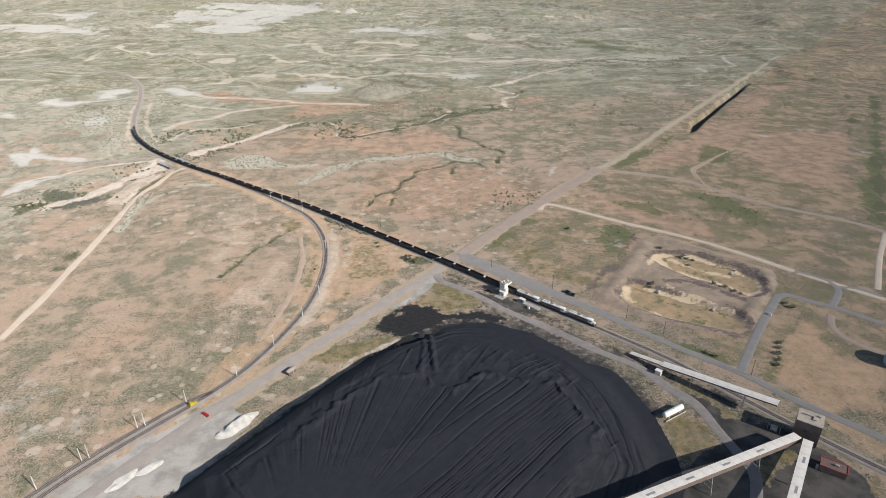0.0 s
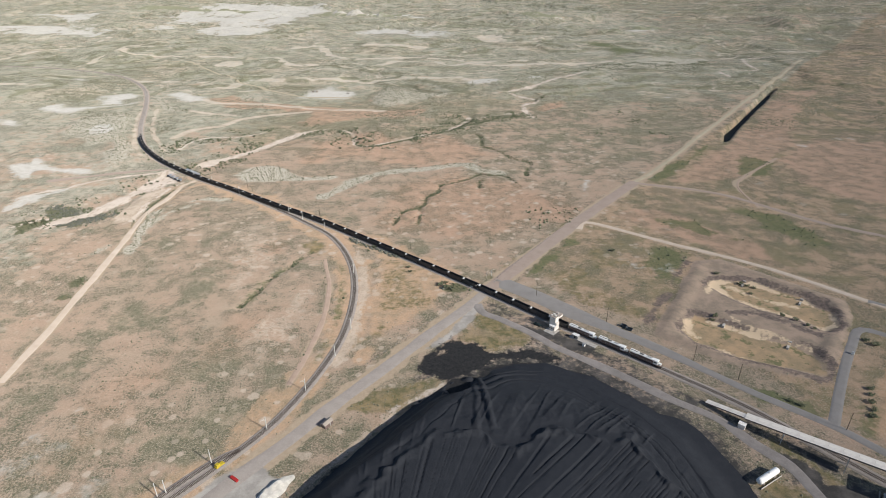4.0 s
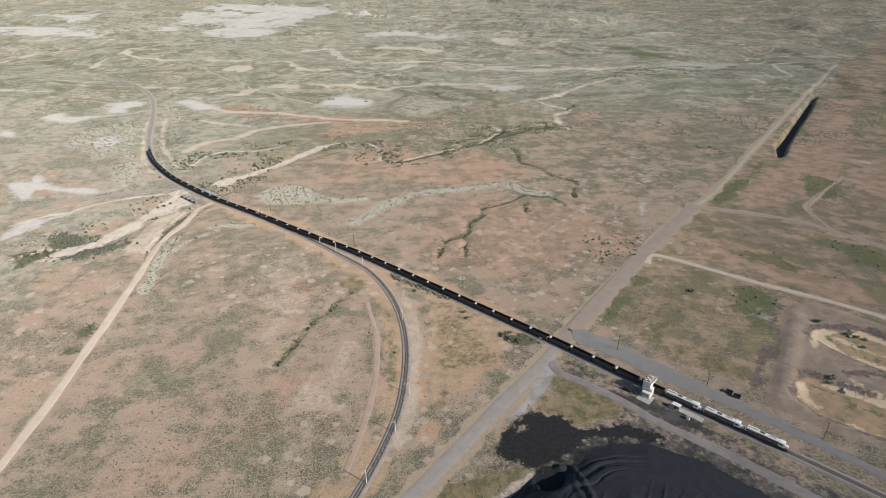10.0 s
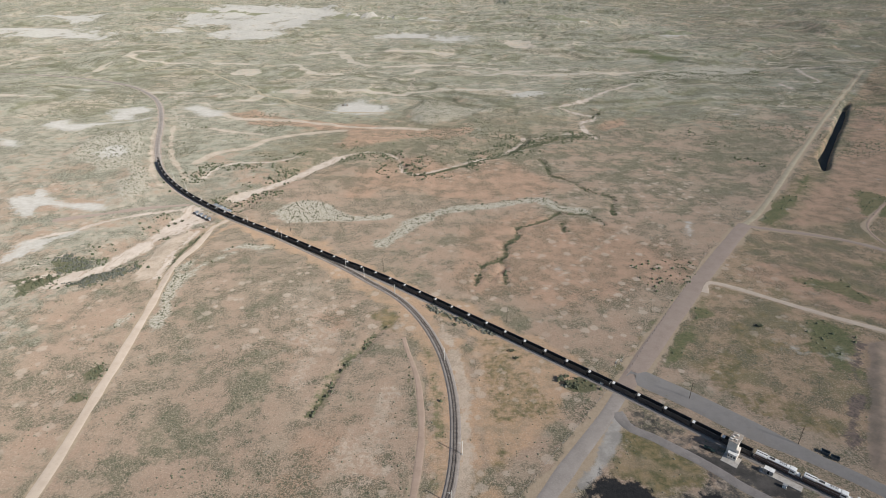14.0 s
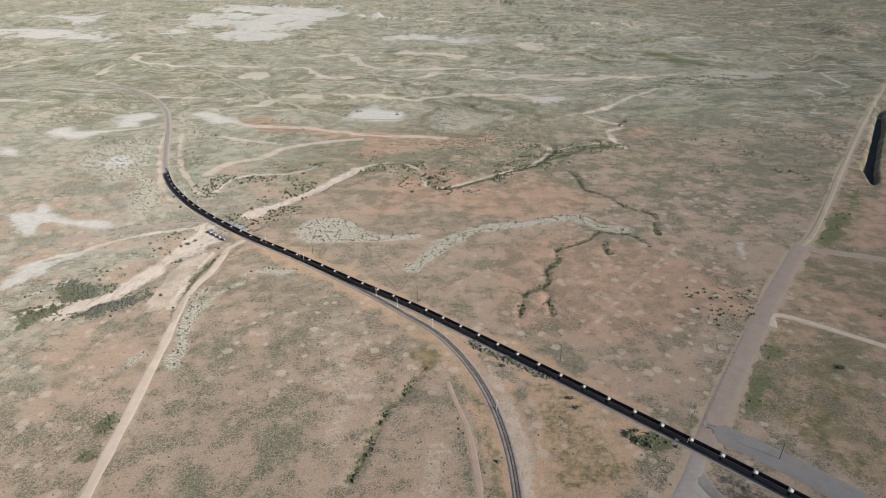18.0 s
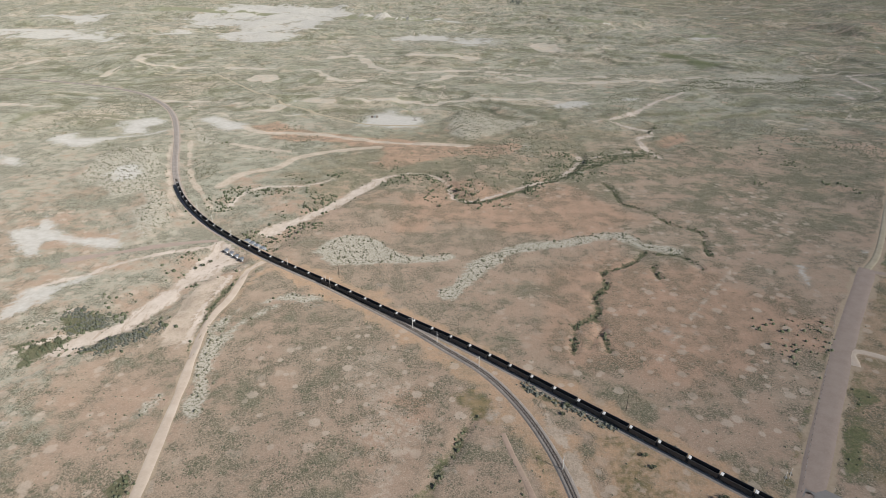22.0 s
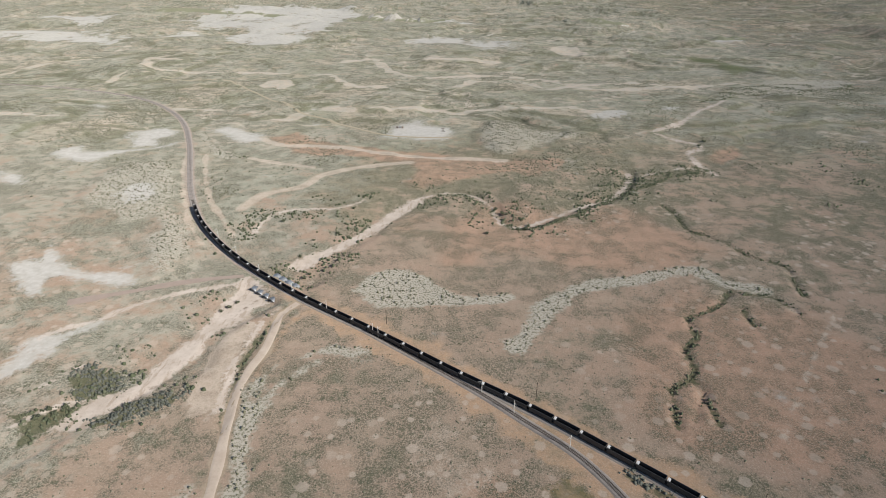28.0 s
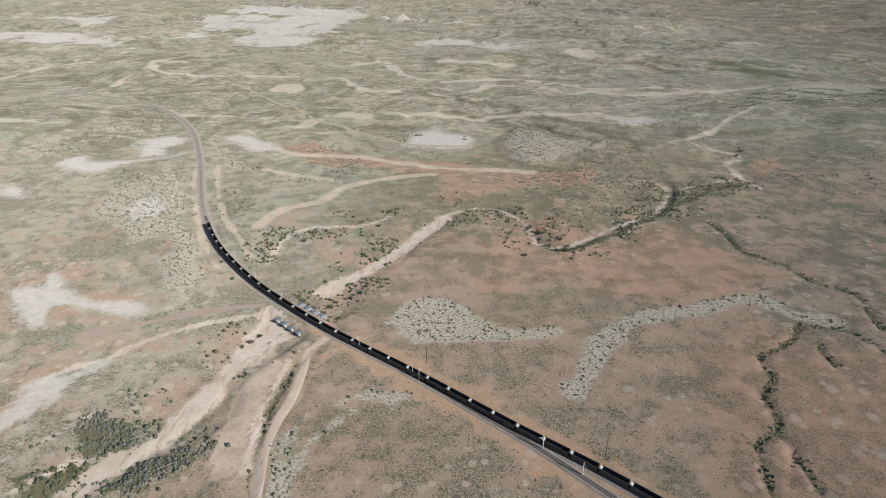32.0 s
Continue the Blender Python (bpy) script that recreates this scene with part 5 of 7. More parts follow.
def coal_car():
    car = thing("coal_car", "black open-top coal car with one white end panel", "rail car", "coal train cars")
    L, W = 7.35, 1.58
    # side sheets with their posts
    for s in (-1, 1):
        bm = bmesh.new()
        box(bm, -L, L, s * W - 0.03 if s > 0 else -W, s * W if s > 0 else -W + 0.03, 1.12, 3.62)
        for i in range(13):
            x = -L + 0.1 + i * (2 * L - 0.2) / 12
            box(bm, x - 0.06, x + 0.06, s * W - 0.01 if s > 0 else -W - 0.11, s * W + 0.11 if s > 0 else -W + 0.01, 1.15, 3.55)
        part("side_sheet", bm, CAR_SIDE, car)
        bm = bmesh.new()
        box(bm, s * L - 0.04, s * L + 0.04, -W, W, 1.12, 3.62)
        part("end_sheet", bm, CAR_SIDE, car)
    bm = bmesh.new()
    for s in (-1, 1):
        box(bm, -L - 0.1, L + 0.1, s * W - 0.09, s * W + 0.13, 3.56, 3.72, bevel=0.03)
        box(bm, s * L - 0.1, s * L + 0.1, -W, W, 3.56, 3.715, bevel=0.03)
    part("top_rail", bm, CAR_RIM, car)
    bm = bmesh.new()
    n = 10
    for i in range(n):
        u0, u1 = math.pi * i / n, math.pi * (i + 1) / n
        y0, y1 = -math.cos(u0) * (W - 0.05), -math.cos(u1) * (W - 0.05)
        z0, z1 = 1.7 - 0.95 * math.sin(u0), 1.7 - 0.95 * math.sin(u1)
        bm.faces.new([bm.verts.new(v) for v in ((-L, y0, z0), (L, y0, z0), (L, y1, z1), (-L, y1, z1))])
    part("tub_floor", bm, CAR_IN, car)
    bm = bmesh.new()
    box(bm, -8.0, 8.0, -0.25, 0.25, 0.72, 1.14)
    for e in (-1, 1):
        box(bm, e * 7.55 - 0.5, e * 7.55 + 0.5, -1.45, 1.45, 0.98, 1.12)
    part("underframe", bm, UNDER, car)
    # tan end platform with a bright white panel, on the trailing end
    bm = bmesh.new()
    box(bm, -L - 0.78, -L - 0.06, -1.45, 1.5, 3.0, 3.2, bevel=0.03)
    part("end_platform", bm, CAR_TAN, car, "tan end platform")
    bm = bmesh.new()
    box(bm, -0.75, 0.75, -0.95, 0.95, -0.05, 0.05, Matrix.Translation((-L + 0.15, -0.3, 3.86)) @ Matrix.Rotation(0.3, 4, "X"), 0.02)
    part("white_end_panel", bm, CAR_WHITE, car, "bright white end panel")
    bm = bmesh.new()
    for y in (-1.45, -1.0):
        beam(bm, (L + 0.14, y, 1.1), (L + 0.14, y, 3.6), 0.05)
    for k in range(6):
        beam(bm, (L + 0.14, -1.45, 1.3 + 0.4 * k), (L + 0.14, -1.0, 1.3 + 0.4 * k), 0.04)
    part("ladder", bm, UNDER, car)
    for x in (-5.9, 5.9):
        bogie(car, x)
    for e in (-1, 1):
        bm = bmesh.new()
        box(bm, e * 8.0 - 0.1, e * 8.0 + 0.12, -0.18, 0.18, 0.75, 1.05, bevel=0.04)
        part("coupler", bm, UNDER, car)
    return car


LOCO_WHITE = plain("locomotive_white", (0.80, 0.80, 0.78), (0.66, 0.64, 0.6), 3.0, 0.45, 0.0, 0.5)
LOCO_BODY = plain("locomotive_brown", (0.16, 0.105, 0.085), (0.11, 0.075, 0.065), 2.0, 0.5)
LOCO_DARK = plain("locomotive_grille", (0.05, 0.05, 0.052), (0.09, 0.085, 0.08), 0.5, 0.6, 0.3)
GLASS = plain("dark_cab_glass", (0.02, 0.025, 0.03), (0.03, 0.035, 0.04), 1.0, 0.15, 0.0, 0.6)


def locomotive():
    loco = thing("locomotive", "white-roofed diesel locomotive with a brown body", "locomotive", "train locomotives")
    bm = bmesh.new()
    box(bm, -10.8, 10.8, -1.5, 1.5, 1.25, 1.62, bevel=0.04)
    part("deck", bm, LOCO_BODY, loco)
    bm = bmesh.new()
    box(bm, -10.2, 5.6, -1.22, 1.22, 1.62, 4.0, bevel=0.1)
    part("hood", bm, LOCO_BODY, loco)
    bm = bmesh.new()
    box(bm, -10.3, -4.8, -1.58, 1.58, 3.5, 4.55, bevel=0.2)
    part("radiator_housing", bm, LOCO_WHITE, loco, "white flared radiator housing")
    bm = bmesh.new()
    box(bm, -4.7, 5.5, -1.3, 1.3, 3.7, 4.35, bevel=0.14)
    part("hood_roof", bm, LOCO_WHITE, loco, "white hood roof")
    bm = bmesh.new()
    for k in range(5):
        tube(bm, (-9.4 + k * 1.0, 0, 4.5), (-9.4 + k * 1.0, 0, 4.68), 0.42, n=12)
    part("fan", bm, LOCO_DARK, loco)
    bm = bmesh.new()
    box(bm, -3.9, -1.4, -0.6, 0.6, 4.3, 4.62, bevel=0.05)
    part("exhaust_housing", bm, LOCO_DARK, loco)
    bm = bmesh.new()
    box(bm, 0.2, 4.6, -0.75, 0.75, 4.3, 4.58, bevel=0.05)
    part("dynamic_brake_hatch", bm, LOCO_WHITE, loco)
    bm = bmesh.new()
    for y in (-0.35, 0.35):
        box(bm, 0.6, 4.2, y - 0.14, y + 0.14, 4.57, 4.64)
    part("brake_grille", bm, LOCO_DARK, loco)
    bm = bmesh.new()
    box(bm, 5.6, 8.6, -1.52, 1.52, 1.62, 4.55, bevel=0.16)
    part("cab", bm, LOCO_WHITE, loco, "white cab")
    bm = bmesh.new()
    for y in (-1.53, 1.53):
        box(bm, 6.0, 7.9, y - 0.015, y + 0.015, 2.9, 3.7)
    box(bm, 8.585, 8.615, -1.2, 1.2, 3.2, 3.85)
    part("cab_window", bm, GLASS, loco)
    bm = bmesh.new()
    box(bm, 8.6, 10.5, -0.85, 0.85, 1.62, 3.1, bevel=0.18)
    part("nose", bm, LOCO_WHITE, loco)
    bm = bmesh.new()
    box(bm, -3.0, 3.6, -1.4, 1.4, 0.35, 1.24, bevel=0.15)
    part("fuel_tank", bm, LOCO_DARK, loco)
    bm = bmesh.new()
    for y in (-1.47, 1.47):
        beam(bm, (-10.6, y, 2.6), (5.6, y, 2.6), 0.05)
        for k in range(12):
            beam(bm, (-10.6 + k * 1.47, y, 1.62), (-10.6 + k * 1.47, y, 2.6), 0.045)
    part("handrail", bm, LOCO_WHITE, loco)
    bm = bmesh.new()
    box(bm, 10.7, 10.95, -1.4, 1.4, 0.35, 1.3, bevel=0.05)
    part("pilot", bm, LOCO_DARK, loco)
    for x in (-6.6, 6.6):
        bogie(loco, x, 3, 1.85)
    return loco


front = S_FRONT + 11.1
loco = locomotive()
loco.matrix_basis = on_track(front, 22)
for k in (1, 2):
    copy_thing(loco, on_track(front + 22.3 * k, 22))
first = front + 22.3 * 2.5 + 8.2
car = coal_car()
car.matrix_basis = on_track(first, 16)
CARS = 45
for k in range(1, CARS):
    copy_thing(car, on_track(first + 16.18 * k, 16))

# ---- coal stockpile ----
def coal_mat():
    g = Graph("coal", 0.85, 0.0, 0.35)
    p = g.flat()
    c = g.mix(g.span(g.noise(5, 5, 0.7, p), 0.35, 0.7), (0.0165, 0.019, 0.0245), (0.0225, 0.025, 0.031))
    c = g.mix(g.span(g.noise(0.5, 3, 0.7, p), 0.5, 0.75, 0, 0.6), c, (0.027, 0.0285, 0.033))
    g.bump(g.noise(0.5, 4, 0.75, p), 0.5, 0.25)
    return g.done(c)


PUSHED = [(-112, 168), (-84, 209), (-60, 240), (-34, 270), (-11, 269), (8, 258), (17, 267), (30, 275), (45, 272), (57, 265), (68, 273), (75, 249), (83, 232), (72, 207), (60, 188), (44, 160)]


def crease(v, sharp):
    """Thin grooves where a noise passes through nought."""
    return np.clip(1 - np.abs(v) * sharp, 0, 1)


def coal_height(x, y):
    sd = inside(x, y, COAL) + 1.5 * fbm(x, y, 18, 101, 3)
    east = step(x - 0.6 * (y - 300), -40, 60)
    # steep on the west side, a long smooth ramp on the east
    body = (1 - east) * (15.5 * step(sd, -3, 22)) + east * (3.5 * step(sd, -2, 14) + 5.5 * step(sd, 12, 48))
    body += 3.0 * step(sd, 50, 95) * east
    body *= 0.32 + 0.68 * step(y + 0.1 * x, 338, 285)
    # fans of long dozer furrows: spread on the west, side by side on the east
    ang, rad = np.arctan2(y - 150, x + 58), np.hypot(x + 58, y - 150)
    beside = (x + 58) * math.sin(0.80) - (y - 150) * math.cos(0.80)
    a = np.where(ang > 0.93, (0.93 - ang) * 105, beside * 0.95) + 0.8 * fbm(x, y, 50, 103)
    lines = crease(vnoise(a, rad / 500, 3.0, 104), 9) + 0.8 * crease(vnoise(a, rad / 400, 1.9, 111), 8) * step(vnoise(a, rad / 40, 12, 114), -0.5, 0.2)
    lobe = inside(x, y, PUSHED) + 2.5 * vnoise(x, y, 8, 105) + 1.5 * vnoise(x, y, 3.5, 115)
    pushed = step(lobe, -2, 4)
    rim = np.exp(-((lobe - 0.5) / 2.2) ** 2) * step(y, 205, 235)
    h = body - 0.6 * lines * pushed * step(rad, 38, 66) + rim * (1.5 + 1.0 * vnoise(x, y, 5, 106)) + 0.8 * pushed
    # churned ground beyond the furrows, and wheel ruts round the ramp
    churn = step(lobe, -3, -9) * step(lobe, -44, -22) * step(sd, 14, 26)
    h += churn * (0.8 * fbm(x, y, 9, 107, 4) + 0.7 * crease(vnoise(a * 0.8, rad / 25, 3.2, 108), 3))
    ruts = crease(vnoise(sd + 2 * fbm(x, y, 60, 109), ang * 3, 3.0, 110), 6) * step(sd, 5, 9) * step(sd, 36, 26)
    h -= 0.55 * ruts * step(x - 0.3 * (y - 300), 20, 60)
    # spoil ridges running down to the reclaim pit at the north tip
    for line, tall in (([(-9, 326), (-7, 305), (-4.7, 276)], 1.5), ([(-12, 322), (-11.5, 298), (-13, 274)], 1.0), ([(-29, 312), (-24, 324), (-14, 327)], 2.2)):
        h += tall * step(far_from(x, y, line), 2.8, 0.2) * (1 + 0.4 * vnoise(x, y, 4, 116))
    d = np.hypot((x + 21.5) * 1.0, (y - 316) * 0.8) + 1.5 * vnoise(x, y, 6, 117)
    h -= 6.0 * step(d, 10, 4)
    d = np.hypot(x + 5, y - 333)
    h -= 2.0 * step(d, 4, 1.5)
    # long slips down the western face
    slips = crease(vnoise(sd + 2.5 * fbm(x, y, 30, 118), (x + y) / 30, 3.6, 112), 3) * (1 - east) * step(sd, 3, 8) * step(sd, 30, 20)
    h -= 1.5 * slips * step(vnoise(x, y, 45, 119), -0.5, 0.1)
    return np.maximum(h + 0.12 * fbm(x, y, 5, 113, 3) * step(sd, 1, 6), -0.4) - 0.05


bm = bmesh.new()
gx, gy = np.meshgrid(np.arange(-140, 122, 0.5), np.arange(136, 352, 0.5))
gz = coal_height(gx, gy)
keep = inside(gx, gy, COAL) > -9
me = bpy.data.meshes.new("coal_pile")
idx = -np.ones(gx.shape, int)
idx[keep] = np.arange(keep.sum())
a, b, c, d = idx[:-1, :-1], idx[:-1, 1:], idx[1:, 1:], idx[1:, :-1]
ok = (a >= 0) & (b >= 0) & (c >= 0) & (d >= 0)
quad = np.stack([a[ok], b[ok], c[ok], d[ok]], 1)
me.from_pydata(np.stack([gx[keep], gy[keep], gz[keep]], 1).tolist(), [], quad.tolist())
me.polygons.foreach_set("use_smooth", np.ones(len(me.polygons), bool))
me.materials.append(coal_mat())
tagged(new("coal_pile", me), "broad black coal stockpile scored by bulldozer tracks", "coal pile")
bm.free()

# ---- conveyors ----
CREAM = plain("cream_cladding", (0.76, 0.71, 0.64), (0.64, 0.59, 0.53), 4.0, 0.6)
BROWN = plain("brown_cladding", (0.20, 0.15, 0.13), (0.16, 0.12, 0.105), 4.0, 0.6)
ROOF = plain("tan_roof", (0.42, 0.36, 0.30), (0.33, 0.28, 0.235), 3.0, 0.8)
GALV = plain("galvanised_steel", (0.48, 0.48, 0.47), (0.34, 0.33, 0.32), 1.0, 0.5, 0.5)
CONCRETE = plain("pale_concrete", (0.46, 0.43, 0.39), (0.35, 0.32, 0.29), 2.0, 0.9)


def bluff(line, tall, deep, label, seed):
    """A fluted clay bluff: a steep gullied face before a flat-topped back."""
    pts = spline(line, 5.0)
    t = np.gradient(pts, axis=0)
    t /= np.linalg.norm(t, axis=1)[:, None]
    back = np.stack([-t[:, 1], t[:, 0]], 1)
    k = np.arange(len(pts)) * 5.0
    fade = step(k, 0, 70) * step(k, k[-1], k[-1] - 70) * (0.7 + 0.4 * vnoise(k, np.full_like(k, seed), 45, seed + 3))
    rows = []
    cols = np.linspace(0, 1, 14)
    for i, f in enumerate(cols):
        flute = 16 * np.abs(vnoise(k, np.full_like(k, seed), 26, seed)) + 7 * np.abs(vnoise(k, np.full_like(k, 3 + seed), 9, seed + 1))
        d = f * deep + flute * (1 - f) * step(np.full_like(k, f), 0.0, 0.3)
        p = pts + back * d[:, None]
        rise = step(np.full_like(k, f), 0.0, 0.42) * step(np.full_like(k, f), 1.0, 0.5)
        z = height(p[:, 0], p[:, 1]) - 2 + fade * tall * rise * (0.75 + 0.35 * vnoise(k, np.full_like(k, f * 3), 60, seed + 2))
        rows.append(np.stack([p[:, 0], p[:, 1], z], 1))
    bm = bmesh.new()
    vs = [[bm.verts.new(v) for v in row] for row in rows]
    for a, b in zip(vs[:-1], vs[1:]):
        for i in range(len(pts) - 1):
            bm.faces.new((a[i], a[i + 1], b[i + 1], b[i]))
    return tagged(part("clay_bluff", bm, CLAY), label, "bluff", "clay bluffs")


def clay_mat():
    g = Graph("badland_clay", 0.95, 0.0, 0.15)
    c = g.mix(g.span(g.noise(9, 5, 0.65), 0.35, 0.65), (0.56, 0.53, 0.48), (0.40, 0.37, 0.32))
    up = g.t.nodes.new("ShaderNodeSeparateXYZ")
    g.t.links.new(g.t.nodes.new("ShaderNodeNewGeometry").outputs["Normal"], up.inputs[0])
    c = g.mix(g.span(g.math("ADD", up.outputs[2], g.math("MULTIPLY", g.noise(20, 4), 0.15)), 0.9, 1.02), c, (0.25, 0.25, 0.165))
    return g.done(c)


CLAY = clay_mat()
bluff(BLUFF1, 34, 130, "pale grey fluted badland bluff under grassland", 1)
bluff(BLUFF2, 20, 110, "dark-topped grey clay bluff above a pale wash", 5)
bluff(BLUFF3, 18, 90, "low white clay bluff in open grassland", 9)
bluff([(-1500, 3050), (-1350, 3120), (-1200, 3050), (-1050, 3100), (-900, 3000)], 18, 140, "pale eroded badland ridge far across the plain", 13)


def spoil_heap(x, y, long, wide, tall, turn, label, seed):
    """A dumped heap with a crumbled crest and a ragged foot."""
    bm = bmesh.new()
    n = 34
    grid = [[None] * n for _ in range(n)]
    for i in range(n):
        for j in range(n):
            u, v = (i / (n - 1) * 2 - 1) * 1.15, (j / (n - 1) * 2 - 1) * 1.15
            px, py = np.array(u * long), np.array(v * wide)
            r = math.hypot(u, v) + 0.16 * float(vnoise(px, py, 5.0, seed))
            crest = float(np.clip(1.25 - r * 1.25, 0, 0.72)) / 0.72
            z = tall * crest * (0.75 + 0.35 * float(vnoise(px, py, 3.2, seed + 1))) - 0.3
            grid[i][j] = bm.verts.new((px, py, z))
    for i in range(n - 1):
        for j in range(n - 1):
            bm.faces.new((grid[i][j], grid[i + 1][j], grid[i + 1][j + 1], grid[i][j + 1]))
    g = Graph(label.split()[0] + "_spoil", 0.95, 0.0, 0.15)
    c = g.mix(g.span(g.noise(3, 5, 0.7), 0.35, 0.65), (0.68, 0.65, 0.59), (0.55, 0.52, 0.47))
    g.bump(g.noise(0.8, 4, 0.7), 0.6, 0.3)
    ob = part("spoil_heap", bm, g.done(c))
    ob.matrix_basis = Matrix.Translation((x, y, 0)) @ Matrix.Rotation(turn, 4, "Z")
    return tagged(ob, label, "heap", "spoil heaps")


spoil_heap(-114.5, 244.0, 15.0, 5.5, 3.2, 0.92, "white clay heap dumped beside the coal stockpile", 201)
spoil_heap(-150.0, 214.0, 8.0, 3.5, 1.6, 0.8, "pale low heap on bare grey ground", 207)
spoil_heap(-160.0, 206.0, 12.0, 4.0, 1.2, 0.95, "pale grey spoil heap on bare ground", 211)

# ---- vegetation ----
def leaf_mat(name, a, b, c):
    g = Graph(name, 0.85, 0.0, 0.2)
    r = g.island()
    col = g.mix(g.span(r, 0.0, 0.6), a, b)
    col = g.mix(g.span(r, 0.6, 1.0), col, c)
    col = g.mix(g.span(g.noise(0.4, 3), 0.4, 0.7, 0, 0.5), col, tuple(v * 0.55 for v in a))
    return g.done(col)


SAGE = leaf_mat("sagebrush", (0.20, 0.195, 0.13), (0.26, 0.25, 0.18), (0.15, 0.155, 0.095))
LEAF = leaf_mat("willow_leaf", (0.13, 0.145, 0.085), (0.175, 0.18, 0.115), (0.095, 0.11, 0.064))
SCRUB = leaf_mat("grey_scrub_leaf", (0.15, 0.155, 0.125), (0.19, 0.192, 0.158), (0.12, 0.127, 0.098))
BARK = plain("grey_bark", (0.12, 0.10, 0.08), (0.08, 0.065, 0.05), 0.3, 0.95)
rng = np.random.default_rng(7)


def sow(n, x0, x1, y0, y1, weight, big, small):
    """Places and radii of shrubs where the weight asks for them."""
    x, y = rng.uniform(x0, x1, n), rng.uniform(y0, y1, n)
    ok = rng.uniform(0, 1, n) < weight(x, y)
    x, y = x[ok], y[ok]
    return x, y, small + (big - small) * rng.uniform(0, 1, len(x)) ** 2.2


def sampled(field):
    def at(x, y):
        i = np.clip(np.searchsorted(GX, x) - 1, 0, len(GX) - 1)
        j = np.clip(np.searchsorted(GY, y) - 1, 0, len(GY) - 1)
        return field[j, i]
    return at


def shrubs(name, x, y, r, material, label, flat=0.62):
    """One mesh of many ragged little domes."""
    n, k = len(x), 5
    z = sheet_height(x, y)
    turn = rng.uniform(0, 6.28, n)
    ang = turn[:, None] + np.arange(k)[None] * (2 * math.pi / k)
    wob = rng.uniform(0.65, 1.3, (n, k))
    wob2 = rng.uniform(0.45, 0.95, (n, k))
    ring0 = np.stack([x[:, None] + np.cos(ang) * r[:, None] * wob, y[:, None] + np.sin(ang) * r[:, None] * wob, np.repeat(z[:, None] - 0.1, k, 1)], -1)
    h = r[:, None] * flat * rng.uniform(0.7, 1.5, (n, k))
    ang2 = ang + 0.5
    ring1 = np.stack([x[:, None] + np.cos(ang2) * r[:, None] * wob2, y[:, None] + np.sin(ang2) * r[:, None] * wob2, z[:, None] + h], -1)
    top = np.stack([x + rng.uniform(-0.3, 0.3, n) * r, y + rng.uniform(-0.3, 0.3, n) * r, z + r * flat * rng.uniform(1.2, 1.9, n)], -1)[:, None]
    verts = np.concatenate([ring0, ring1, top], 1).reshape(-1, 3)
    tri = []
    for a in range(k):
        b = (a + 1) % k
        tri += [(a, b, k + a), (b, k + b, k + a), (k + a, k + b, 2 * k)]
    faces = (np.array(tri)[None] + (np.arange(n) * (2 * k + 1))[:, None, None]).reshape(-1, 3)
    me = bpy.data.meshes.new(name)
    me.vertices.add(len(verts))
    me.vertices.foreach_set("co", verts.ravel())
    me.loops.add(faces.size)
    me.loops.foreach_set("vertex_index", faces.ravel())
    me.polygons.add(len(faces))
    me.polygons.foreach_set("loop_start", np.arange(0, faces.size, 3))
    me.update()
    me.materials.append(material)
    return tagged(new(name, me), label, "shrubs", kind="stuff")


clear = np.maximum.reduce([dirt, sand, bare * 0.97, bed, pans * 0.95, coaly, grey, ponds * 0.9, yard * 0.95, berm * 0.9])
rail_d = shoulder
road_d = from_lines([spline(l, 8) for l in (ROAD_WEST, ROAD_RED, ROAD_ACCESS, ROAD_PAVED, ROAD_SIDE, ROAD_PLANT, ROAD_HAUL)], 30)
open_land = (clear < 0.5) * (rail_d > 6.5) * (road_d > 8)
thick = np.clip(0.08 + 0.32 * olive + 0.4 * step(fbm(X, Y, 34, 121), 0.0, 0.5), 0, 1) * open_land * (1 - 0.85 * step(orange, 0.5, 0.75)) * (0.25 + 0.75 * step(fbm(X, Y, 120, 125) + 0.5 * fbm(X, Y, 40, 126), -0.25, 0.3))
w_sage = sampled(thick * (1 - 0.5 * step(red, 0.5, 0.7)) * (1 - 0.85 * field))
x, y, r = sow(260000, -560, 330, 190, 1000, w_sage, 0.62, 0.16)
shrubs("sagebrush", x, y, r, SAGE, "low grey-green sagebrush and bunch grass over dry prairie")
x, y, r = sow(90000, -1000, 700, 900, 1700, sampled(np.clip(0.05 + 0.9 * step(fbm(X, Y, 90, 122), 0.05, 0.5), 0, 1) * (clear < 0.5) * (rail_d > 8)), 1.5, 0.45)
shrubs("far_sagebrush", x, y, r, SAGE, "scattered dark sagebrush over rolling pale hills")
scrub = np.maximum(cover(X, Y, (BUSHG, GREYSCRUB, [(-36, 438), (-30, 448), (-22, 443), (-24, 434)]), (), 9, 10, 54), cover(X, Y, (), ((RAILBUSH, 7.0),), 4, 9, 56))
banks = np.clip(step(lush, 0.46, 0.56) * 0.95 + 0.1 * step(green, 0.5, 0.6), 0, 1) * (scrub < 0.45) * (rail_d > 6) * (road_d > 5)
x, y, r = sow(260000, -480, 420, 300, 1020, sampled(banks * 0.6), 1.2, 0.35)
shrubs("creek_shrubs", x, y, r, LEAF, "dense green willow shrubs along gullies and washes", 0.8)
x, y, r = sow(220000, -520, 20, 420, 740, sampled(step(scrub, 0.45, 0.6) * 0.5), 1.3, 0.4)
shrubs("grey_scrub", x, y, r, SCRUB, "dense grey-green scrub beside the dry wash", 0.7)
creek_d = from_lines((CREEKLINE, WASH, spline(CREEK_N, 10.0)), 90)
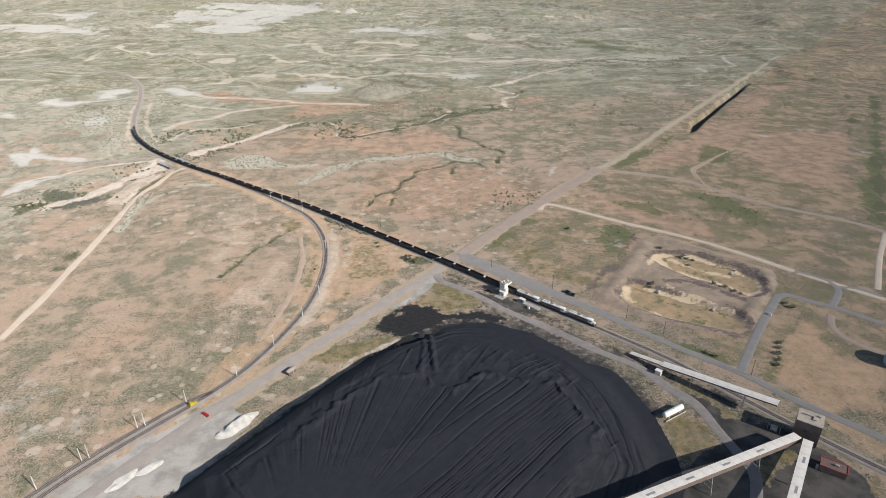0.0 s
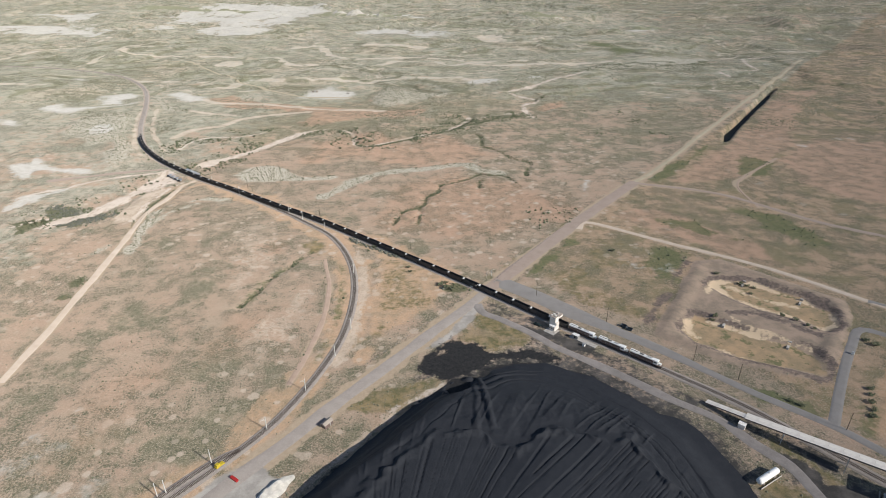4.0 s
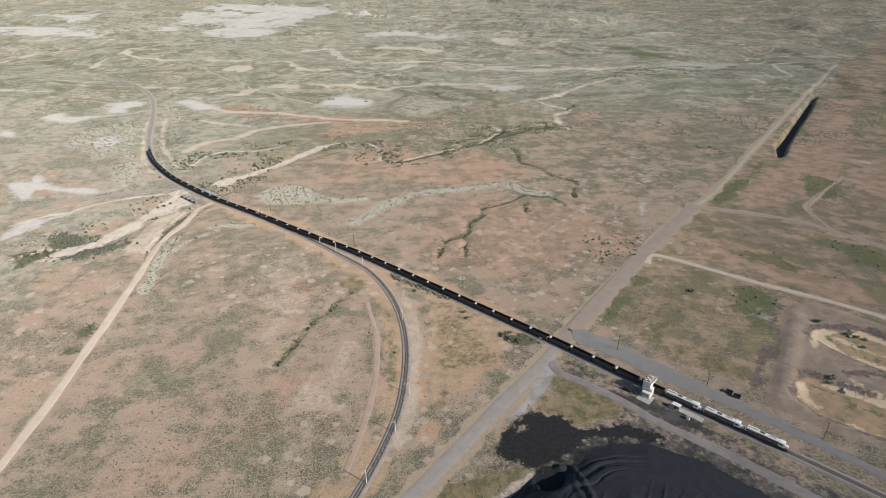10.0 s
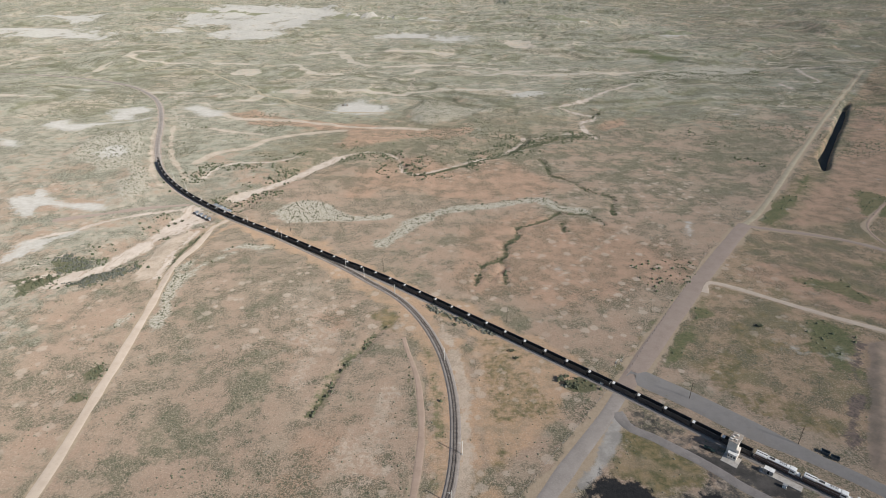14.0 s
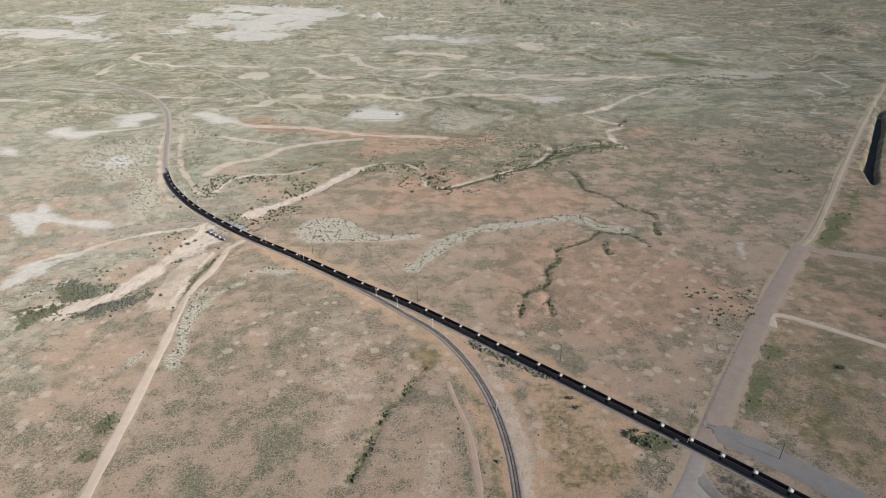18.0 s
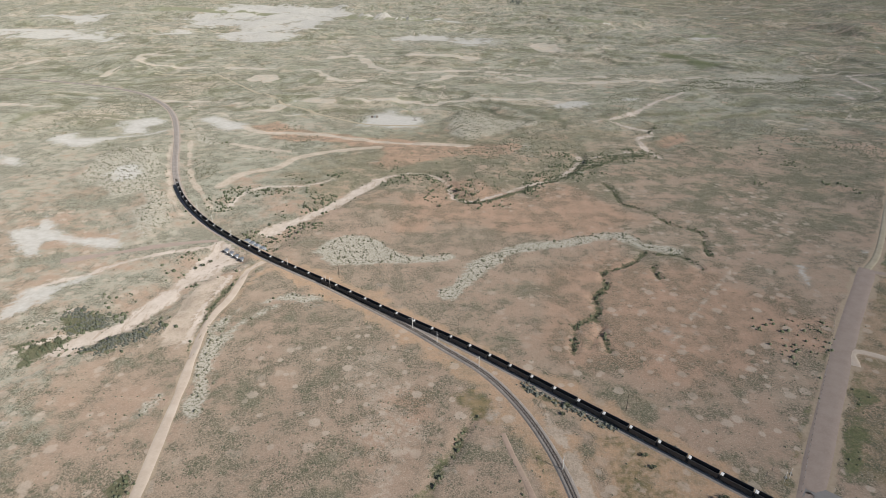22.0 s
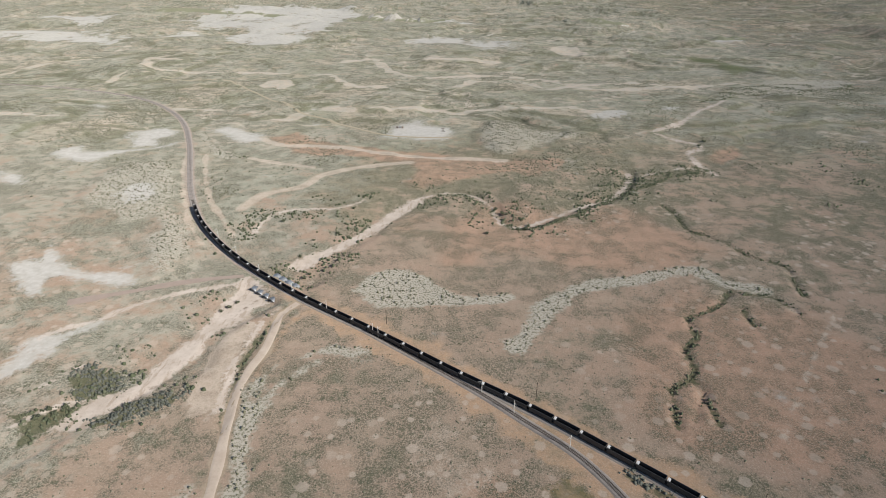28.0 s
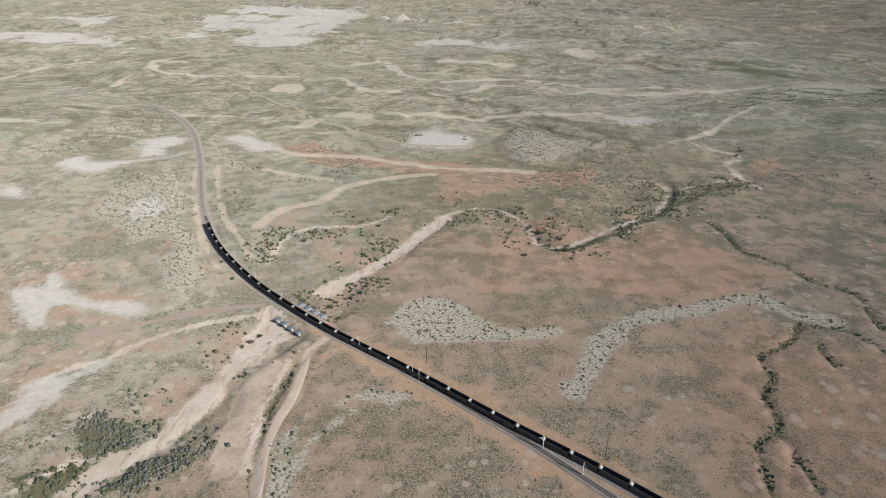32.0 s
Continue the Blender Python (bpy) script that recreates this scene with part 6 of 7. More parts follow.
near_creek = np.maximum(step(creek_d, 48, 8), 0.9 * step(cover(X, Y, (CREEKSCRUB, HILL3, FLOOD), ((SHRUBBAND, 22), (SHRUBBAND2, 14)), 14, 20, 69), 0.4, 0.6)) * step(fbm(X, Y, 26, 123), -0.05, 0.45) * (sand < 0.52) * (rail_d > 7) * (road_d > 5)
x, y, r = sow(130000, -480, 640, 540, 1560, sampled(near_creek), 1.7, 0.45)
shrubs("creek_shrubs", x, y, r, LEAF, "scattered dark green shrubs beside the dry creek", 0.8)
x, y, r = sow(5000, -60, 220, 480, 760, sampled(0.35 * step(inside(X, Y, DARKSPOTS), -6, 4)), 1.5, 0.6)
shrubs("creek_shrubs", x, y, r, LEAF, "cluster of dark round shrubs on bare soil", 0.8)
scree_w = step(scree, 0.47, 0.6)
x, y, r = sow(130000, -640, 700, 500, 1500, sampled(scree_w * 0.75), 1.15, 0.35)
shrubs("scree_shrubs", x, y, r, SAGE, "dark shrubs dotted over pale stony slopes", 0.8)


def bush(seed, label, size=1.0):
    """A many-stemmed bush: a short trunk with limbs, and clumps of leaves round them."""
    rs = random.Random(seed)
    top = thing("bush", label, "bush", "bushes")
    bm = bmesh.new()
    tips = []
    for k in range(6):
        a, lean = k * 1.05 + rs.uniform(-0.3, 0.3), rs.uniform(0.5, 1.3)
        tip = Vector((math.cos(a) * lean, math.sin(a) * lean, rs.uniform(1.0, 1.9)))
        tube(bm, (math.cos(a) * 0.1, math.sin(a) * 0.1, -0.15), tip, 0.09, 0.03, 5)
        tips.append(tip)
    part("trunk", bm, BARK, top)
    bm = bmesh.new()
    for k in range(70):
        t = rs.choice(tips)
        p = t * rs.uniform(0.7, 1.2) + Vector((rs.gauss(0, 0.42), rs.gauss(0, 0.42), rs.gauss(0, 0.25)))
        v = bmesh.ops.create_icosphere(bm, subdivisions=1, radius=rs.uniform(0.16, 0.36), matrix=Matrix.Translation(p) @ Matrix.Diagonal((1, 1, 0.75, 1)))["verts"]
        for w in v:
            w.co += Vector((rs.gauss(0, 0.07), rs.gauss(0, 0.07), rs.gauss(0, 0.05)))
    part("crown", bm, LEAF, top)
    return top


def plant(kinds, places):
    for i, (x, y, s) in enumerate(places):
        m = Matrix.Translation((x, y, float(sheet_height(np.array(x), np.array(y))))) @ Matrix.Rotation(i * 1.7, 4, "Z")
        o = copy_thing(kinds[i % len(kinds)], m)
        o.scale = (s * 0.62, s * 0.62, s * 0.5)


kinds = [bush(k, "dark green leafy bush on dry ground") for k in (1, 2, 3)]
for i, (o, (x, y)) in enumerate(zip(kinds, ((193.1, 458.7), (207.1, 446.4), (120.2, 503.3)))):
    o.matrix_basis = Matrix.Translation((x, y, float(sheet_height(np.array(x), np.array(y)))))
    o.scale = (1.4, 1.4, 1.0)
plant(kinds, [(211, 443, 1.8), (208, 431, 1.5), (216, 399, 1.9), (221, 391, 2.1), (225, 384, 1.7), (166, 397, 2.0), (163, 394, 1.6), (257, 361, 2.4), (254, 366, 2.0), (215, 440, 1.5), (228, 380, 1.3),
              (211, 294, 2.0), (215, 299, 1.8), (218, 305, 2.1), (222, 312, 1.7), (225, 317, 2.0), (176, 303, 1.8), (172, 307, 1.6), 
              (-28, 440, 2.6), (-24, 437, 2.2), (-32, 444, 2.4), (-28, 447, 1.8), (-59, 474, 1.6), (-57, 466, 1.5), (-92, 512, 1.8), (-96, 505, 1.4)])
plant(kinds, [(-437, 575, 2.2), (-433, 572, 2.0), (-429, 577, 2.4), (-425, 576, 1.9), (-440, 568, 2.3), (-399, 577, 1.7), (-395, 580, 1.5), (-372, 690, 2.0), (-368, 697, 1.8), (-376, 684, 1.6),
              (-368, 841, 2.2), (-361, 859, 2.0), (-352, 862, 1.7), (-303, 872, 2.1), (-296, 838, 1.9), (-330, 800, 1.6), (-310, 815, 1.8), (-335, 768, 1.7), (-169, 814, 2.2), (-131, 831, 2.4), (-127, 838, 2.0), (-138, 829, 2.2),
              (3, 940, 2.2), (10, 948, 1.9), (-133, 849, 2.3), (-150, 868, 2.5), (-147, 862, 2.1), (-156, 880, 2.4), (-177, 887, 2.0), (152, 1111, 3.0), (140, 1095, 2.6), (-325, 735, 2.2), (-347, 742, 2.0), (-322, 742, 1.8)])

# ---- loading house over the main line ----
def at_rail(x, y):
    """A pose beside the rails, with x along the line towards the train's front."""
    k = int(np.argmin(np.hypot(LINE[:, 0] - x, LINE[:, 1] - y)))
    d = LINE[max(k - 3, 0)] - LINE[min(k + 3, len(LINE) - 1)]
    return Matrix.Translation((LINE[k][0], LINE[k][1], 0)) @ Matrix.Rotation(math.atan2(d[1], d[0]), 4, "Z")


def loading_house():
    top = thing("loading_house", "cream metal loading house straddling the railway", "loading tower")
    top.matrix_basis = at_rail(50.0, 386.5)
    bm = bmesh.new()
    box(bm, -3.4, 1.2, -6.6, -2.3, 0, 9.2, bevel=0.06)
    part("near_tower", bm, CREAM, top)
    for x in (-3.2, 0.9):
        bm = bmesh.new()
        box(bm, x - 0.18, x + 0.18, 2.5, 2.86, 0, 6.9, bevel=0.03)
        part("far_column", bm, GALV, top, "galvanised steel column")
    bm = bmesh.new()
    box(bm, -3.4, 1.2, -2.298, 2.9, 6.7, 8.3, bevel=0.06)
    part("bridge_housing", bm, CREAM, top)
    bm = bmesh.new()
    box(bm, -3.6, 1.4, -2.296, 3.1, 8.3, 8.45, bevel=0.04)
    part("bridge_roof", bm, ROOF, top)
    bm = bmesh.new()
    box(bm, -3.6, 1.4, -6.8, -2.1, 9.2, 9.42, bevel=0.04)
    part("roof", bm, ROOF, top)
    for x, y, z in ((-2.4, -5.4, 9.42), (-0.3, -4.6, 9.42), (-2.2, -3.2, 9.42), (-1.1, 0.4, 8.45)):
        bm = bmesh.new()
        box(bm, x - 0.6, x + 0.6, y - 0.5, y + 0.5, z, z + 0.9, bevel=0.08)
        part("roof_vent", bm, CREAM, top)
    bm = bmesh.new()
    for x in (-3.5, 1.3):
        for y in (-6.7, -4.4, -2.2):
            beam(bm, (x, y, 9.42), (x, y, 10.5), 0.06)
        beam(bm, (x, -6.7, 10.5), (x, -2.2, 10.5), 0.06)
    beam(bm, (-3.5, -6.7, 10.5), (1.3, -6.7, 10.5), 0.06)
    part("railing", bm, GALV, top)
    bm = bmesh.new()
    box(bm, 1.202, 2.6, -7.0, -3.4, 0.25, 5.6, bevel=0.04)
    part("stair_tower", bm, CREAM, top)
    bm = bmesh.new()
    box(bm, -1.8, 2.6, -9.2, -6.99, 0.25, 3.6, bevel=0.05)
    part("control_room", bm, CREAM, top)
    bm = bmesh.new()
    box(bm, -2.0, 2.8, -9.4, -7.02, 3.602, 3.8, bevel=0.03)
    part("control_room_roof", bm, CAR_WHITE, top)
    bm = bmesh.new()
    for x in (-1.2, 0.2, 1.6):
        box(bm, x - 0.4, x + 0.4, -9.215, -9.19, 1.4, 2.5)
    part("control_room_window", bm, GLASS, top)
    bm = bmesh.new()
    box(bm, -3.42, -3.4, -4.9, -3.7, 0.2, 2.3)
    part("door", bm, GALV, top)


loading_house()


def slab(name, x0, x1, y0, y1, h, label):
    bm = bmesh.new()
    box(bm, x0, x1, y0, y1, -0.3, h, bevel=0.05)
    ob = part(name, bm, CONCRETE)
    ob.matrix_basis = at_rail(50.0, 386.5)
    return tagged(ob, label, "slab")


slab("concrete_apron", -3.6, 4.6, -13.4, -5.4, 0.24, "pale concrete apron before the loading house")
slab("concrete_platform", 13.5, 33.0, -7.6, -3.6, 0.55, "long low concrete platform beside the track")


def equipment_shed():
    top = thing("equipment_shed", "small white equipment shed on the platform", "shed")
    top.matrix_basis = at_rail(50.0, 386.5) @ Matrix.Translation((17.5, -5.9, 0.55))
    bm = bmesh.new()
    box(bm, -2.2, 2.2, -1.3, 1.3, 0, 2.5, bevel=0.03)
    part("wall", bm, GALV, top)
    bm = bmesh.new()
    box(bm, -2.4, 2.4, -1.5, 1.5, 2.5, 2.68, bevel=0.03)
    part("roof", bm, CAR_WHITE, top)
    bm = bmesh.new()
    box(bm, -0.4, 0.5, -1.32, -1.3, 0.05, 2.05)
    part("door", bm, GLASS, top)


equipment_shed()


def cabinet(x, y, label):
    top = thing("electrical_cabinet", label, "cabinet", "electrical cabinets")
    top.matrix_basis = Matrix.Translation((x, y, 0.0)) @ Matrix.Rotation(-0.8, 4, "Z")
    bm = bmesh.new()
    box(bm, -0.9, 0.9, -0.7, 0.7, -0.2, 1.9, bevel=0.04)
    part("body", bm, CAR_WHITE, top)
    bm = bmesh.new()
    box(bm, -1.0, 1.0, -0.8, 0.8, 1.9, 1.98)
    part("lid", bm, GALV, top)


cabinet(63.5, 362.5, "white electrical cabinet beside the platform")
cabinet(236.2, 351.5, "white electrical cabinet beside the plant road")


def blue_bin(x, y, turn):
    top = thing("waste_skip", "dark blue steel skip in dry grass beside the road", "skip", "waste skips")
    top.matrix_basis = Matrix.Translation((x, y, 0.0)) @ Matrix.Rotation(turn, 4, "Z")
    blue = bpy.data.materials.get("dark_blue_steel") or plain("dark_blue_steel", (0.045, 0.065, 0.085), (0.07, 0.085, 0.095), 0.8, 0.6)
    bm = bmesh.new()
    vs = [bm.verts.new(v) for v in ((-1.6, -1.1, 0.0), (1.6, -1.1, 0.0), (1.6, 1.1, 0.0), (-1.6, 1.1, 0.0), (-2.1, -1.2, 1.7), (2.1, -1.2, 1.7), (2.1, 1.2, 1.7), (-2.1, 1.2, 1.7), (-1.95, -1.08, 1.7), (1.95, -1.08, 1.7), (1.95, 1.08, 1.7), (-1.95, 1.08, 1.7), (-1.5, -1.0, 0.2), (1.5, -1.0, 0.2), (1.5, 1.0, 0.2), (-1.5, 1.0, 0.2))]
    for i in range(4):
        j = (i + 1) % 4
        bm.faces.new((vs[i], vs[j], vs[4 + j], vs[4 + i]))
        bm.faces.new((vs[4 + i], vs[4 + j], vs[8 + j], vs[8 + i]))
        bm.faces.new((vs[8 + i], vs[8 + j], vs[12 + j], vs[12 + i]))
    bm.faces.new(vs[3::-1]), bm.faces.new(vs[12:16])
    part("body", bm, blue, top)
    bm = bmesh.new()
    for s in (-1, 1):
        box(bm, -2.1, 2.1, s * 1.22 - 0.05, s * 1.22 + 0.05, 1.55, 1.75, bevel=0.02)
    part("rim", bm, blue, top)


blue_bin(96.5, 384.5, -0.75)
blue_bin(99.3, 380.6, -0.6)


def pickup():
    top = thing("pickup_truck", "dark green pickup truck parked beside the track", "pickup truck")
    top.matrix_basis = Matrix.Translation((36.4, 387.0, 0.02)) @ Matrix.Rotation(-0.72, 4, "Z")
    paint = plain("dark_green_paint", (0.02, 0.035, 0.032), (0.03, 0.045, 0.04), 1.0, 0.3, 0.2, 0.6)
    tyre = plain("tyre_rubber", (0.02, 0.02, 0.02), (0.035, 0.033, 0.03), 0.3, 0.9)
    bm = bmesh.new()
    box(bm, -2.8, 2.8, -0.97, 0.97, 0.5, 1.0, bevel=0.1)
    box(bm, 1.2, 2.75, -0.93, 0.93, 0.9, 1.2, bevel=0.1)
    part("body", bm, paint, top)
    bm = bmesh.new()
    box(bm, -0.7, 1.3, -0.88, 0.88, 1.0, 1.8, bevel=0.22)
    part("cab", bm, paint, top)
    bm = bmesh.new()
    for s in (-1, 1):
        box(bm, -2.75, -0.75, s * 0.92 - 0.05, s * 0.92 + 0.05, 1.0, 1.3, bevel=0.02)
    box(bm, -2.8, -2.7, -0.9, 0.9, 1.0, 1.3, bevel=0.02)
    part("bed_side", bm, paint, top)
    bm = bmesh.new()
    box(bm, 1.12, 1.26, -0.7, 0.7, 1.3, 1.62)
    for s in (-1, 1):
        box(bm, -0.4, 0.9, s * 0.885 - 0.01, s * 0.885 + 0.01, 1.3, 1.62)
    part("window", bm, GLASS, top)
    first_wheel = None
    for x in (-1.8, 1.8):
        for y in (-0.85, 0.85):
            if first_wheel is None:
                wm = bmesh.new()
                tube(wm, (0, -0.13, 0), (0, 0.13, 0), 0.38, n=14)
                first_wheel = part("wheel", wm, tyre, top)
                first_wheel.location = (x, y, 0.38)
            else:
                again(first_wheel, top, Matrix.Translation((x, y, 0.38)))


pickup()

# ---- conveyors and transfer house ----
def gallery(name, a, b, wide, tall, label, bents, skirt=0.0, top_mat=None):
    """A covered conveyor from a to b: deck walls, roof sheets with seams, and trestle bents."""
    a, b = Vector(a), Vector(b)
    top = thing(name, label, "conveyor", "conveyor galleries")
    run = (b - a)
    flat = Vector((run.x, run.y, 0)).length
    m = Matrix.Translation(a) @ Matrix.Rotation(math.atan2(run.y, run.x), 4, "Z") @ Matrix.Rotation(-math.atan2(run.z, flat), 4, "Y")
    n = run.length
    bm = bmesh.new()
    box(bm, 0, n, -wide / 2, wide / 2, -tall, -0.1, m)
    part("casing", bm, BROWN, top)
    count = max(3, int(n / 6))
    sheet = None
    for k in range(count):
        mm = m @ Matrix.Translation((n * k / count, 0, 0))
        if sheet is None:
            sm = bmesh.new()
            box(sm, 0.02, n / count - 0.02, -wide / 2 - 0.2, wide / 2 + 0.2, -0.098, 0.04, bevel=0.015)
            sheet = part("roof_sheet", sm, top_mat or CREAM, top)
            sheet.matrix_basis = mm
        else:
            again(sheet, top, mm)
    if n > 60 and tall > 2:
        hatch = None
        for k in range(int(n / 24)):
            mm = m @ Matrix.Translation((n - 12 - 24 * k, 0.35, 0.042))
            if hatch is None:
                hm = bmesh.new()
                box(hm, -2.6, 2.6, -0.55, 0.55, 0, 0.06, bevel=0.02)
                hatch = part("roof_hatch", hm, GALV, top, "grey roof hatch")
                hatch.matrix_basis = mm
            else:
                again(hatch, top, mm)
    for f in bents:
        p = a + run * f
        bm = bmesh.new()
        side = Vector((-run.y, run.x, 0)).normalized()
        for s in (-1, 1):
            beam(bm, p + side * s * wide * 0.45 - Vector((0, 0, tall)), Vector((p.x, p.y, -0.3)) + side * s * wide * 0.8, 0.35)
        for z in (0.3, 0.65):
            zz = (p.z - tall) * z
            w = wide * (0.8 - 0.35 * z)
            beam(bm, Vector((p.x, p.y, zz)) - side * w, Vector((p.x, p.y, zz)) + side * w, 0.22)
        beam(bm, Vector((p.x, p.y, 0)) - side * wide * 0.8, p + side * wide * 0.45 - Vector((0, 0, tall)), 0.15)
        part("trestle", bm, GALV, top)
    return top


gallery("conveyor_gallery", (122.0, 306.0, 1.9), (136.5, 290.2, 5.0), 3.2, 0.9, "pale roofed low end of a coal conveyor", ())
gallery("conveyor_gallery", (136.6, 290.1, 5.3), (184.3, 246.0, 12.0), 5.2, 1.0, "long cream-roofed sloping coal conveyor", (0.3, 0.75))
gallery("conveyor_gallery", (184.0, 225.0, 9.0), (60.0, 168.0, 19.0), 4.2, 3.2, "cream-roofed coal conveyor rising over the stockpile", (0.22, 0.46, 0.75))
gallery("conveyor_gallery", (187.5, 221.5, 9.0), (140.0, 160.0, 14.0), 4.2, 3.2, "cream-roofed coal conveyor leading to the plant", (0.35, 0.8))


def transfer_house():
    top = thing("transfer_house", "brown metal conveyor transfer house with a tan flat roof", "industrial building")
    top.matrix_basis = Matrix.Translation((193.6, 232.2, 0)) @ Matrix.Rotation(math.atan2(-6.9, 9.6), 4, "Z")
    bm = bmesh.new()
    box(bm, -5.9, 5.9, -5.4, 5.4, -0.3, 13.8, bevel=0.05)
    part("wall", bm, BROWN, top)
    bm = bmesh.new()
    box(bm, -6.0, 6.0, -5.5, 5.5, 13.8, 14.1, bevel=0.03)
    part("roof", bm, ROOF, top)
    for k, (x0, x1, y0, y1, h) in enumerate(((-3.6, 1.6, 0.8, 1.6, 0.7), (1.0, 2.6, -1.8, 1.6, 0.6), (3.2, 4.4, 2.0, 3.4, 0.9))):
        bm = bmesh.new()
        box(bm, x0, x1, y0, y1, 14.1, 14.1 + h, bevel=0.04)
        part("roof_duct", bm, ROOF, top)
    bm = bmesh.new()
    for k in range(23):
        box(bm, -5.8 + k * 0.52, -5.7 + k * 0.52, -5.46, -5.4, 0, 13.7)
    part("cladding_ribs", bm, BROWN, top)["kind"] = "stuff"
    for x in (-1.4, -0.4):
        bm = bmesh.new()
        box(bm, x - 0.3, x + 0.3, -5.48, -5.42, 8.0, 8.9)
        part("louvre", bm, LOCO_DARK, top)


transfer_house()


def switch_house():
    top = thing("switch_house", "low brown building with a red-trimmed flat roof", "industrial building")
    top.matrix_basis = Matrix.Translation((195.2, 209.6, 0)) @ Matrix.Rotation(math.atan2(-6.9, 9.6), 4, "Z")
    red = plain("red_trim", (0.38, 0.07, 0.055), (0.28, 0.05, 0.04), 1.0, 0.6)
    bm = bmesh.new()
    box(bm, -5.7, 5.7, -3.4, 3.4, -0.3, 3.7, bevel=0.04)
    part("wall", bm, BROWN, top)
    bm = bmesh.new()
    box(bm, -5.6, 5.6, -3.3, 3.3, 3.7, 3.82)
    part("roof", bm, plain("gravel_roof", (0.20, 0.14, 0.12), (0.16, 0.11, 0.1), 1.5, 0.95), top)
    bm = bmesh.new()
    for s in (-1, 1):
        box(bm, -5.9, 5.9, s * 3.5 - 0.15, s * 3.5 + 0.15, 3.65, 4.1)
        box(bm, s * 5.8 - 0.15, s * 5.8 + 0.15, -3.35, 3.35, 3.65, 4.1)
    part("red_trim", bm, red, top, "bright red roof trim")
    bm = bmesh.new()
    box(bm, 0.2, 2.0, -0.6, 0.6, 3.82, 4.9, bevel=0.1)
    part("roof_unit", bm, GALV, top)
    bm = bmesh.new()
    box(bm, -7.2, -6.0, -3.0, -1.2, -0.2, 2.0, bevel=0.05)
    part("condenser", bm, GALV, top)


switch_house()


def gas_tank():
    top = thing("gas_tank", "white horizontal gas tank on concrete saddles", "tank")
    top.matrix_basis = Matrix.Translation((129.8, 251.0, 0)) @ Matrix.Rotation(math.atan2(8.1, 14.1), 4, "Z")
    white = plain("white_tank_paint", (0.82, 0.82, 0.80), (0.72, 0.71, 0.68), 3.0, 0.35)
    bm = bmesh.new()
    tube(bm, (-6.6, 0, 2.4), (6.6, 0, 2.4), 1.7, n=24, caps=False)
    for e in (-1, 1):
        bmesh.ops.create_uvsphere(bm, u_segments=24, v_segments=12, radius=1.7, matrix=Matrix.Translation((e * 6.6, 0, 2.4)) @ Matrix.Diagonal((0.75, 1, 1, 1)))
    for f in bm.faces:
        f.smooth = True
    part("vessel", bm, white, top)
    for x in (-4.4, 4.4):
        bm = bmesh.new()
        box(bm, x - 0.4, x + 0.4, -1.4, 1.4, -0.2, 1.25, bevel=0.04)
        part("saddle", bm, CONCRETE, top)
    bm = bmesh.new()
    tube(bm, (0, 0, 4.0), (0, 0, 4.5), 0.3, n=10)
    part("manway", bm, GALV, top)
    bm = bmesh.new()
    box(bm, -8.2, 8.2, -2.6, -2.3, -0.2, 0.5, bevel=0.03)
    part("kerb", bm, CONCRETE, top)


gas_tank()


def tunnel_shed():
    top = thing("tail_shed", "small pale shed under the conveyor's low end", "shed")
    top.matrix_basis = Matrix.Translation((133.6, 286.4, 0)) @ Matrix.Rotation(-0.75, 4, "Z")
    bm = bmesh.new()
    box(bm, -1.8, 1.8, -1.4, 1.4, -0.2, 2.9, bevel=0.04)
    part("wall", bm, CREAM, top)
    bm = bmesh.new()
    box(bm, -2.0, 2.0, -1.6, 1.6, 2.9, 3.05, bevel=0.03)
    part("roof", bm, CAR_WHITE, top)


tunnel_shed()


def substation(x, y):
    top = thing("transformer", "pale transformer in a fenced yard by the transfer house", "transformer")
    top.matrix_basis = Matrix.Translation((x, y, 0)) @ Matrix.Rotation(-0.6, 4, "Z")
    bm = bmesh.new()
    box(bm, -1.6, 1.6, -1.1, 1.1, -0.1, 2.4, bevel=0.06)
    part("tank", bm, GALV, top)
    for k in range(5):
        bm = bmesh.new()
        box(bm, -1.5 + k * 0.65, -1.2 + k * 0.65, -1.5, -1.1, 0.3, 2.0)
        part("radiator_fin", bm, CREAM, top)
    for x in (-3, 3):
        bm = bmesh.new()
        box(bm, x - 0.06, x + 0.06, -2.4, 2.4, -0.1, 1.9)
        part("fence_panel", bm, GALV, top)


substation(180.5, 238.5)


def round_tank():
    top = thing("storage_tank", "blue-grey round storage tank on a gravel apron", "tank")
    top.location = (287.0, 293.0, 0)
    steel = plain("blue_grey_tank", (0.30, 0.36, 0.42), (0.24, 0.29, 0.34), 4.0, 0.5)
    bm = bmesh.new()
    tube(bm, (0, 0, -0.2), (0, 0, 8.5), 8.0, n=40)
    part("shell", bm, steel, top)
    bm = bmesh.new()
    bmesh.ops.create_cone(bm, cap_ends=True, segments=40, radius1=8.15, radius2=0.4, depth=1.2, matrix=Matrix.Translation((0, 0, 9.1)))
    part("roof", bm, CAR_WHITE, top)


round_tank()

# ---- poles along the railway ----
POLE = plain("pale_pole_steel", (0.80, 0.77, 0.72), (0.66, 0.63, 0.58), 1.5, 0.55, 0.2)
WOOD = plain("dark_pole_wood", (0.075, 0.055, 0.042), (0.11, 0.085, 0.065), 0.8, 0.9)


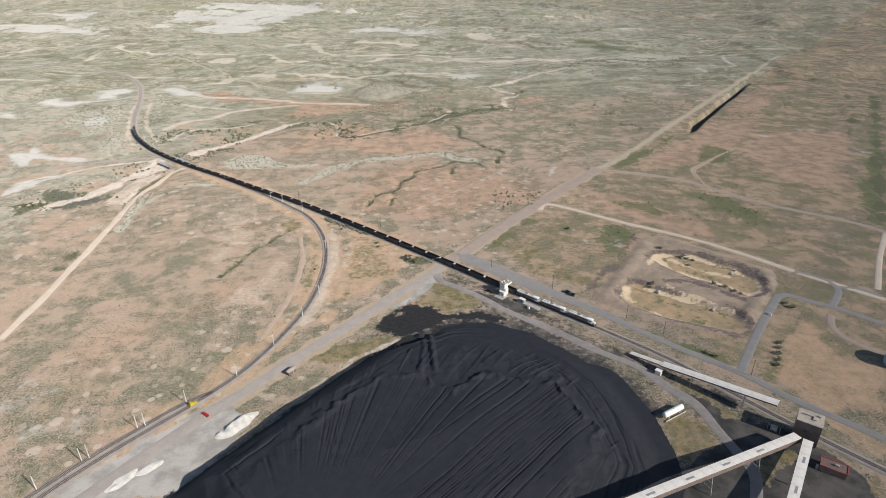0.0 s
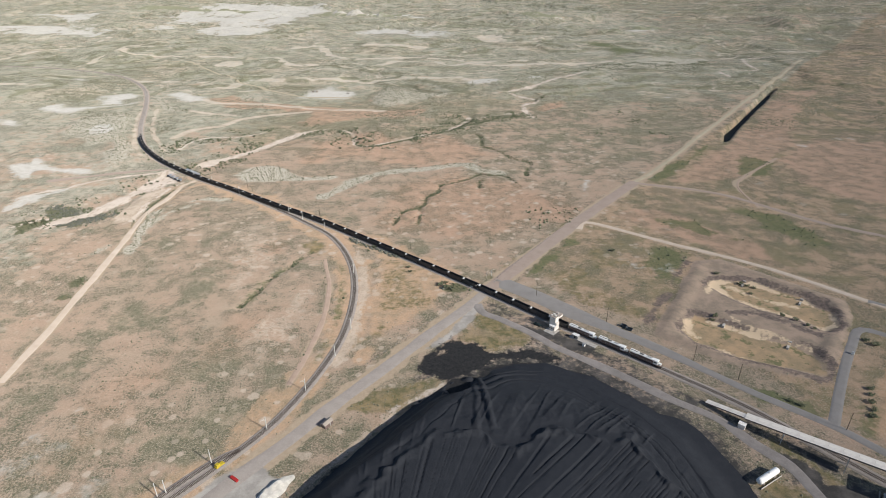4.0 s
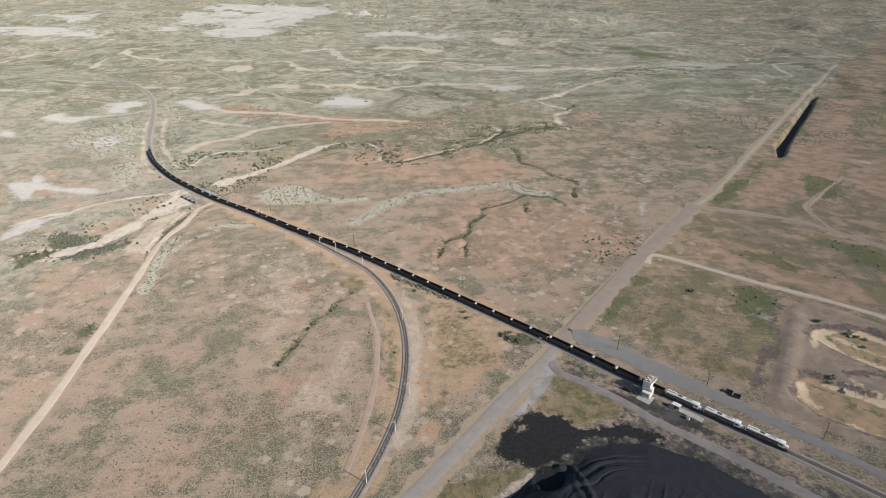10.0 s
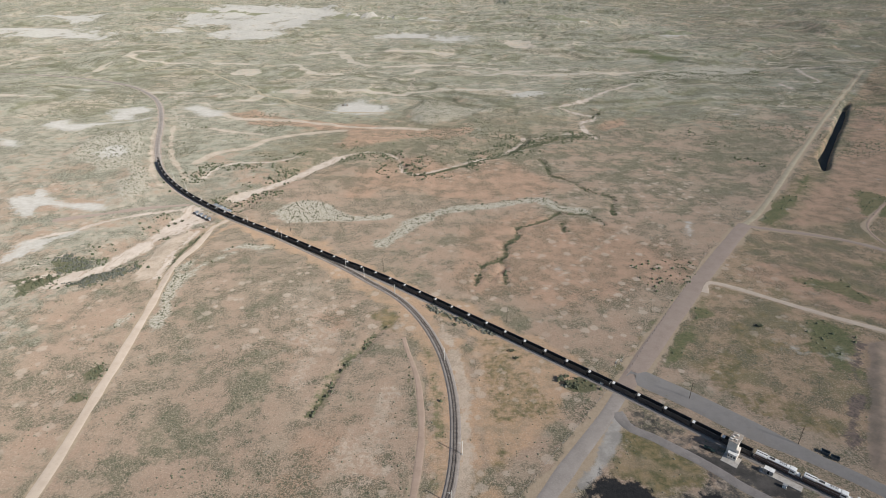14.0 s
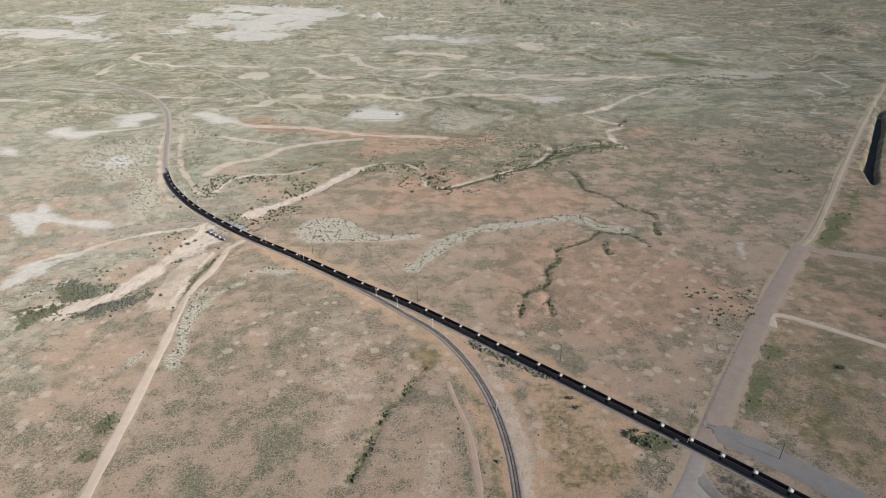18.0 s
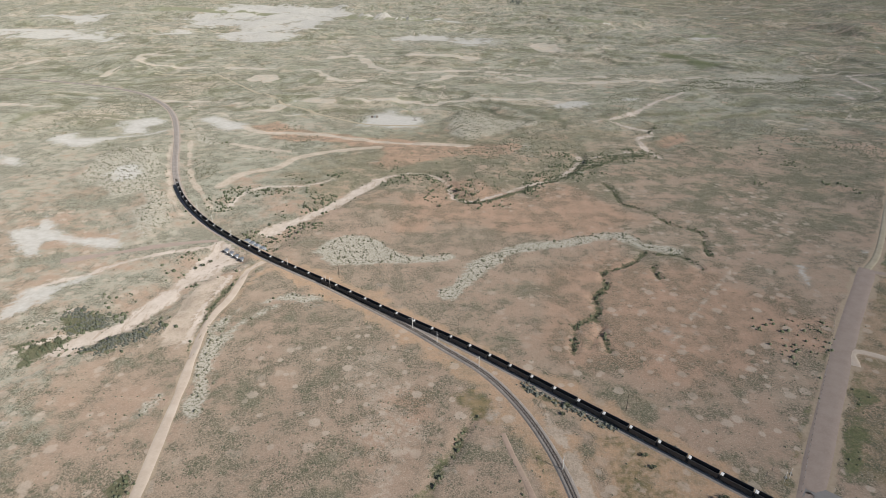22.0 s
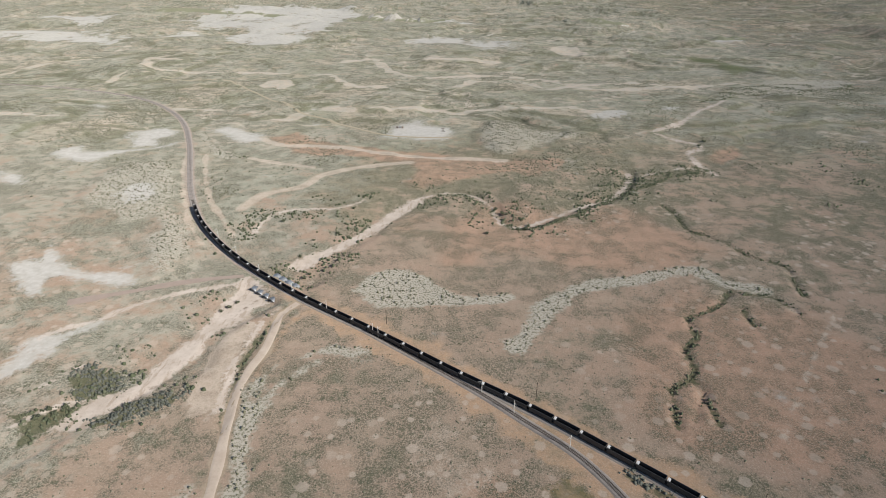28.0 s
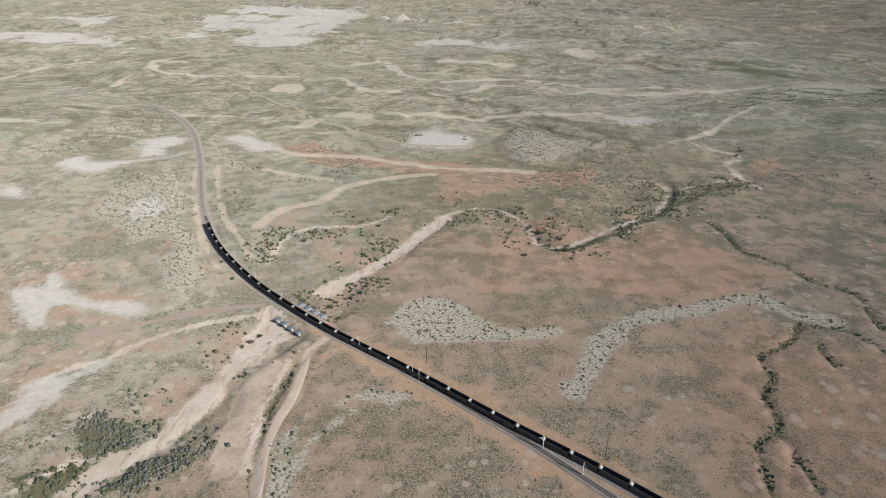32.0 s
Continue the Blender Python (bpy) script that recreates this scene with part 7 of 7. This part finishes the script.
def nearest(x, y):
    """The way from a place to the nearest track."""
    best = min((LINE, SPUR), key=lambda l: np.hypot(l[:, 0] - x, l[:, 1] - y).min())
    k = int(np.argmin(np.hypot(best[:, 0] - x, best[:, 1] - y)))
    return math.atan2(best[k][1] - y, best[k][0] - x)


def mast():
    top = thing("line_mast", "pale steel mast with a short arm beside the railway", "pole", "railway masts")
    bm = bmesh.new()
    tube(bm, (0, 0, -0.4), (0, 0, 9.4), 0.27, 0.19, 8)
    part("post", bm, POLE, top)
    bm = bmesh.new()
    box(bm, -0.45, 0.45, -0.45, 0.45, -0.3, 0.35, bevel=0.05)
    part("footing", bm, CONCRETE, top)
    bm = bmesh.new()
    beam(bm, (0, 0, 8.5), (2.7, 0, 8.2), 0.11)
    beam(bm, (0, 0, 7.2), (2.0, 0, 8.2), 0.08)
    beam(bm, (2.6, 0, 8.2), (2.6, 0, 7.5), 0.06)
    part("arm", bm, POLE, top)
    return top


MASTS = [(-100.8, 352.9), (-112.8, 318.8), (-127.5, 286.7), (-149.8, 263.4), (-165.0, 244.4), (-168.4, 242.5), (-183.6, 221.4), (-186.2, 219.2), (-198.6, 201.5), (-94.8, 384.3), (-103.7, 464.4),
         (-362.0, 737.0), (-327.6, 706.3), (-296.0, 680.5), (-254.5, 647.2), (-258.6, 651.0), (-186.5, 591.0), (-169.0, 574.0), (-142.0, 547.3), (-392, 771), (-421, 807)]
mast_ob = mast()
for k, (x, y) in enumerate(MASTS):
    m = Matrix.Translation((x, y, 0)) @ Matrix.Rotation(nearest(x, y), 4, "Z")
    if k == 0:
        mast_ob.matrix_basis = m
    else:
        copy_thing(mast_ob, m)


def wood_pole():
    top = thing("utility_pole", "dark wooden utility pole beside the railway", "pole", "utility poles")
    bm = bmesh.new()
    tube(bm, (0, 0, -0.5), (0, 0, 12.0), 0.19, 0.12, 8)
    part("post", bm, WOOD, top)
    bm = bmesh.new()
    beam(bm, (0, -0.5, 11.4), (0, 0.5, 11.4), 0.1)
    part("crossarm", bm, WOOD, top)
    return top


pole_ob = wood_pole()
for k, (x, y) in enumerate(((-250.4, 664.4), (-154.5, 586.3), (-59.0, 508.2), (41.5, 427.5), (86.0, 391.0), (131.0, 347.0), (150.5, 327.0), (190.0, 284.0))):
    if k == 0:
        pole_ob.matrix_basis = Matrix.Translation((x, y, 0))
    else:
        copy_thing(pole_ob, Matrix.Translation((x, y, 0)) @ Matrix.Rotation(0.7, 4, "Z"))


def crossing_signal(x, y, turn):
    top = thing("crossing_signal", "white level-crossing signal mast with lamps", "signal", "crossing signals")
    top.matrix_basis = Matrix.Translation((x, y, 0)) @ Matrix.Rotation(turn, 4, "Z")
    bm = bmesh.new()
    tube(bm, (0, 0, -0.2), (0, 0, 4.6), 0.09, n=8)
    part("post", bm, POLE, top)
    bm = bmesh.new()
    beam(bm, (0, 0, 4.5), (3.4, 0, 4.6), 0.12)
    beam(bm, (0, -0.9, 2.9), (0, 0.9, 2.9), 0.1)
    part("arm", bm, POLE, top)
    for s in (-1, 1):
        bm = bmesh.new()
        tube(bm, (0.08, s * 0.6, 2.9), (-0.25, s * 0.6, 2.9), 0.28, n=12)
        part("lamp_housing", bm, LOCO_DARK, top)
    bm = bmesh.new()
    for s in (-1, 1):
        beam(bm, (-0.1, -0.6, 3.9 - 0.5 * s), (-0.1, 0.6, 3.9 + 0.5 * s), 0.05, 0.2)
    part("crossbuck", bm, CAR_WHITE, top)


crossing_signal(5.5, 457.0, 0.9)
crossing_signal(9.5, 459.5, 0.9)
crossing_signal(-3.0, 437.5, -2.2)
cabinet(-7.5, 440.5, "white signal cabinet beside the level crossing")

# ---- arch culverts under the embankment ----
def culverts():
    corr = Graph("corrugated_steel", 0.45, 0.7, 0.5)
    c = corr.mix(corr.span(corr.noise(1.5, 4), 0.35, 0.7), (0.55, 0.57, 0.58), (0.38, 0.38, 0.37))
    corr.done(c)
    line_way = Vector((23.5, -20.0, 0)).normalized()
    across = Vector((0.50, 0.866, 0))
    first_pipe = None
    for k in range(4):
        p = Vector((-361.6, 714.4, -3.72)) + line_way * (k * 8.3)
        m = Matrix.Translation(p) @ Matrix.Rotation(math.atan2(across.y, across.x), 4, "Z")
        if first_pipe is None:
            top = thing("culvert", "corrugated steel arch culvert with a flared silver mouth", "culvert", "culverts")
            bm = bmesh.new()
            rings = []
            for i in range(49):
                x = i * 0.6
                r = 3.4 + (0.06 if i % 2 else 0)
                cut = max(0.0, 1 - x / 3.6, 1 - (28.8 - x) / 3.6)
                rings.append([bm.verts.new((x + cut * 1.0 * (0.4 - math.sin(math.pi * j / 16)), math.cos(math.pi * j / 16) * r, math.sin(math.pi * j / 16) * r)) for j in range(17)])
            for a, b in zip(rings[:-1], rings[1:]):
                for j in range(16):
                    bm.faces.new((a[j], a[j + 1], b[j + 1], b[j])).smooth = True
            pipe = part("arch", bm, corr.m, top)
            sol = pipe.modifiers.new("thick", "SOLIDIFY")
            sol.thickness = 0.12
            bm = bmesh.new()
            for j in range(16):
                a0, a1 = math.pi * j / 16, math.pi * (j + 1) / 16
                beam(bm, (0.35 - math.sin(a0), math.cos(a0) * 3.45, math.sin(a0) * 3.45), (0.35 - math.sin(a1), math.cos(a1) * 3.45, math.sin(a1) * 3.45), 0.25)
            part("rim", bm, GALV, top)
            top.matrix_basis = m
            first_pipe = top
        else:
            copy_thing(first_pipe, m)


culverts()


# ---- well pad, huts and small things ----
def well_pad():
    top = thing("tank_battery", "small brown shed with added tan and grey tanks on a bare well pad", "oil tank")
    top.location = (-279.0, 1204.0, float(sheet_height(np.array(-279.0), np.array(1204.0))))
    # both tanks are added; only a small tan shed belongs here
    for k in range(2):
        bm = bmesh.new()
        tube(bm, (k * 4.0, 0, -0.5), (k * 4.0, 0, 3.4), 1.5, n=20)
        part("tank", bm, ROOF if k else GALV, top)
    bm = bmesh.new()
    box(bm, -5.5, -2.8, -1.4, 1.4, -0.5, 2.6, bevel=0.04)
    part("shed", bm, BROWN, top)
    o = thing("pump_unit", "dark pump unit on a bare well pad", "pump")
    o.location = (-212.3, 1186.0, float(sheet_height(np.array(-212.3), np.array(1186.0))))
    bm = bmesh.new()
    box(bm, -3.4, 3.4, -1.0, 1.0, -0.4, 0.6)
    part("skid", bm, LOCO_DARK, o)
    bm = bmesh.new()
    for s in (-0.8, 0.8):
        beam(bm, (-1.2, s, 0.6), (0, 0, 4.2), 0.25)
        beam(bm, (1.2, s, 0.6), (0, 0, 4.2), 0.25)
    part("samson_post", bm, BROWN, o)
    bm = bmesh.new()
    beam(bm, (-3.2, 0, 3.7), (3.6, 0, 4.8), 0.4)
    part("walking_beam", bm, BROWN, o)


well_pad()


def trailer_hut():
    top = thing("site_hut", "small brown site hut with a tan pitched roof", "hut")
    top.matrix_basis = Matrix.Translation((-94.9, 290.1, 0)) @ Matrix.Rotation(0.95, 4, "Z")
    bm = bmesh.new()
    box(bm, -3.0, 3.0, -1.6, 1.6, -0.2, 2.5, bevel=0.04)
    part("wall", bm, BROWN, top)
    bm = bmesh.new()
    vs = [bm.verts.new(v) for v in ((-3.3, -1.9, 2.5), (3.3, -1.9, 2.5), (3.3, 0, 3.5), (-3.3, 0, 3.5), (3.3, 1.9, 2.5), (-3.3, 1.9, 2.5))]
    bm.faces.new(vs[:4]), bm.faces.new((vs[3], vs[2], vs[4], vs[5])), bm.faces.new((vs[0], vs[3], vs[5])), bm.faces.new((vs[1], vs[4], vs[2])), bm.faces.new((vs[0], vs[5], vs[4], vs[1]))
    part("roof", bm, ROOF, top)
    bm = bmesh.new()
    box(bm, 0.4, 1.3, -1.63, -1.6, 0.0, 2.0)
    part("door", bm, GALV, top)


trailer_hut()


def frame_machine():
    yellow = plain("yellow_paint", (0.62, 0.46, 0.03), (0.48, 0.36, 0.04), 0.8, 0.5)
    red = plain("red_paint", (0.5, 0.03, 0.025), (0.36, 0.03, 0.03), 0.8, 0.5)
    top = thing("track_machine", "yellow track maintenance machine standing on the branch", "machine")
    top.matrix_basis = Matrix.Translation((-144.6, 260.9, 0.62)) @ Matrix.Rotation(math.atan2(30, 22), 4, "Z") @ Matrix.Scale(0.8, 4)
    bm = bmesh.new()
    box(bm, -3.0, 3.0, -1.3, 1.3, 0.5, 1.5, bevel=0.08)
    part("chassis", bm, yellow, top)
    bm = bmesh.new()
    box(bm, -2.6, -0.2, -1.2, 1.2, 1.5, 3.0, bevel=0.1)
    part("cab", bm, yellow, top)
    bm = bmesh.new()
    for x in (-2.0, 2.0):
        for y in (-0.75, 0.75):
            tube(bm, (x, y - 0.06, 0.42), (x, y + 0.06, 0.42), 0.4, n=12)
    part("wheel", bm, WHEEL, top)
    o = thing("red_container", "small red metal container beside the track", "container")
    o.matrix_basis = Matrix.Translation((-134.6, 252.6, 0)) @ Matrix.Rotation(-0.6, 4, "Z")
    bm = bmesh.new()
    box(bm, -2.4, 2.4, -0.7, 0.7, -0.2, 1.1, bevel=0.06)
    part("body", bm, red, o)
    bm = bmesh.new()
    box(bm, -2.45, 2.45, -0.75, 0.75, 1.1, 1.2)
    part("lid", bm, red, o)


frame_machine()


def standpipe(x, y):
    top = thing("outfall_weir", "pale concrete outfall at a settling pond's bank", "weir", "pond outfalls")
    top.matrix_basis = Matrix.Translation((x, y, float(sheet_height(np.array(x), np.array(y))))) @ Matrix.Rotation(0.9, 4, "Z")
    bm = bmesh.new()
    box(bm, -4.5, 4.5, -0.8, 0.8, -1.2, 0.5, Matrix.Rotation(0.18, 4, "Y"), 0.05)
    part("chute", bm, CONCRETE, top)
    bm = bmesh.new()
    box(bm, 3.6, 5.2, -1.2, 1.2, -0.5, 1.6, bevel=0.05)
    part("headwall", bm, CONCRETE, top)


for x, y in ((169.5, 389.2), (201.3, 363.4), (209.3, 446.0), (239.6, 418.0)):
    standpipe(x, y)


# ---- wire fences ----
def fence(line, label):
    """Wooden posts with strained wires between them."""
    pts = spline(line, 5.0)
    top = thing("wire_fence", label, "fence", "wire fences")
    z = sheet_height(pts[:, 0], pts[:, 1])
    post = None
    for (x, y), h in zip(pts, z):
        m = Matrix.Translation((x, y, h))
        if post is None:
            bm = bmesh.new()
            tube(bm, (0, 0, -0.3), (0, 0, 1.45), 0.09, 0.08, 7)
            post = part("post", bm, BARK, top)
            post.matrix_basis = m
        else:
            again(post, top, m)
    for lift in (0.5, 0.9, 1.3):
        bm = bmesh.new()
        for k in range(len(pts) - 1):
            beam(bm, (*pts[k], z[k] + lift), (*pts[k + 1], z[k + 1] + lift), 0.02)
        part("wire", bm, GALV, top)


fence(FENCELINE, "weathered post and wire fence beside the gravel road")
fence(FENCELINE2, "post and wire fence along the brown gravel road")


def motions():
    """The parked train and all else stand still; the camera alone is carried."""


motions()
